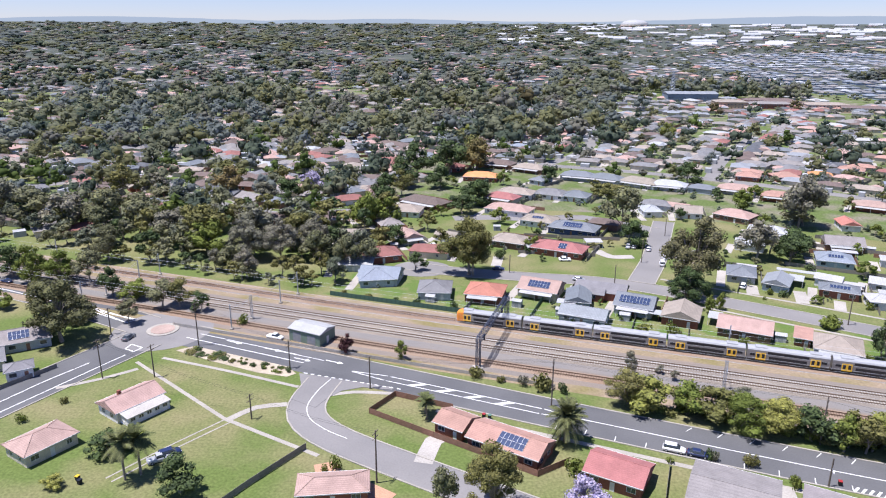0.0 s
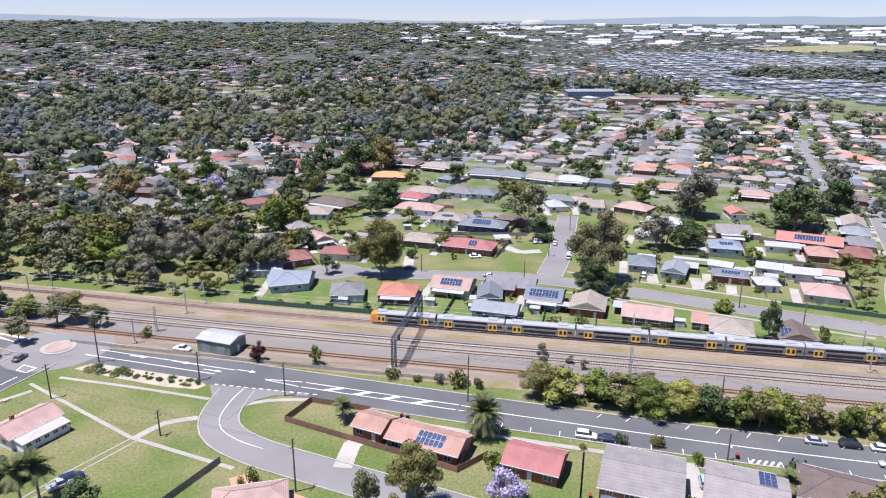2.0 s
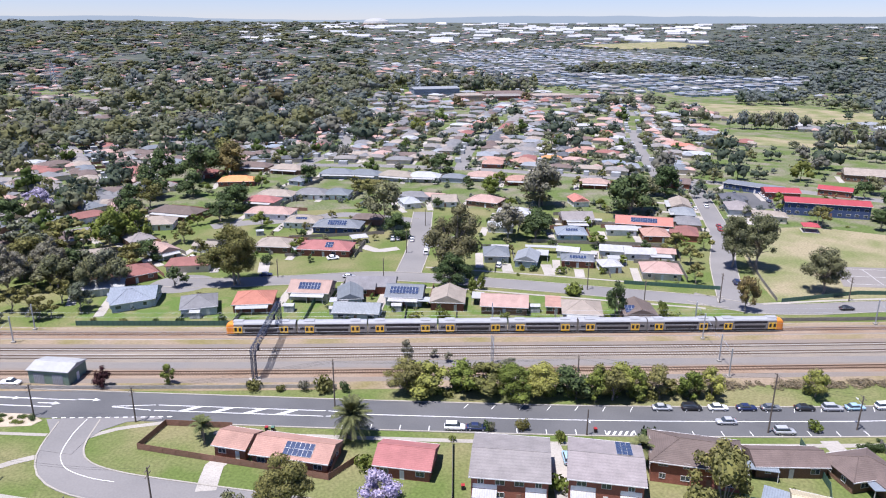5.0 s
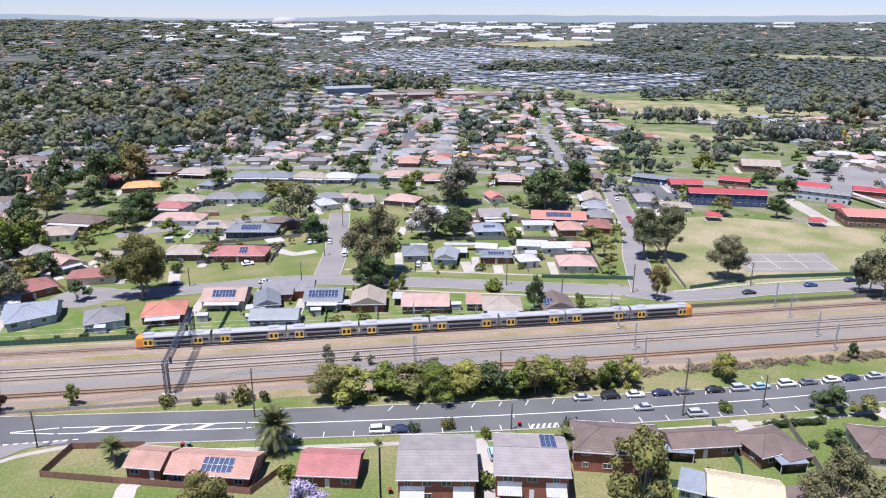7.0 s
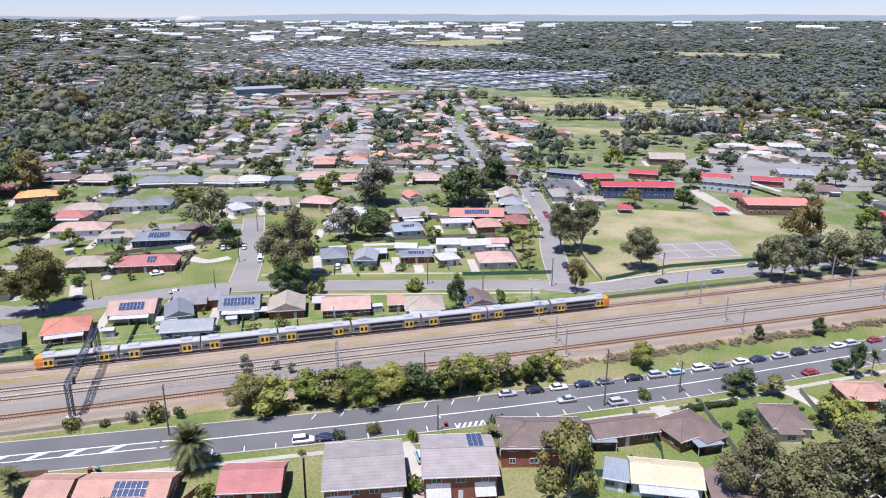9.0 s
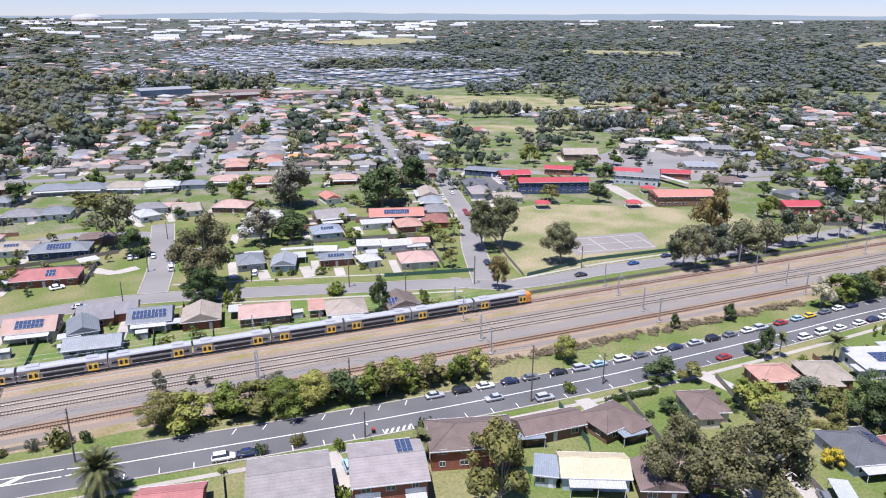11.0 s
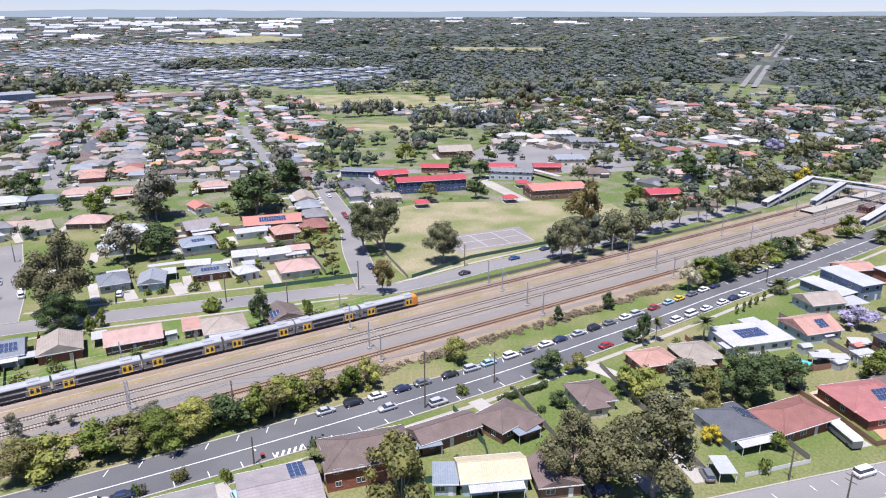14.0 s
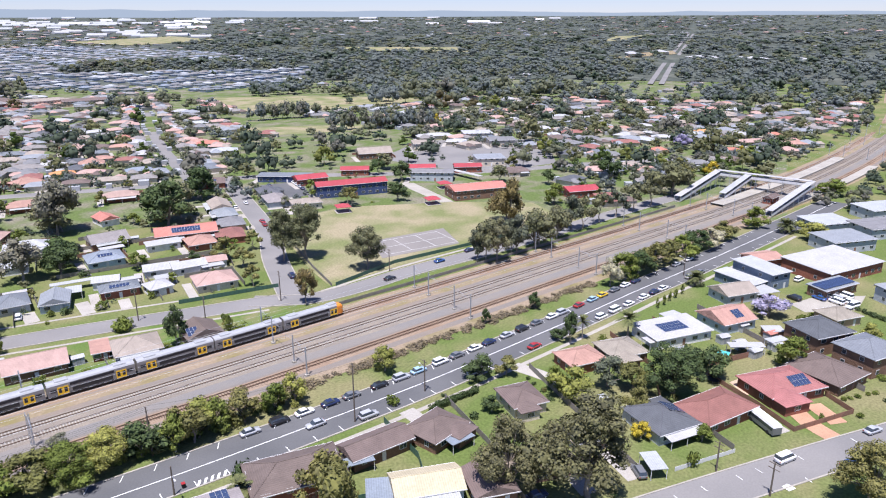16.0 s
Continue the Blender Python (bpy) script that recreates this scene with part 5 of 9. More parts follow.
# large buildings past the suburb
hall = block("hall", 300, 868, 60, 26, -2, 9.0, "slateboard", "steel", 2.0, "gable", "long two-storey hall with a blue-grey roof", "hall")
slab("hall_forecourt", [(262, 848), (345, 850), (348, 838), (262, 836)], lift(300, 843), lift(300, 843) + 0.9, DRIVE, "pale concrete forecourt of the hall", "forecourt")
for x, y, w, d, h, roof, wall in ((322, 800, 34, 24, 7.0, "tan", "tanbrick"), (362, 790, 48, 14, 5.5, "mauve", "redbrick"), (372, 815, 56, 14, 6.5, "brown", "tanbrick"), (418, 775, 44, 20, 6.0, "tan", "cream")):
    block("college_building", x, y, w, d, -8, h, wall, roof, 2.0, "hip", "low %s college block with a %s roof" % (WALL_WORDS[wall], ROOF_WORDS[roof]), "college building")
for x, y, w in ((333, 800, 36), (380, 806, 44), (415, 785, 36), (445, 750, 44)):
    block("school_building", x, y, w, 16, -20, 5.0, "tanbrick", "brown", 2.0, "gable", "long tan brick building with a brown roof", "school building")

# ---- trees, bushes and palms that stand out ----
tree(86.1, 225.3, 26.6, 23.4, "gum", "near")
tree(80.1, 212.9, 12.9, 14.5, "dark", "near")
tree(77.8, 293.1, 22.4, 17.6, "euc", "mid")
tree(9.6, 240.7, 21.6, 19.3, "olive", "near")
tree(160.0, 303.7, 25.4, 18.4, "grey", "mid")
tree(139.1, 265.7, 11.6, 11.8, "dark", "mid")
tree(198.3, 288.5, 17.4, 14.4, "dark", "mid")
tree(206.7, 283.0, 16.9, 17.3, "euc", "mid")
tree(196.1, 165.4, 18.4, 14.6, "euc", "near")
tree(186.6, 198.3, 20.7, 13.6, "euc", "near")
tree(194.1, 193.4, 21.9, 17.2, "euc", "near")
tree(160.0, 161.6, 13.2, 7.3, "rust", "near")
tree(118.2, 171.4, 13.5, 7.0, "dark", "near")
tree(88.7, 207.3, 7.2, 3.2, "green", "near")
tree(225.1, 136.1, 13.0, 8.1, "bluegum", "near")
tree(229.1, 130.0, 17.6, 12.3, "euc", "near")
tree(240.5, 127.4, 16.2, 10.1, "bluegum", "near")
tree(253.8, 124.5, 15.7, 14.0, "euc", "mid")
tree(280.1, 152.6, 16.9, 15.8, "rust", "mid")
tree(269.4, 123.3, 14.3, 11.0, "euc", "mid")
tree(282.7, 122.6, 15.9, 11.3, "bluegum", "mid")
tree(44.4, 148.4, 8.5, 12.3, "olive", "near")
tree(49.2, 144.8, 9.1, 10.5, "lime", "near")
tree(56.9, 143.6, 8.8, 10.5, "green", "near")
tree(61.6, 140.6, 8.8, 10.5, "olive", "near")
tree(67.6, 137.7, 9.3, 12.2, "green", "near")
tree(74.3, 135.9, 8.9, 12.3, "lime", "near")
tree(80.3, 132.6, 8.8, 10.6, "dark", "near")
tree(86.9, 130.1, 8.4, 8.1, "olive", "near")
tree(91.0, 128.7, 9.2, 9.9, "lime", "near")
tree(95.2, 127.0, 8.5, 7.2, "green", "near")
tree(100.7, 124.9, 8.0, 8.2, "olive", "near")
tree(107.2, 122.3, 7.9, 6.7, "green", "near")
tree(112.6, 120.9, 8.4, 6.7, "lime", "near")
tree(137.0, 112.8, 8.0, 6.5, "lime", "near")
tree(48.2, 162.6, 7.8, 3.6, "grey", "near")
tree(58.9, 159.9, 3.2, 2.4, "grey", "near")
tree(56.4, 163.4, 3.0, 2.4, "grey", "near")
tree(72.8, 150.8, 3.2, 4.5, "grey", "near")
tree(176.9, 105.6, 5.2, 3.2, "dark", "near")
tree(195.0, 98.2, 5.8, 4.5, "dark", "near")
tree(80.5, 81.1, 17.4, 11.8, "olive", "near")
tree(110.5, 63.4, 16.3, 13.8, "gum", "near")
tree(117.0, 50.0, 21.7, 20.5, "gum", "near")
tree(87.7, 88.9, 13.2, 9.5, "olive", "near")
tree(165.1, 47.2, 13.5, 16.1, "dark", "near")
tree(177.3, 41.8, 10.0, 10.6, "dark", "near")
tree(150.0, 66.0, 9.0, 9.6, "lime", "near")
tree(159.6, 61.4, 8.0, 9.5, "bluegum", "near")
tree(151.1, 71.3, 6.8, 7.0, "green", "near")
tree(146.0, 89.8, 7.3, 8.6, "dark", "near")
tree(151.8, 85.6, 5.1, 6.5, "olive", "near")
tree(141.6, 47.6, 4.5, 4.4, "gold", "near")
tree(147.4, 36.3, 4.5, 4.2, "green", "near")
tree(177.6, 79.0, 10.5, 4.8, "dark", "near")
tree(178.0, 83.1, 3.5, 4.9, "dark", "near")
tree(134.3, 80.1, 4.4, 5.3, "dark", "near")
tree(151.2, 51.1, 7.2, 5.5, "olive", "near")
tree(226.3, 84.7, 10.3, 8.3, "cream", "near")
tree(235.1, 82.7, 10.3, 11.2, "green", "near")
tree(242.2, 80.0, 9.8, 11.3, "dark", "near")
tree(250.7, 77.4, 9.6, 11.7, "olive", "near")
tree(261.1, 74.8, 9.2, 11.9, "olive", "near")
tree(271.9, 72.2, 8.9, 11.9, "green", "near")
tree(281.7, 69.5, 9.1, 11.9, "dark", "near")
tree(288.9, 66.3, 8.4, 11.3, "cream", "mid")
tree(302.2, 64.1, 7.7, 11.7, "olive", "mid")
tree(329.0, 56.1, 9.5, 11.9, "green", "mid")
tree(227.3, 133.6, 17.5, 10.3, "euc", "near")
tree(240.9, 129.8, 14.3, 9.0, "bluegum", "near")
tree(250.7, 124.8, 15.1, 10.9, "euc", "near")
tree(266.0, 121.8, 12.9, 9.6, "euc", "mid")
tree(287.2, 119.2, 15.0, 10.2, "euc", "mid")
tree(299.7, 116.2, 15.3, 9.6, "euc", "mid")
tree(312.9, 113.0, 14.2, 9.9, "bluegum", "mid")
tree(326.9, 109.6, 14.5, 10.3, "euc", "mid")
tree(341.8, 106.0, 18.2, 12.8, "euc", "mid")
tree(371.3, 103.1, 20.7, 20.2, "euc", "mid")
tree(274.4, 148.4, 20.3, 13.8, "rust", "mid")
tree(320.6, 147.3, 11.3, 11.2, "green", "mid")
tree(298.7, 228.1, 6.0, 11.9, "dark", "mid")
tree(268.4, 235.5, 8.6, 8.6, "euc", "mid")
tree(325.2, 243.5, 13.0, 13.0, "dark", "mid")
tree(346.0, 271.3, 10.5, 12.3, "euc", "mid")
tree(417.0, 72.5, 9.4, 10.1, "green", "mid")
tree(441.6, 99.1, 6.8, 9.1, "gold", "mid")
tree(194.0, 25.1, 9.5, 9.0, "green", "near")
tree(227.3, 35.1, 7.4, 11.4, "jacaranda", "near")
tree(224.9, 8.2, 4.7, 5.6, "lime", "near")
tree(321.7, 32.2, 7.1, 13.0, "lime", "mid")
tree(141.7, 4.8, 13.2, 14.1, "olive", "near")
tree(329.5, 39.4, 4.9, 8.0, "lime", "mid")
tree(413.7, 33.5, 8.8, 19.8, "green", "mid")
tree(540.8, 75.4, 11.6, 17.4, "dark", "mid")
tree(487.2, 84.5, 10.8, 15.7, "green", "mid")
tree(-108.5, 182.1, 20.0, 20.0, "gum", "near")
tree(-50.5, 114.1, 8.5, 9.0, "dark", "near")
tree(0.2, 109.8, 9.2, 5.6, "euc", "near")
tree(9.1, 108.3, 14.6, 12.3, "olive", "near")
tree(-69.8, 126.6, 6.2, 9.5, "dark", "near")
tree(-66.0, 129.5, 4.6, 6.0, "green", "near")
tree(27.0, 109.1, 7.7, 7.5, "jacaranda", "near")
tree(-78.5, 398.2, 7.3, 10.1, "jacaranda", "mid")
tree(-75.3, 115.9, 3.0, 3.9, "lime", "near")
tree(-144.0, 231.0, 14.5, 12.7, "green", "near")
tree(-154.3, 236.8, 12.7, 11.9, "dark", "mid")
tree(-134.1, 231.1, 12.5, 13.6, "green", "near")
tree(-124.1, 231.1, 12.5, 11.2, "euc", "near")
tree(-110.1, 217.4, 11.8, 8.3, "dark", "near")
tree(-100.9, 215.6, 7.8, 10.1, "green", "near")
tree(-89.3, 207.8, 9.6, 10.8, "euc", "near")
tree(-84.2, 208.1, 9.5, 8.6, "olive", "near")
tree(-76.4, 205.1, 7.6, 6.0, "dark", "near")
tree(-26.3, 175.3, 5.6, 4.1, "maroon", "near")
tree(-11.3, 171.6, 5.8, 4.0, "green", "near")
tree(85.0, 128.6, 9.4, 7.7, "green", "near")
tree(89.3, 127.8, 9.3, 8.5, "olive", "near")
tree(11.1, 239.4, 21.2, 15.4, "olive", "near")
tree(83.7, 203.3, 6.6, 3.8, "green", "near")
tree(164.6, 308.7, 18.5, 21.8, "euc", "mid")
tree(139.6, 264.7, 12.1, 13.8, "dark", "mid")
tree(-34.5, 306.6, 18.3, 14.2, "green", "mid")
tree(-49.7, 260.7, 17.2, 13.5, "grey", "near")
tree(-62.2, 257.1, 17.0, 15.7, "grey", "near")
tree(-75.3, 257.0, 17.0, 17.0, "grey", "near")
tree(-96.4, 271.5, 20.1, 19.4, "olive", "mid")
tree(-111.9, 279.2, 17.0, 15.2, "grey", "mid")
tree(-129.5, 287.4, 19.8, 19.8, "euc", "mid")
tree(-148.0, 296.0, 20.3, 18.0, "euc", "mid")
tree(-165.3, 295.9, 20.3, 21.2, "grey", "mid")
tree(-185.4, 305.0, 20.8, 20.8, "euc", "mid")
tree(-201.3, 314.7, 21.4, 20.1, "grey", "mid")
tree(-65.8, 308.7, 7.9, 7.9, "olive", "mid")
tree(-122.0, 389.9, 16.2, 18.6, "olive", "mid")
tree(-143.2, 348.8, 8.9, 12.5, "euc", "mid")
tree(22.0, 442.8, 21.7, 21.9, "olive", "mid")
tree(-2.1, 562.1, 15.8, 9.2, "dark", "mid")
tree(34.4, 394.6, 9.8, 7.8, "green", "mid")
tree(92.3, 377.2, 4.7, 19.0, "olive", "mid")
bush(8.7, 161.5, 4.6, 3.8, "olive")
bush(14.7, 159.0, 2.6, 2.2, "olive")
bush(20.2, 157.0, 3.1, 3.1, "grey")
bush(24.6, 155.2, 5.9, 5.1, "olive")
bush(29.7, 153.3, 3.1, 3.1, "dark")
bush(-60.4, 194.7, 3.6, 3.5, "green")
bush(124.5, 101.1, 3.7, 3.0, "green")
bush(62.5, 123.5, 2.6, 2.8, "olive")
bush(56.4, 125.2, 2.1, 2.9, "grey")
bush(26.7, 121.1, 5.2, 3.6, "green")
bush(69.0, 117.1, 2.2, 2.5, "green")
bush(60.3, 101.2, 5.0, 3.8, "green")
bush(86.4, 109.2, 4.9, 4.9, "dark")
bush(55.8, 125.4, 2.5, 2.8, "dark")
bush(136.6, 208.0, 3.3, 3.3, "green")
bush(114.2, 219.2, 4.1, 2.6, "dark")
bush(66.6, 185.8, 4.4, 5.3, "green")
bush(59.7, 190.5, 5.1, 2.7, "lime")
bush(110.6, 221.2, 2.9, 2.6, "green")
bush(116.4, 193.0, 6.8, 3.6, "green")
bush(131.7, 165.3, 2.9, 5.8, "green")
bush(22.1, 259.0, 4.8, 4.1, "dark")
bush(184.1, 72.0, 3.0, 1.8, "green")
bush(137.4, 35.7, 2.8, 4.0, "green")
bush(142.3, 43.9, 1.6, 1.4, "green")
bush(132.2, 160.5, 6.7, 3.5, "green")
bush(135.6, 171.3, 2.8, 3.6, "green")
bush(116.4, 193.1, 7.3, 4.4, "green")
bush(136.8, 246.3, 4.5, 2.5, "dark")
bush(-90.1, 147.8, 2.2, 1.8, "olive")
bush(-95.4, 139.4, 2.7, 2.2, "green")
bush(-21.6, 122.0, 2.9, 3.0, "green")
bush(-23.7, 121.0, 1.7, 1.7, "green")
bush(68.8, 115.8, 2.3, 3.2, "green")
bush(63.9, 123.1, 2.4, 2.9, "olive")
bush(-27.2, 176.0, 3.2, 4.8, "maroon")
bush(46.9, 124.5, 2.0, 1.3, "green")
palm(26.7, 132.1, 11.0, 9.8)
palm(-3.6, 141.1, 6.1, 4.8, True)
palm(-62.7, 118.1, 11.5, 7.7, True)
palm(-60.3, 119.9, 11.0, 7.7, True)
palm(182.0, 77.1, 7.3, 4.6, True)
palm(189.6, 66.5, 8.3, 7.5, True)
palm(327.1, 43.6, 6.7, 9.6)
palm(79.9, 102.7, 6.8, 5.8, True)
palm(-65.6, 321.3, 8.3, 3.3, True)
palm(-67.3, 316.1, 8.7, 3.2, True)
palm(-4.0, 143.7, 5.1, 5.3, True)
palm(242.6, 60.6, 5.5, 7.4)


# ---- the train ----
def carriage(parent, at, nose=0):
    L, half = 19.9, 1.5
    prof = [(-1.42, 0.95), (-1.5, 1.3), (-1.52, 3.3), (-1.46, 3.85), (-1.2, 4.2), (-0.6, 4.38), (0.6, 4.38), (1.2, 4.2), (1.46, 3.85), (1.52, 3.3), (1.5, 1.3), (1.42, 0.95)]
    s = Shell()
    xs = [(-L / 2, 1, 0), (L / 2, 1, 0)]
    if nose > 0:
        xs = [(-L / 2, 1, 0), (L / 2 - 2.2, 1, 0)]
    if nose < 0:
        xs = [(-L / 2 + 2.2, 1, 0), (L / 2, 1, 0)]
    n = len(prof)
    for x, k, dz in xs:
        s.v += [(x, y * k, z) for y, z in prof]
    for i in range(n):
        j = (i + 1) % n
        s.f.append((i, j, n + j, n + i))
    s.f += [tuple(range(n))[::-1], tuple(range(n, 2 * n))]
    body = part("carriage", s, TRAIN_GREY, parent, "grey double-deck railway carriage", at=at)
    roof = Shell()
    rp = [(-1.48, 3.87), (-1.22, 4.23), (-0.6, 4.42), (0.6, 4.42), (1.22, 4.23), (1.48, 3.87)]
    for x, _, _ in xs:
        roof.v += [(x, y, z) for y, z in rp]
    roof.f += [(i, i + 1, 7 + i, 6 + i) for i in range(5)]
    part("roof", roof, TRAIN_ROOF, body)
    for bx in (-6.6, 6.6):
        part("roof_unit", Shell().box(bx - 1.5, bx + 1.5, -0.95, 0.95, 4.38, 4.62, taper=0.1), TRAIN_ROOF, body)
    for sg in (-1, 1):
        y0, y1 = sorted((sg * 1.525, sg * 1.545))
        for z0, z1, x0, x1 in ((3.05, 3.72, -5.0, 5.0), (1.55, 2.42, -4.6, 4.6), (2.25, 2.95, -9.3, -8.0), (2.25, 2.95, 8.0, 9.3)):
            if nose > 0 and x1 > 7.9:
                continue
            if nose < 0 and x0 < -7.9:
                continue
            part("window_band", Shell().box(x0, x1, y0, y1, z0, z1), TRAIN_DARK, body)
        part("stripe", Shell().box(xs[0][0] + 0.1, xs[1][0] - 0.1, y0 - 0.004, y1 - 0.004, 1.0, 1.32), TRAIN_DARK, body)
        for dx in (-6.6, 6.6):
            for q in (-0.62, 0.62):
                d0, d1 = sorted((sg * 1.53, sg * 1.575))
                door = Shell().box(dx + q - 0.6, dx + q + 0.6, d0, d1, 1.25, 3.25)
                part("door", door, TRAIN_YELLOW, body, "yellow sliding door")
                e0, e1 = sorted((sg * 1.57, sg * 1.585))
                part("door_window", Shell().box(dx + q - 0.36, dx + q + 0.36, e0, e1, 1.75, 2.95), TRAIN_DARK, body)
    for bx in (-7.0, 7.0):
        b = Shell().box(bx - 1.7, bx + 1.7, -1.15, 1.15, 0.45, 1.0)
        for wx in (-1.2, 1.2):
            for wy in (-0.75, 0.75):
                b.tube((bx + wx, wy - 0.07, 0.98), (bx + wx, wy + 0.07, 0.98), 0.44, 0.44, 10)
        part("bogie", b, UNDER, body)
    part("underframe", Shell().box(-4.5, 4.5, -1.2, 1.2, 0.5, 0.96), UNDER, body)
    if nose:
        m = Shell()
        sec = [(7.75, 1.0, 0.0), (8.9, 0.97, 0.0), (9.6, 0.88, 0.5), (10.0, 0.7, 1.3)]
        for x, k, drop in sec:
            for y, z in prof:
                zz = 0.75 + (z - 0.95) * (1 - 0.16 * drop) if z > 2.6 else z - 0.2 * min(1, drop)
                m.v.append((x * nose, y * k, zz))
        for a in range(len(sec) - 1):
            for i in range(n):
                j = (i + 1) % n
                m.f.append((a * n + i, a * n + j, a * n + n + j, a * n + n + i))
        e = (len(sec) - 1) * n
        m.f.append(tuple(range(e, e + n)))
        part("nose", m, TRAIN_ORANGE, body, "orange driving cab front")
        part("windscreen", Shell().box(min(nose * 9.75, nose * 10.06), max(nose * 9.75, nose * 10.06), -0.95, 0.95, 2.3, 3.3), TRAIN_DARK, body)
        for sg in (-1, 1):
            part("headlight", Shell().box(min(nose * 9.8, nose * 10.05), max(nose * 9.8, nose * 10.05), sg * 0.8 - 0.15, sg * 0.8 + 0.15, 1.25, 1.45), LAMPGLASS, body)
    return body


def train(x_front):
    k = min(range(len(RAIL_LINE)), key=lambda i: abs(RAIL_LINE[i].x - x_front))
    dense = arc(RAILWAY, 0.5)
    dist, i = 0.0, min(range(len(dense)), key=lambda j: abs(dense[j].x - x_front))
    root = None
    for c in range(8):
        ends = []
        for want in (c * 20.4 + 3.2, c * 20.4 + 17.2):
            d, j = 0.0, i
            while d < want:
                d += (dense[j] - dense[j - 1]).length
                j -= 1
            ends.append(dense[j])
        f, b = ends
        mid = (f + b) / 2
        ang = math.degrees(math.atan2(f.y - b.y, f.x - b.x))
        if root is None:
            root = thing("train", Matrix.Identity(4), "grey eight-car commuter train with yellow doors and orange ends", "train")
        carriage(root, pose(mid.x, mid.y, 0.0, 0, 0, ang), 1 if c == 0 else (-1 if c == 7 else 0))


train(159.5)

# ---- cars ----
car(97.9, 120.2, -20, "silver", "sedan")
car(104.5, 117.9, -20, "black", "suv")
car(110.3, 115.8, -20, "white", "sedan")
car(116.6, 113.5, -20, "navy", "sedan")
car(122.0, 111.6, -20, "grey", "sedan")
car(129.5, 108.9, -20, "black", "sedan")
car(135.6, 106.7, -20, "silver", "suv")
car(140.9, 105.1, -17, "paleblue", "sedan")
car(148.0, 103.0, -17, "white", "suv")
car(153.6, 101.3, -17, "grey", "sedan")
car(160.0, 99.4, -17, "white", "sedan")
car(165.2, 97.9, -16, "navy", "sedan")
car(172.0, 95.9, -16, "silver", "sedan")
car(178.3, 94.1, -16, "black", "suv")
car(184.5, 92.4, -16, "grey", "sedan")
car(191.2, 90.5, -16, "white", "sedan")
car(195.8, 89.1, -16, "silver", "suv")
car(203.9, 86.9, -15, "red", "sedan")
car(210.9, 85.1, -15, "paleblue", "sedan")
car(216.1, 83.7, -15, "yellow", "sedan")
car(222.8, 82.0, -15, "grey", "sedan")
car(228.9, 80.4, -15, "white", "sedan")
car(234.7, 78.7, -16, "navy", "sedan")
car(259.5, 71.5, -15, "silver", "sedan")
car(268.2, 69.2, -15, "white", "sedan")
car(199.0, 77.7, -16, "white", "suv")
car(206.0, 75.9, -15, "white", "van")
car(213.4, 74.0, -15, "white", "sedan")
car(221.7, 71.8, -15, "white", "sedan")
car(227.8, 70.2, -15, "navy", "sedan")
car(232.7, 68.7, -16, "white", "sedan")
car(169.7, 86.1, -16, "red", "sedan")
car(248.8, 64.0, -16, "silver", "sedan")
car(255.7, 62.0, -16, "grey", "sedan")
car(107.9, 110.2, 160, "silver", "sedan", "silver sedan car driving on the main road")
car(117.2, 102.6, -20, "silver", "suv")
car(49.1, 128.6, -22, "white", "suv")
car(53.6, 126.8, -22, "navy", "sedan")
car(147.7, 92.5, -17, "white", "sedan")
car(-90.4, 184.2, 75, "grey", "sedan", "grey hatchback car waiting at the roundabout")
car(-48.3, 184.5, -20, "white", "ute", "white utility pickup beside the railway shed")
car(-153.2, 230.7, 155, "navy", "sedan", "dark blue sedan car on the west road")
car(217.5, 240.4, 62, "red", "sedan", "red sedan car parked off the main road")
car(221.0, 245.6, 62, "red", "sedan", "red sedan car parked off the main road")
car(216.4, 227.0, 62, "silver", "sedan", "silver sedan car parked off the main road")
car(232.2, 275.7, 62, "white", "sedan", "white sedan car parked off the main road")
car(236.0, 284.1, 62, "grey", "sedan", "grey sedan car parked off the main road")
car(240.8, 277.8, 62, "white", "sedan", "white sedan car parked off the main road")
car(175.5, 183.2, 60, "navy", "suv", "navy sport utility car parked off the main road")
car(216.9, 147.7, -17, "blue", "sedan", "blue sedan car parked off the main road")
car(234.0, 144.8, -17, "navy", "sedan", "navy sedan car parked off the main road")
car(48.4, 234.1, -25, "silver", "sedan", "silver sedan car parked off the main road")
car(20.6, 245.6, -12, "navy", "sedan", "navy sedan car parked off the main road")
car(78.3, 273.7, 70, "silver", "sedan", "silver sedan car parked off the main road")
car(83.4, 270.4, 70, "white", "sedan", "white sedan car parked off the main road")
car(83.3, 251.7, 75, "white", "van", "white van parked off the main road")
car(86.5, 259.5, 75, "white", "suv", "white sport utility car parked off the main road")
car(47.2, 257.7, -10, "white", "sedan", "white sedan car parked off the main road")
car(76.0, 273.8, 70, "silver", "ute", "silver utility pickup parked off the main road")
car(104.3, 227.7, 60, "white", "suv", "white sport utility car parked off the main road")
car(66.9, 109.8, 70, "paleblue", "suv", "paleblue sport utility car parked off the main road")
car(175.2, 425.8, 40, "grey", "sedan", "grey sedan car parked off the main road")
car(47.2, 256.6, 0, "white", "sedan", "white sedan car parked off the main road")
car(-3.7, 274.6, -60, "white", "sedan", "white sedan car parked off the main road")
car(191.8, 152.1, -17, "black", "sedan", "black sedan car parked off the main road")
car(149.4, 20.2, -30, "white", "van", "white van parked off the main road")
car(170.9, 5.6, -33, "silver", "sedan", "silver sedan car parked off the main road")
car(154.3, 8.9, -33, "blue", "sedan", "blue sedan car parked off the main road")
car(111.6, 58.0, -30, "navy", "sedan", "navy sedan car parked off the main road")
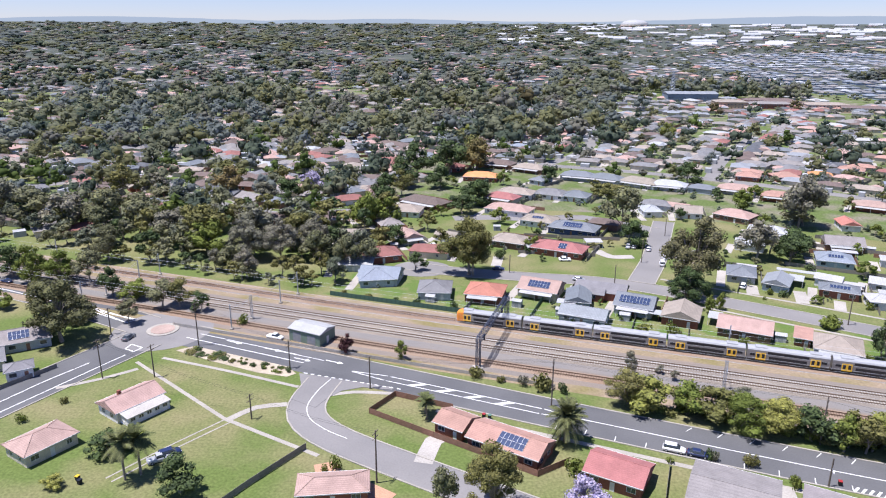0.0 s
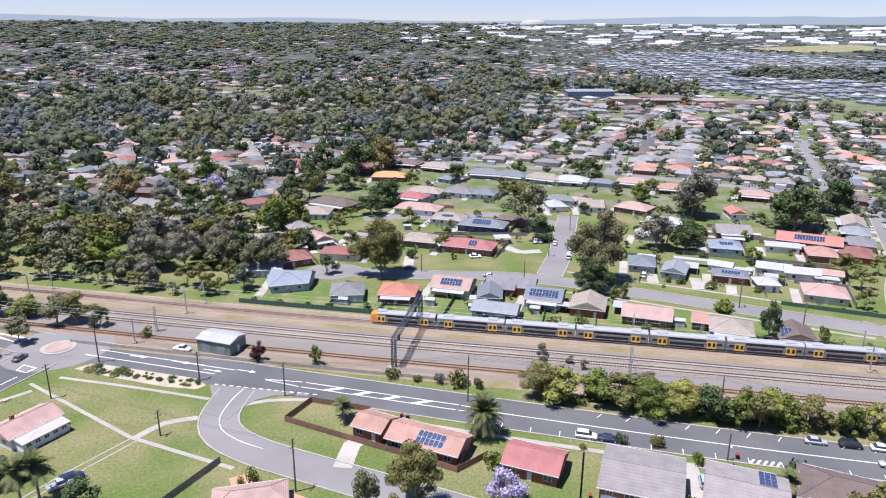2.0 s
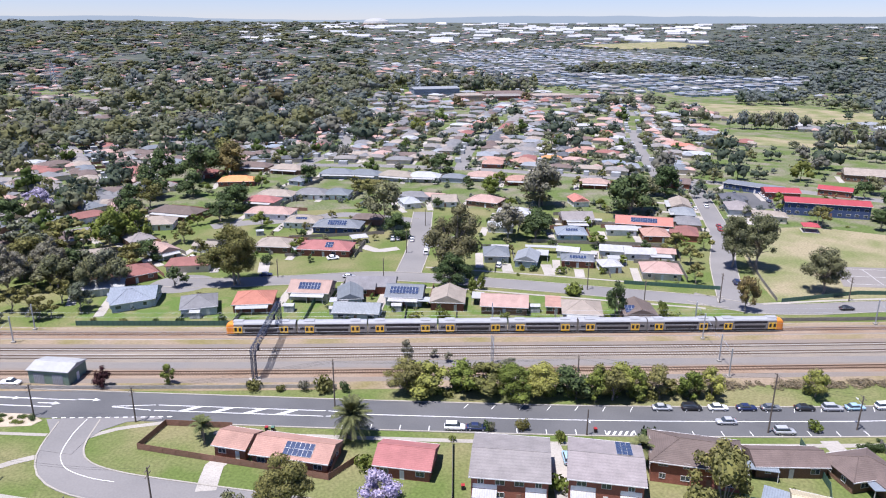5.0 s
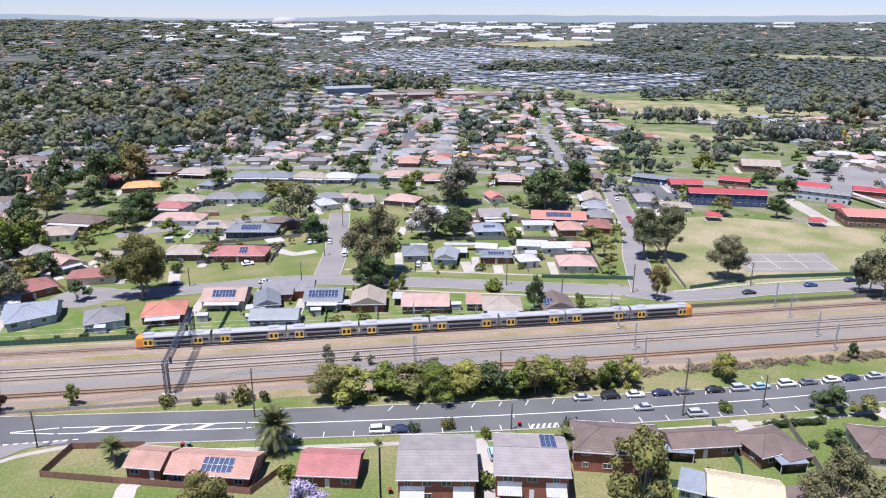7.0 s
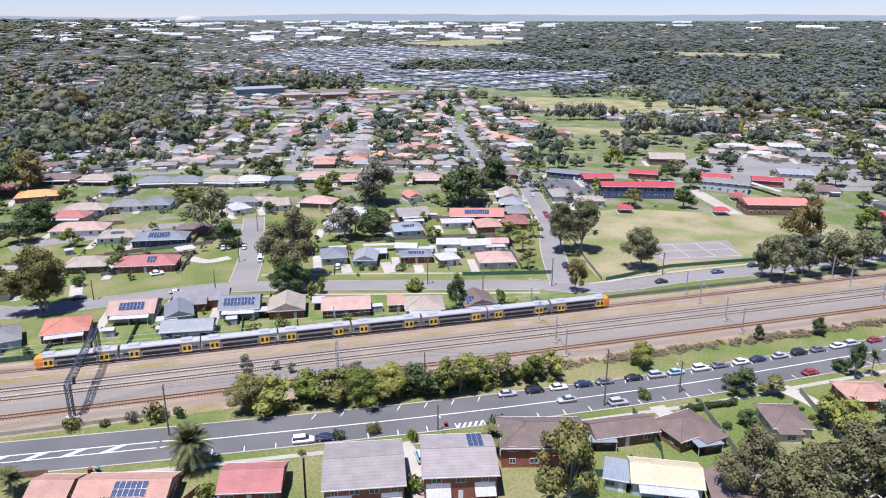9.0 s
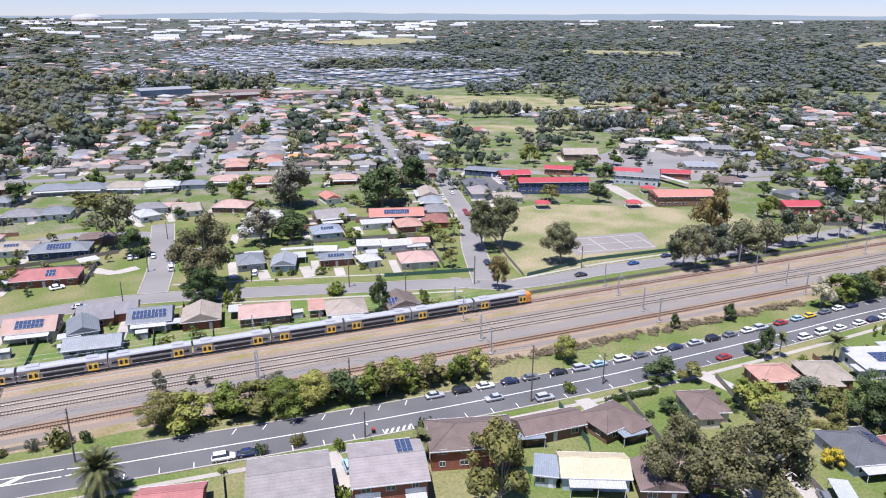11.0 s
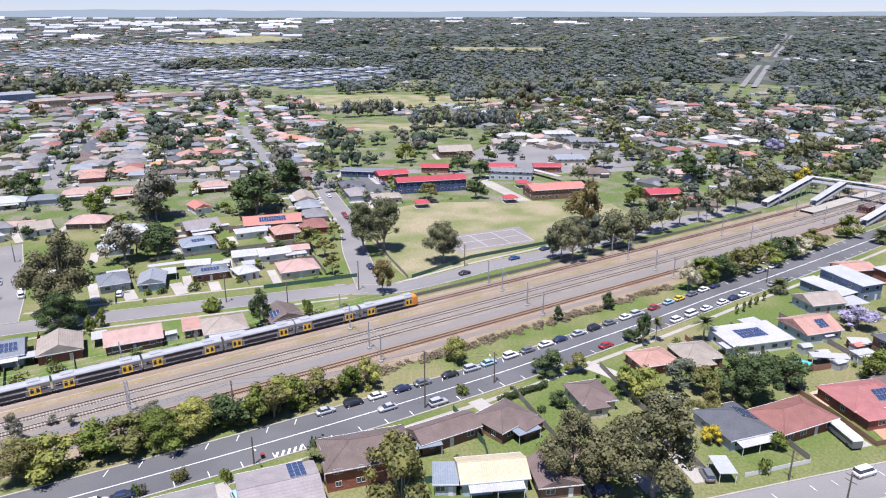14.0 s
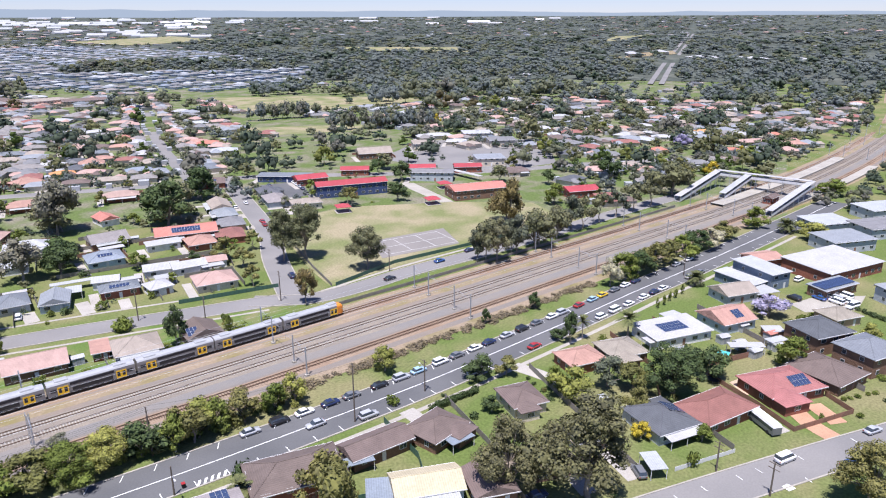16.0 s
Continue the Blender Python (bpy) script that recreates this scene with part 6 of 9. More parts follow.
car(129.2, 44.1, 40, "grey", "suv", "grey sport utility car parked off the main road")
car(-57.0, 126.5, 35, "navy", "suv", "navy sport utility car parked off the main road")
car(-58.4, 124.6, 35, "silver", "ute", "silver utility pickup parked off the main road")
car(212.0, 12.0, 40, "white", "suv", "white sport utility car parked off the main road")
car(265.9, 31.3, -20, "white", "suv", "white sport utility car parked off the main road")
car(252.2, 18.9, 60, "silver", "van", "silver van parked off the main road")
car(251.4, 15.6, 60, "white", "suv", "white sport utility car parked off the main road")
car(252.5, 22.9, 60, "navy", "sedan", "navy sedan car parked off the main road")
car(237.0, 46.0, 50, "red", "sedan", "red sedan car parked off the main road")
car(379.9, -4.0, -20, "white", "sedan", "white sedan car parked off the main road")


# ---- fences, poles, paths, gardens ----
FENCE_MESH = {}


def fence(points, h=1.5, material=None, label="brown timber paling fence", bay=3.0):
    material = material or FENCE
    ob = thing("fence", Matrix.Identity(4), label, "fence", "fences")
    key = (material.name, round(h, 2))
    if key not in FENCE_MESH:
        FENCE_MESH[key] = (Shell().box(-0.5, 0.5, -0.02, 0.02, 0.06, h).mesh("panel", material), Shell().box(-0.06, 0.06, -0.06, 0.06, 0, h + 0.06).mesh("post", material), Shell().box(-0.5, 0.5, 0.02, 0.06, h * 0.72, h * 0.8).mesh("rail", material))
    panel, post, rail = FENCE_MESH[key]
    for (x0, y0), (x1, y1) in zip(points, points[1:]):
        d = math.hypot(x1 - x0, y1 - y0)
        n = max(1, round(d / (bay if math.hypot(x0, y0) < 170 else bay * 1.7)))
        ang = math.degrees(math.atan2(y1 - y0, x1 - x0))
        for i in range(n):
            t = (i + 0.5) / n
            at = pose(x0 + (x1 - x0) * t, y0 + (y1 - y0) * t, 0, 0, 0, ang) @ Matrix.Diagonal((d / n * 0.99, 1, 1, 1))
            p = part("panel", panel, None, ob, at=at)
            part("post", post, None, ob, at=pose(x0 + (x1 - x0) * i / n, y0 + (y1 - y0) * i / n, 0, 0, 0, ang))
    return ob


def pole(x, y, h, turn=-22, arm=True, lamp=False):
    ob = thing("utility_pole", pose(x, y, 0, 0, 0, turn), "dark timber utility pole beside the street", "utility pole", "utility poles")
    part("post", Shell().tube((0, 0, -0.3), (0, 0, h), 0.19, 0.13, 8), POLE, ob)
    if arm:
        for z in (h - 0.5, h - 1.6):
            part("crossarm", Shell().box(-0.06, 0.06, -1.15, 1.15, z, z + 0.12), POLE, ob)
    if lamp:
        part("lamp_arm", Shell().tube((0, 0, h - 2.2), (0, 2.0, h - 1.8), 0.05, 0.04, 5), STEEL, ob)
        part("street_light", Shell().box(-0.15, 0.15, 1.8, 2.5, h - 1.9, h - 1.75), TRIM, ob)
    take(x, y, 0.5)
    return ob


def cable(a, b, sag=0.8, off=(0.0,)):
    ob = thing("power_line", Matrix.Identity(4), "thin black power line between poles", "power line", "power lines")
    a, b = Vector(a), Vector(b)
    d = (b - a).normalized()
    n = Vector((-d.y, d.x, 0))
    for o in off:
        s = Shell()
        pts = [a.lerp(b, i / 8) + n * o - Vector((0, 0, sag * 4 * (i / 8) * (1 - i / 8))) for i in range(9)]
        s.pipe(pts, 0.022)
        part("wire", s, RUBBER, ob)


SOUTH_POLES = [(-86.8, 160.2, 11.0), (-73.8, 160.9, 9.2), (-43.7, 140.9, 6.4), (-12.9, 117.4, 11.8)]
ROAD_POLES = [(-96.9, 187.3, 8.3), (-68.8, 179.8, 13.0), (-40.2, 166.1, 8.0), (-18.0, 155.3, 8.8)]
NORTH_SIDE = [(25.8, 147.0, 12.3), (81.4, 131.2, 11.5)]
OTHERS = [(114.0, 104.0, 14.6), (138.3, 31.3, 6.8), (135.7, 21.0, 7.5), (24.5, 242.8, 6.8), (59.4, 227.2, 8.2), (157.4, 170.4, 10.2), (131.8, 175.6, 9.1), (122.9, 195.4, 9.7), (198.9, 157.6, 8.3), (76.3, 254.9, 9.1), (255.4, 146.5, 8.6), (154.3, 0.6, 8.9), (96.3, 291.2, 7.6)]
for x, y, h in SOUTH_POLES + ROAD_POLES + NORTH_SIDE + OTHERS:
    pole(x, y, h)
pole(133.7, 98.3, 8.5, lamp=True)
pole(250.3, 66.4, 8.5, lamp=True)
pole(75.5, 116.5, 6.5, 158, arm=False, lamp=True)
for row in (ROAD_POLES, [ROAD_POLES[-1]] + NORTH_SIDE):
    for (x0, y0, h0), (x1, y1, h1) in zip(row, row[1:]):
        cable((x0, y0, h0 - 0.3), (x1, y1, h1 - 0.3), 0.7, (-1, -0.4, 0.4, 1))
cable((-86.8, 160.2, 10.8), (-43.7, 140.9, 6.2), 1.0, (-0.3, 0.3))
cable((-43.7, 140.9, 6.2), (-12.9, 117.4, 11.4), 1.0, (-0.3, 0.3))
cable((81.4, 131.2, 11.2), (114.0, 104.0, 14.0), 0.8, (-1, 1))
cable((114.0, 104.0, 14.0), (133.7, 98.3, 8.3), 0.8, (-1, 1))

# timber fences round the corner house and the yards by the road
fence([(-11.5, 151.5), (-17, 143.5), (-2, 133.5), (8, 127), (19, 119.5), (26, 124)], 1.5, FENCE, "red-brown timber paling fence round the corner yard")
fence([(-11.5, 151.5), (2.5, 145.3)], 1.5, FENCE, "red-brown timber paling fence along the footpath")
fence([(26, 134), (22, 126), (19, 119.5)], 1.5, FENCE, "red-brown timber side fence")
fence([(46.5, 123), (40, 106), (34, 92)], 1.6, GREYFENCE, "weathered grey timber side fence")
fence([(-29, 129), (-38, 116), (-48, 100)], 1.5, GREYFENCE, "weathered grey timber fence beside the vacant lot")
fence([(79, 110), (70, 90)], 1.6, GREYFENCE, "weathered grey timber side fence")
fence([(99, 104), (92, 86), (100, 80)], 1.7, GREENFENCE, "dark green metal sheet fence")
fence([(117, 98), (110, 84), (98, 72)], 1.7, GREENFENCE, "dark green metal sheet fence")
fence([(133, 92), (122, 74), (108, 58)], 1.6, GREYFENCE, "weathered grey timber fence between yards")
fence([(158, 82), (146, 66), (128, 42)], 1.6, GREYFENCE, "weathered grey timber fence between yards")
fence([(188, 71), (175, 55), (158, 48)], 1.6, FENCE, "red-brown timber fence between yards")
fence([(205, 64), (196, 50)], 1.6, FENCE, "red-brown timber fence between yards")
fence([(184.2, 42.6), (194.7, 35.2)], 1.7, FENCE, "dark red timber fence between yards")
fence([(154, 39), (147.5, 29.7)], 1.5, GREYFENCE, "dark weathered side fence")
fence([(178, 42), (169.5, 29.1), (162, 20.1), (177.3, 9.7), (183, 16)], 1.3, FENCE, "brown timber fence round a front yard")
fence([(133.8, 38.2), (146.9, 29.4)], 1.0, TRIM, "low white picket front fence", 1.8)
fence([(222, 55), (206, 33), (190, 8)], 1.6, GREYFENCE, "weathered grey timber fence between yards")
# fences along the railway and between the northern lots
edge = [rail_at(x, 6.6) for x in range(-40, 152, 12)]
fence([(p.x, p.y) for p in edge], 1.6, GREENFENCE, "dark green metal fence along the railway", 3.0)
edge = [rail_at(x, 6.6) for x in range(152, 345, 12)]
fence([(p.x, p.y) for p in edge], 1.2, GREYFENCE, "grey wire and timber fence along the railway", 3.0)
edge = [rail_at(x, -32.0) for x in range(-70, 44, 12)]
fence([(p.x, p.y) for p in edge], 1.0, mat("pale_fence", (0.40, 0.375, 0.33), 0.9, 0.2, 3.0, 0.5, 0.2), "low pale fence below the railway", 3.0)
for x in (-12, 4, 24, 36, 53, 68, 81, 97, 117):
    a, b = rail_at(x, 6.8), rail_at(x + 1, 27)
    fence([(a.x, a.y), (b.x, b.y)], 1.5, GREYFENCE if x % 3 else GREENFENCE, "timber side fence between railway lots" if x % 3 else "green metal side fence between railway lots")
fence([(177, 164), (207, 161), (240, 148.5), (262, 141)], 1.4, GREENFENCE, "dark green metal fence along the school field", 2.4)
fence([(176, 165), (187, 184), (205, 212)], 1.3, GREYFENCE, "weathered fence beside the school street", 2.4)
fence([(138, 196), (166, 180)], 1.4, GREENFENCE, "green metal front fence")
for a, b in (((100, 222), (112, 246)), ((124, 212), (138, 240)), ((137, 203), (150, 232)), ((150, 195), (166, 222)), ((130, 252), (180, 228)), ((145, 280), (205, 250)), ((60, 262), (30, 266)), ((35, 290), (75, 284)), ((10, 300), (26, 270)), ((-8, 300), (-30, 262))):
    fence([a, b], 1.5, GREYFENCE, "weathered timber fence between yards")


def path(name, pts, w, material, label, z=0.05):
    return ribbon(name, arc(pts, 3.0), w / 2, -w / 2, z, material, label, "path")


# park paths and the flower bed by the roundabout
path("footpath", [(-82, 169.5), (-50, 141)], 1.0, CONCRETE, "pale concrete footpath across the lawn")
path("footpath", [(-50, 141), (-26, 126.5)], 1.1, CONCRETE, "pale concrete footpath across the lawn", 0.053)
path("footpath", [(-96, 155), (-87, 160), (-80, 165.5)], 1.4, CONCRETE, "pale concrete footpath beside the road", 0.056)
path("footpath", [(-76, 172), (-55, 164), (-36, 156)], 1.1, CONCRETE, "pale concrete footpath along the park", 0.054)
path("footpath", [(-49, 140.5), (-44, 146), (-37, 147.5)], 1.9, CONCRETE, "pale concrete footpath to the street", 0.058)
path("footpath", [(-29, 151.5), (-22, 153.5), (-12, 152.8)], 1.4, CONCRETE, "pale concrete footpath to the corner", 0.05)
for e in (-0.8, 0.8):
    path("dirt_track", [(-49 + e, 140 - e * 0.7), (-58 + e, 129 - e * 0.7), (-66 + e, 118 - e * 0.7)], 0.4, CONCRETE, "pale worn wheel track across the lot", 0.046)
slab("flower_bed", [(-74, 176.5), (-70, 179.3), (-55, 173), (-41, 167), (-38, 163), (-40, 161.3), (-48, 163.5), (-62, 170)], 0.0, 0.09, GRAVEL, "pale gravel flower bed with low shrubs", "flower bed")
bed = random.Random(4)
for i in range(46):
    t = bed.random()
    bush(-71 + 31 * t + bed.uniform(-1, 1), 176.8 - 13 * t + bed.uniform(-1.6, 1.6), bed.uniform(1.0, 2.6) * (1.4 if t < 0.4 else 0.85), bed.uniform(0.5, 1.1), bed.choice(("dark", "olive", "green", "dark")))
# driveways
for pts, w, m in (([(-4, 124), (-2, 132), (0, 134)], 4.0, DRIVE), ([(-24, 124), (-22, 118)], 5.0, PAVER), ([(-10, 112), (-16, 116)], 4.5, PAVER), ([(66, 116.5), (63.5, 106), (60, 96)], 5.0, DRIVE), ([(92, 108), (90, 103)], 4.5, DRIVE), ([(97, 106), (99, 100), (101, 96)], 3.5, DRIVE), ([(124, 97), (122, 91)], 4.0, DRIVE), ([(157, 86), (156, 76), (152, 68)], 4.5, DRIVE), ([(127, 44), (133, 52)], 3.5, DRIVE), ([(118, 50), (124, 58)], 3.5, DRIVE), ([(171, 12), (177, 18)], 4.5, PAVER), ([(160, 22), (164, 28)], 4.5, DRIVE), ([(75, 262), (66, 262), (62, 270)], 4.5, DRIVE), ([(105, 221), (108, 230)], 4.0, DRIVE), ([(118, 213), (122, 224)], 4.0, DRIVE), ([(127, 207), (131, 215)], 3.5, DRIVE), ([(20, 250), (22, 262)], 4.0, DRIVE), ([(0, 258), (-4, 272)], 3.5, DRIVE), ([(85, 262), (92, 262), (96, 252), (88, 246)], 6.0, ASPHALT_OLD)):
    path("driveway", pts, w, m, "pink paved driveway" if m is PAVER else "pale concrete driveway", 0.06)
path("footpath", [(40, 224), (75, 214), (105, 196), (150, 168)], 1.2, CONCRETE, "narrow concrete footpath", 0.05)
path("footpath", [(78, 236), (118, 212), (158, 186)], 1.2, CONCRETE, "narrow concrete footpath", 0.05)
path("footpath", [(170, 165), (205, 157), (240, 146)], 1.5, CONCRETE, "pale concrete footpath along the field", 0.05)

# small yard things
yard = random.Random(9)


def garden_shed(x, y, turn, roof="pale"):
    ob = thing("garden_shed", pose(x, y, 0, 0, 0, turn), "small metal garden shed in a back yard", "shed", "garden sheds")
    part("wall", Shell().box(-1.5, 1.5, -1.2, 1.2, 0, 2.0), SHEET["pale"], ob)
    part("roof", roof_shell(3.0, 2.4, 2.0, 0.5, "gable", over=0.15, thick=0.08), SHEET[roof], ob)
    part("door", Shell().box(-0.6, 0.6, -1.24, -1.2, 0, 1.8), SHEET["steel"], ob)


for x, y, t, r in ((37, 203, -20, "white"), (24, 210, -20, "pale"), (56, 199, -20, "white"), (-4, 214, -15, "white"), (97, 184, -20, "pale"), (140, 222, -25, "white"), (172, 268, -25, "pale"), (190, 243, -25, "white"), (24, 300, 0, "pale"), (-20, 272, 5, "white"), (10, 283, 10, "pale"), (196, 34, -30, "pale"), (212, 40, -30, "white"), (-96, 122, 40, "pale"), (150, 60, -30, "pale"), (105, 66, -40, "white"), (183, 45, -30, "green")):
    garden_shed(x, y, t, r)
for x, y, t, r in ((200.7, 43.0, -36, "white"), (199.3, 38.4, -36, "white"), (197.1, 33.9, -36, "pale"), (210.1, 32.2, -30, "salmon"), (186.5, 50.5, -36, "pale"), (203.5, 30.0, -30, "white")):
    garden_shed(x, y, t, r)
for x, y, c in ((9.5, 141.8, "red"), (10.8, 141.3, "green"), (-72, 118, "yellow"), (-71, 116.8, "black"), (43, 108, "red"), (78, 117, "red"), (150, 93, "black")):
    ob = thing("wheelie_bin", pose(x, y, 0.04, 0, 0, -20), "dark wheelie bin with a coloured lid", "bin", "wheelie bins")
    part("body", Shell().box(-0.3, 0.3, -0.35, 0.35, 0.05, 0.95, taper=-0.05), RUBBER, ob)
    part("lid", Shell().box(-0.36, 0.36, -0.42, 0.42, 0.96, 1.03), CARPAINT.get(c) or SHEET["green"], ob)
# caravan bus, white trailer
bus = thing("minibus", pose(160.6, 26.0, 0.05, 0, 0, 226.5), "white and black coach parked on a front lawn", "bus")
part("body", Shell().box(-4.2, 4.2, -1.15, 1.15, 0.5, 2.2, taper=0.02), CARPAINT["grey"], bus)
part("roof", Shell().box(-4.2, 4.2, -1.15, 1.15, 2.2, 2.75, taper=0.16), CARPAINT["white"], bus)
for sg in (-1, 1):
    part("window_band", Shell().box(-3.9, 3.9, min(sg * 1.1, sg * 1.17), max(sg * 1.1, sg * 1.17), 1.4, 2.15), GLASS, bus)
for px in (-2.9, 2.6):
    for py in (-1.1, 1.1):
        part("wheel", Shell().tube((px, py - 0.14, 0.45), (px, py + 0.14, 0.45), 0.45, 0.45, 12), RUBBER, bus)
tramp = thing("trampoline", pose(176, 40, 0.0), "round black backyard trampoline", "trampoline")
part("mat", Shell().tube((0, 0, 0.8), (0, 0, 0.84), 1.7, 1.7, 16), RUBBER, tramp)
for k in range(6):
    a = k * math.pi / 3
    part("leg", Shell().tube((1.6 * math.cos(a), 1.6 * math.sin(a), 0), (1.6 * math.cos(a), 1.6 * math.sin(a), 0.8), 0.04, 0.04, 5), STEEL, tramp)


# carports, awnings and sheds in the yards
def carport(x, y, w, d, turn, h=2.5, roof="white"):
    ob = thing("carport", pose(x, y, 0, 0, 0, turn), "open carport with a flat metal roof", "carport", "carports")
    part("roof", Shell().box(-w / 2, w / 2, -d / 2, d / 2, h, h + 0.12), SHEET[roof], ob)
    for px in (-1, 1):
        for py in (-1, 1):
            part("post", Shell().box(px * (w / 2 - 0.2) - 0.06, px * (w / 2 - 0.2) + 0.06, py * (d / 2 - 0.2) - 0.06, py * (d / 2 - 0.2) + 0.06, 0, h), TRIM, ob)


for x, y, w, d, t, r in ((131.5, 42, 3.6, 6, -50, "pale"), (207, 58.8, 6, 5, -30, "white"), (197.0, 36.4, 9.5, 3.2, -58, "white"), (188, 58, 7, 4, -36, "white"), (118, 79, 6, 3.5, -20, "blue"), (100, 92, 7, 3, -33, "blue"), (39.5, 208, 6, 4, -15, "pale"), (57, 203, 5, 5, -25, "white"), (66, 199, 7, 4, -25, "pale"), (83, 197, 4, 6, -25, "white"), (124, 231, 5, 7, -30, "pale"), (140, 225, 8, 3.5, -27, "white"), (148, 216, 7, 5, -27, "white"), (165, 212, 8, 4, -27, "white"), (128, 238, 14, 3, -27, "pale"), (158, 262, 9, 4, -20, "white"), (178, 250, 8, 4, -25, "pale"), (62, 276, 7, 6, 0, "white"), (36, 268, 5, 5, 0, "pale"), (-36, 262, 7, 4, 10, "white"), (112, 244, 7, 4, -25, "white"), (100, 250, 8, 5, -25, "pale"), (96, 262, 6, 4, -20, "white"), (205, 30, 6, 3, -36, "pale"), (243, 40, 9, 7, -38, "white")):
    carport(x, y, w, d, t, 2.45, r)
cabin = thing("cabin", pose(212.0, 32.0, 0, 0, 0, -58), "small timber cabin with a white roof", "cabin")
part("wall", Shell().box(-2.6, 2.6, -1.6, 1.6, 0, 2.3), FENCE, cabin)
part("roof", roof_shell(5.2, 3.2, 2.3, 0.3, "flat", 0.25, 0.1), SHEET["white"], cabin)
part("door", Shell().box(-0.5, 0.5, -1.66, -1.6, 0, 2.0), TRIM, cabin)
gazebo = thing("gazebo", pose(189.6, 40.7, 0), "small turquoise garden tent", "tent")
part("canopy", roof_shell(2.6, 2.6, 1.9, 0.7, "hip", 0.2, 0.05), mat("tent_turquoise", (0.08, 0.42, 0.42), 0.8, 0.1), gazebo)
for px in (-1.2, 1.2):
    for py in (-1.2, 1.2):
        part("post", Shell().box(px - 0.03, px + 0.03, py - 0.03, py + 0.03, 0, 1.9), STEEL, gazebo)
house(-119, 180, 15, 10, 30, "mauve", "greyboard", "gable", panels=(5, 2, "front", 0))
house(-122, 165, 13, 9, 32, "grey", "cream", "gable")
house(-108.5, 161.5, 6, 5, 32, "grey", "white", "hip")
fence([(-101.5, 166), (-112, 150), (-122, 132)], 1.2, GREYFENCE, "low dark fence along the road")
hedge = random.Random(12)
for k in range(34):
    x = 43 + 2.1 * k
    px, py = on_main(x, hedge.uniform(3.4, 7.5))
    bush(px, py, hedge.uniform(2.6, 4.4), hedge.uniform(1.8, 3.4), hedge.choice(("green", "green", "olive", "dark", "lime")))
for k in range(24):
    px, py = on_main(133 + k * 0.55, hedge.uniform(-18.2, -17.4))
    bush(px, py, 2.0, 1.8, "dark")
for k, (x, y) in enumerate(((216, 65.7), (219.4, 64.6), (223.7, 64), (227.6, 63.2), (232.3, 62.3))):
    tree(x, y, 3.6, 1.5, "green", "near")
house(108.5, 66.5, 8, 9, -42, "brown", "brownbrick", "gable")
house(120.5, 60.5, 9, 7, -38, "brown", "brownbrick", "hip")
house(134, 57, 8, 7, -38, "dark", "cream", "hip")
for k in range(20):
    p = rail_at(-38 + 9.4 * k + hedge.uniform(-2, 2), hedge.uniform(8, 11))
    bush(p.x, p.y, hedge.uniform(1.8, 3.6), hedge.uniform(1.2, 2.6), hedge.choice(("green", "dark", "olive")))


# ---- yards, workshops and kerbside details south of the main road ----
block("warehouse", 258.6, 20.8, 16.0, 6.4, -30, 3.2, "brownbrick", "steel", 0.4, "flat", "low brick workshop with a solar roof", "workshop")
shop_roof = thing("solar_array", pose(258.6, 20.8, 3.74, 0, 0, -30), "wide solar array on a workshop roof", "solar panels")
for i in range(10):
    for j in range(2):
        part("solar_panel", Shell().box(-0.72, 0.72, -1.2, 1.2, 0.0, 0.05), SOLAR, shop_roof, at=pose(-7.0 + i * 1.55, -1.4 + j * 2.6, 0, 3.5, 0, 0))
house(250.8, 48.0, 6.5, 15.0, -25, "pale", "slateboard", "flat", eave=3.0)
house(233.6, 17.4, 9.5, 8.0, -38, "tan", "tanbrick", "hip")
slab("car_yard", [(241.2, 30.9), (236.5, 26.1), (247, 12.5), (262, 11), (252.5, 24.8)], 0.0, 0.05, CONCRETE, "pale concrete yard behind the workshops", "yard")
slab("forecourt", [(213.5, 16.6), (206.5, 12.8), (212.4, 8.1), (220.3, 12.0)], 0.0, 0.05, mat("sand_paving", (0.47, 0.38, 0.27), 0.9, 0.15, 3.0, 0.2, 0.2, coords="World"), "sandy paved forecourt of the townhouses", "forecourt")
for x, y, turn, c, k in ((249.6, 18.6, 60, "white", "van"), (256.5, 16.6, 60, "white", "van"), (248.0, 14.0, 150, "white", "van"), (250.5, 23.6, 60, "blue", "sedan"), (246.2, 30.4, 60, "black", "suv"), (208.5, 10.0, 55, "silver", "ute")):
    car(x, y, turn, c, k, "%s %s parked in a paved yard" % (CAR_WORDS[c], {"van": "van", "sedan": "sedan car", "suv": "sport utility car", "ute": "utility pickup"}[k]), z=0.055)
yards = random.Random(77)
for (x0, y0), (x1, y1), n, size, key in (((247, 12.5), (241.4, 4.6), 7, 2.4, "dark"), ((224, 30), (240, 20), 8, 2.2, "green"), ((212, 26), (205, 26), 5, 3.6, "green"), ((203.8, 7.6), (199, 4.5), 4, 2.4, "green"), ((186, 46), (193, 40), 4, 1.8, "olive"), ((152, 79), (146, 70), 5, 1.6, "dark"), ((128, 90), (134, 93), 4, 1.8, "dark"), ((171, 52), (160, 44), 5, 2.2, "olive"), ((183, 12), (190, 6), 5, 1.5, "green"), ((153, 58), (157, 52), 5, 2.4, "olive"), ((129, 66), (124, 58), 5, 2.4, "olive"), ((118, 72), (126, 66), 4, 2.0, "green")):
    for i in range(n):
        u = (i + yards.uniform(-0.3, 0.3)) / max(1, n - 1)
        bush(x0 + (x1 - x0) * u, y0 + (y1 - y0) * u, size * yards.uniform(0.75, 1.3), size * yards.uniform(0.45, 0.8), key)
tree(209.0, 25.0, 5.5, 6.5, "green", "near")
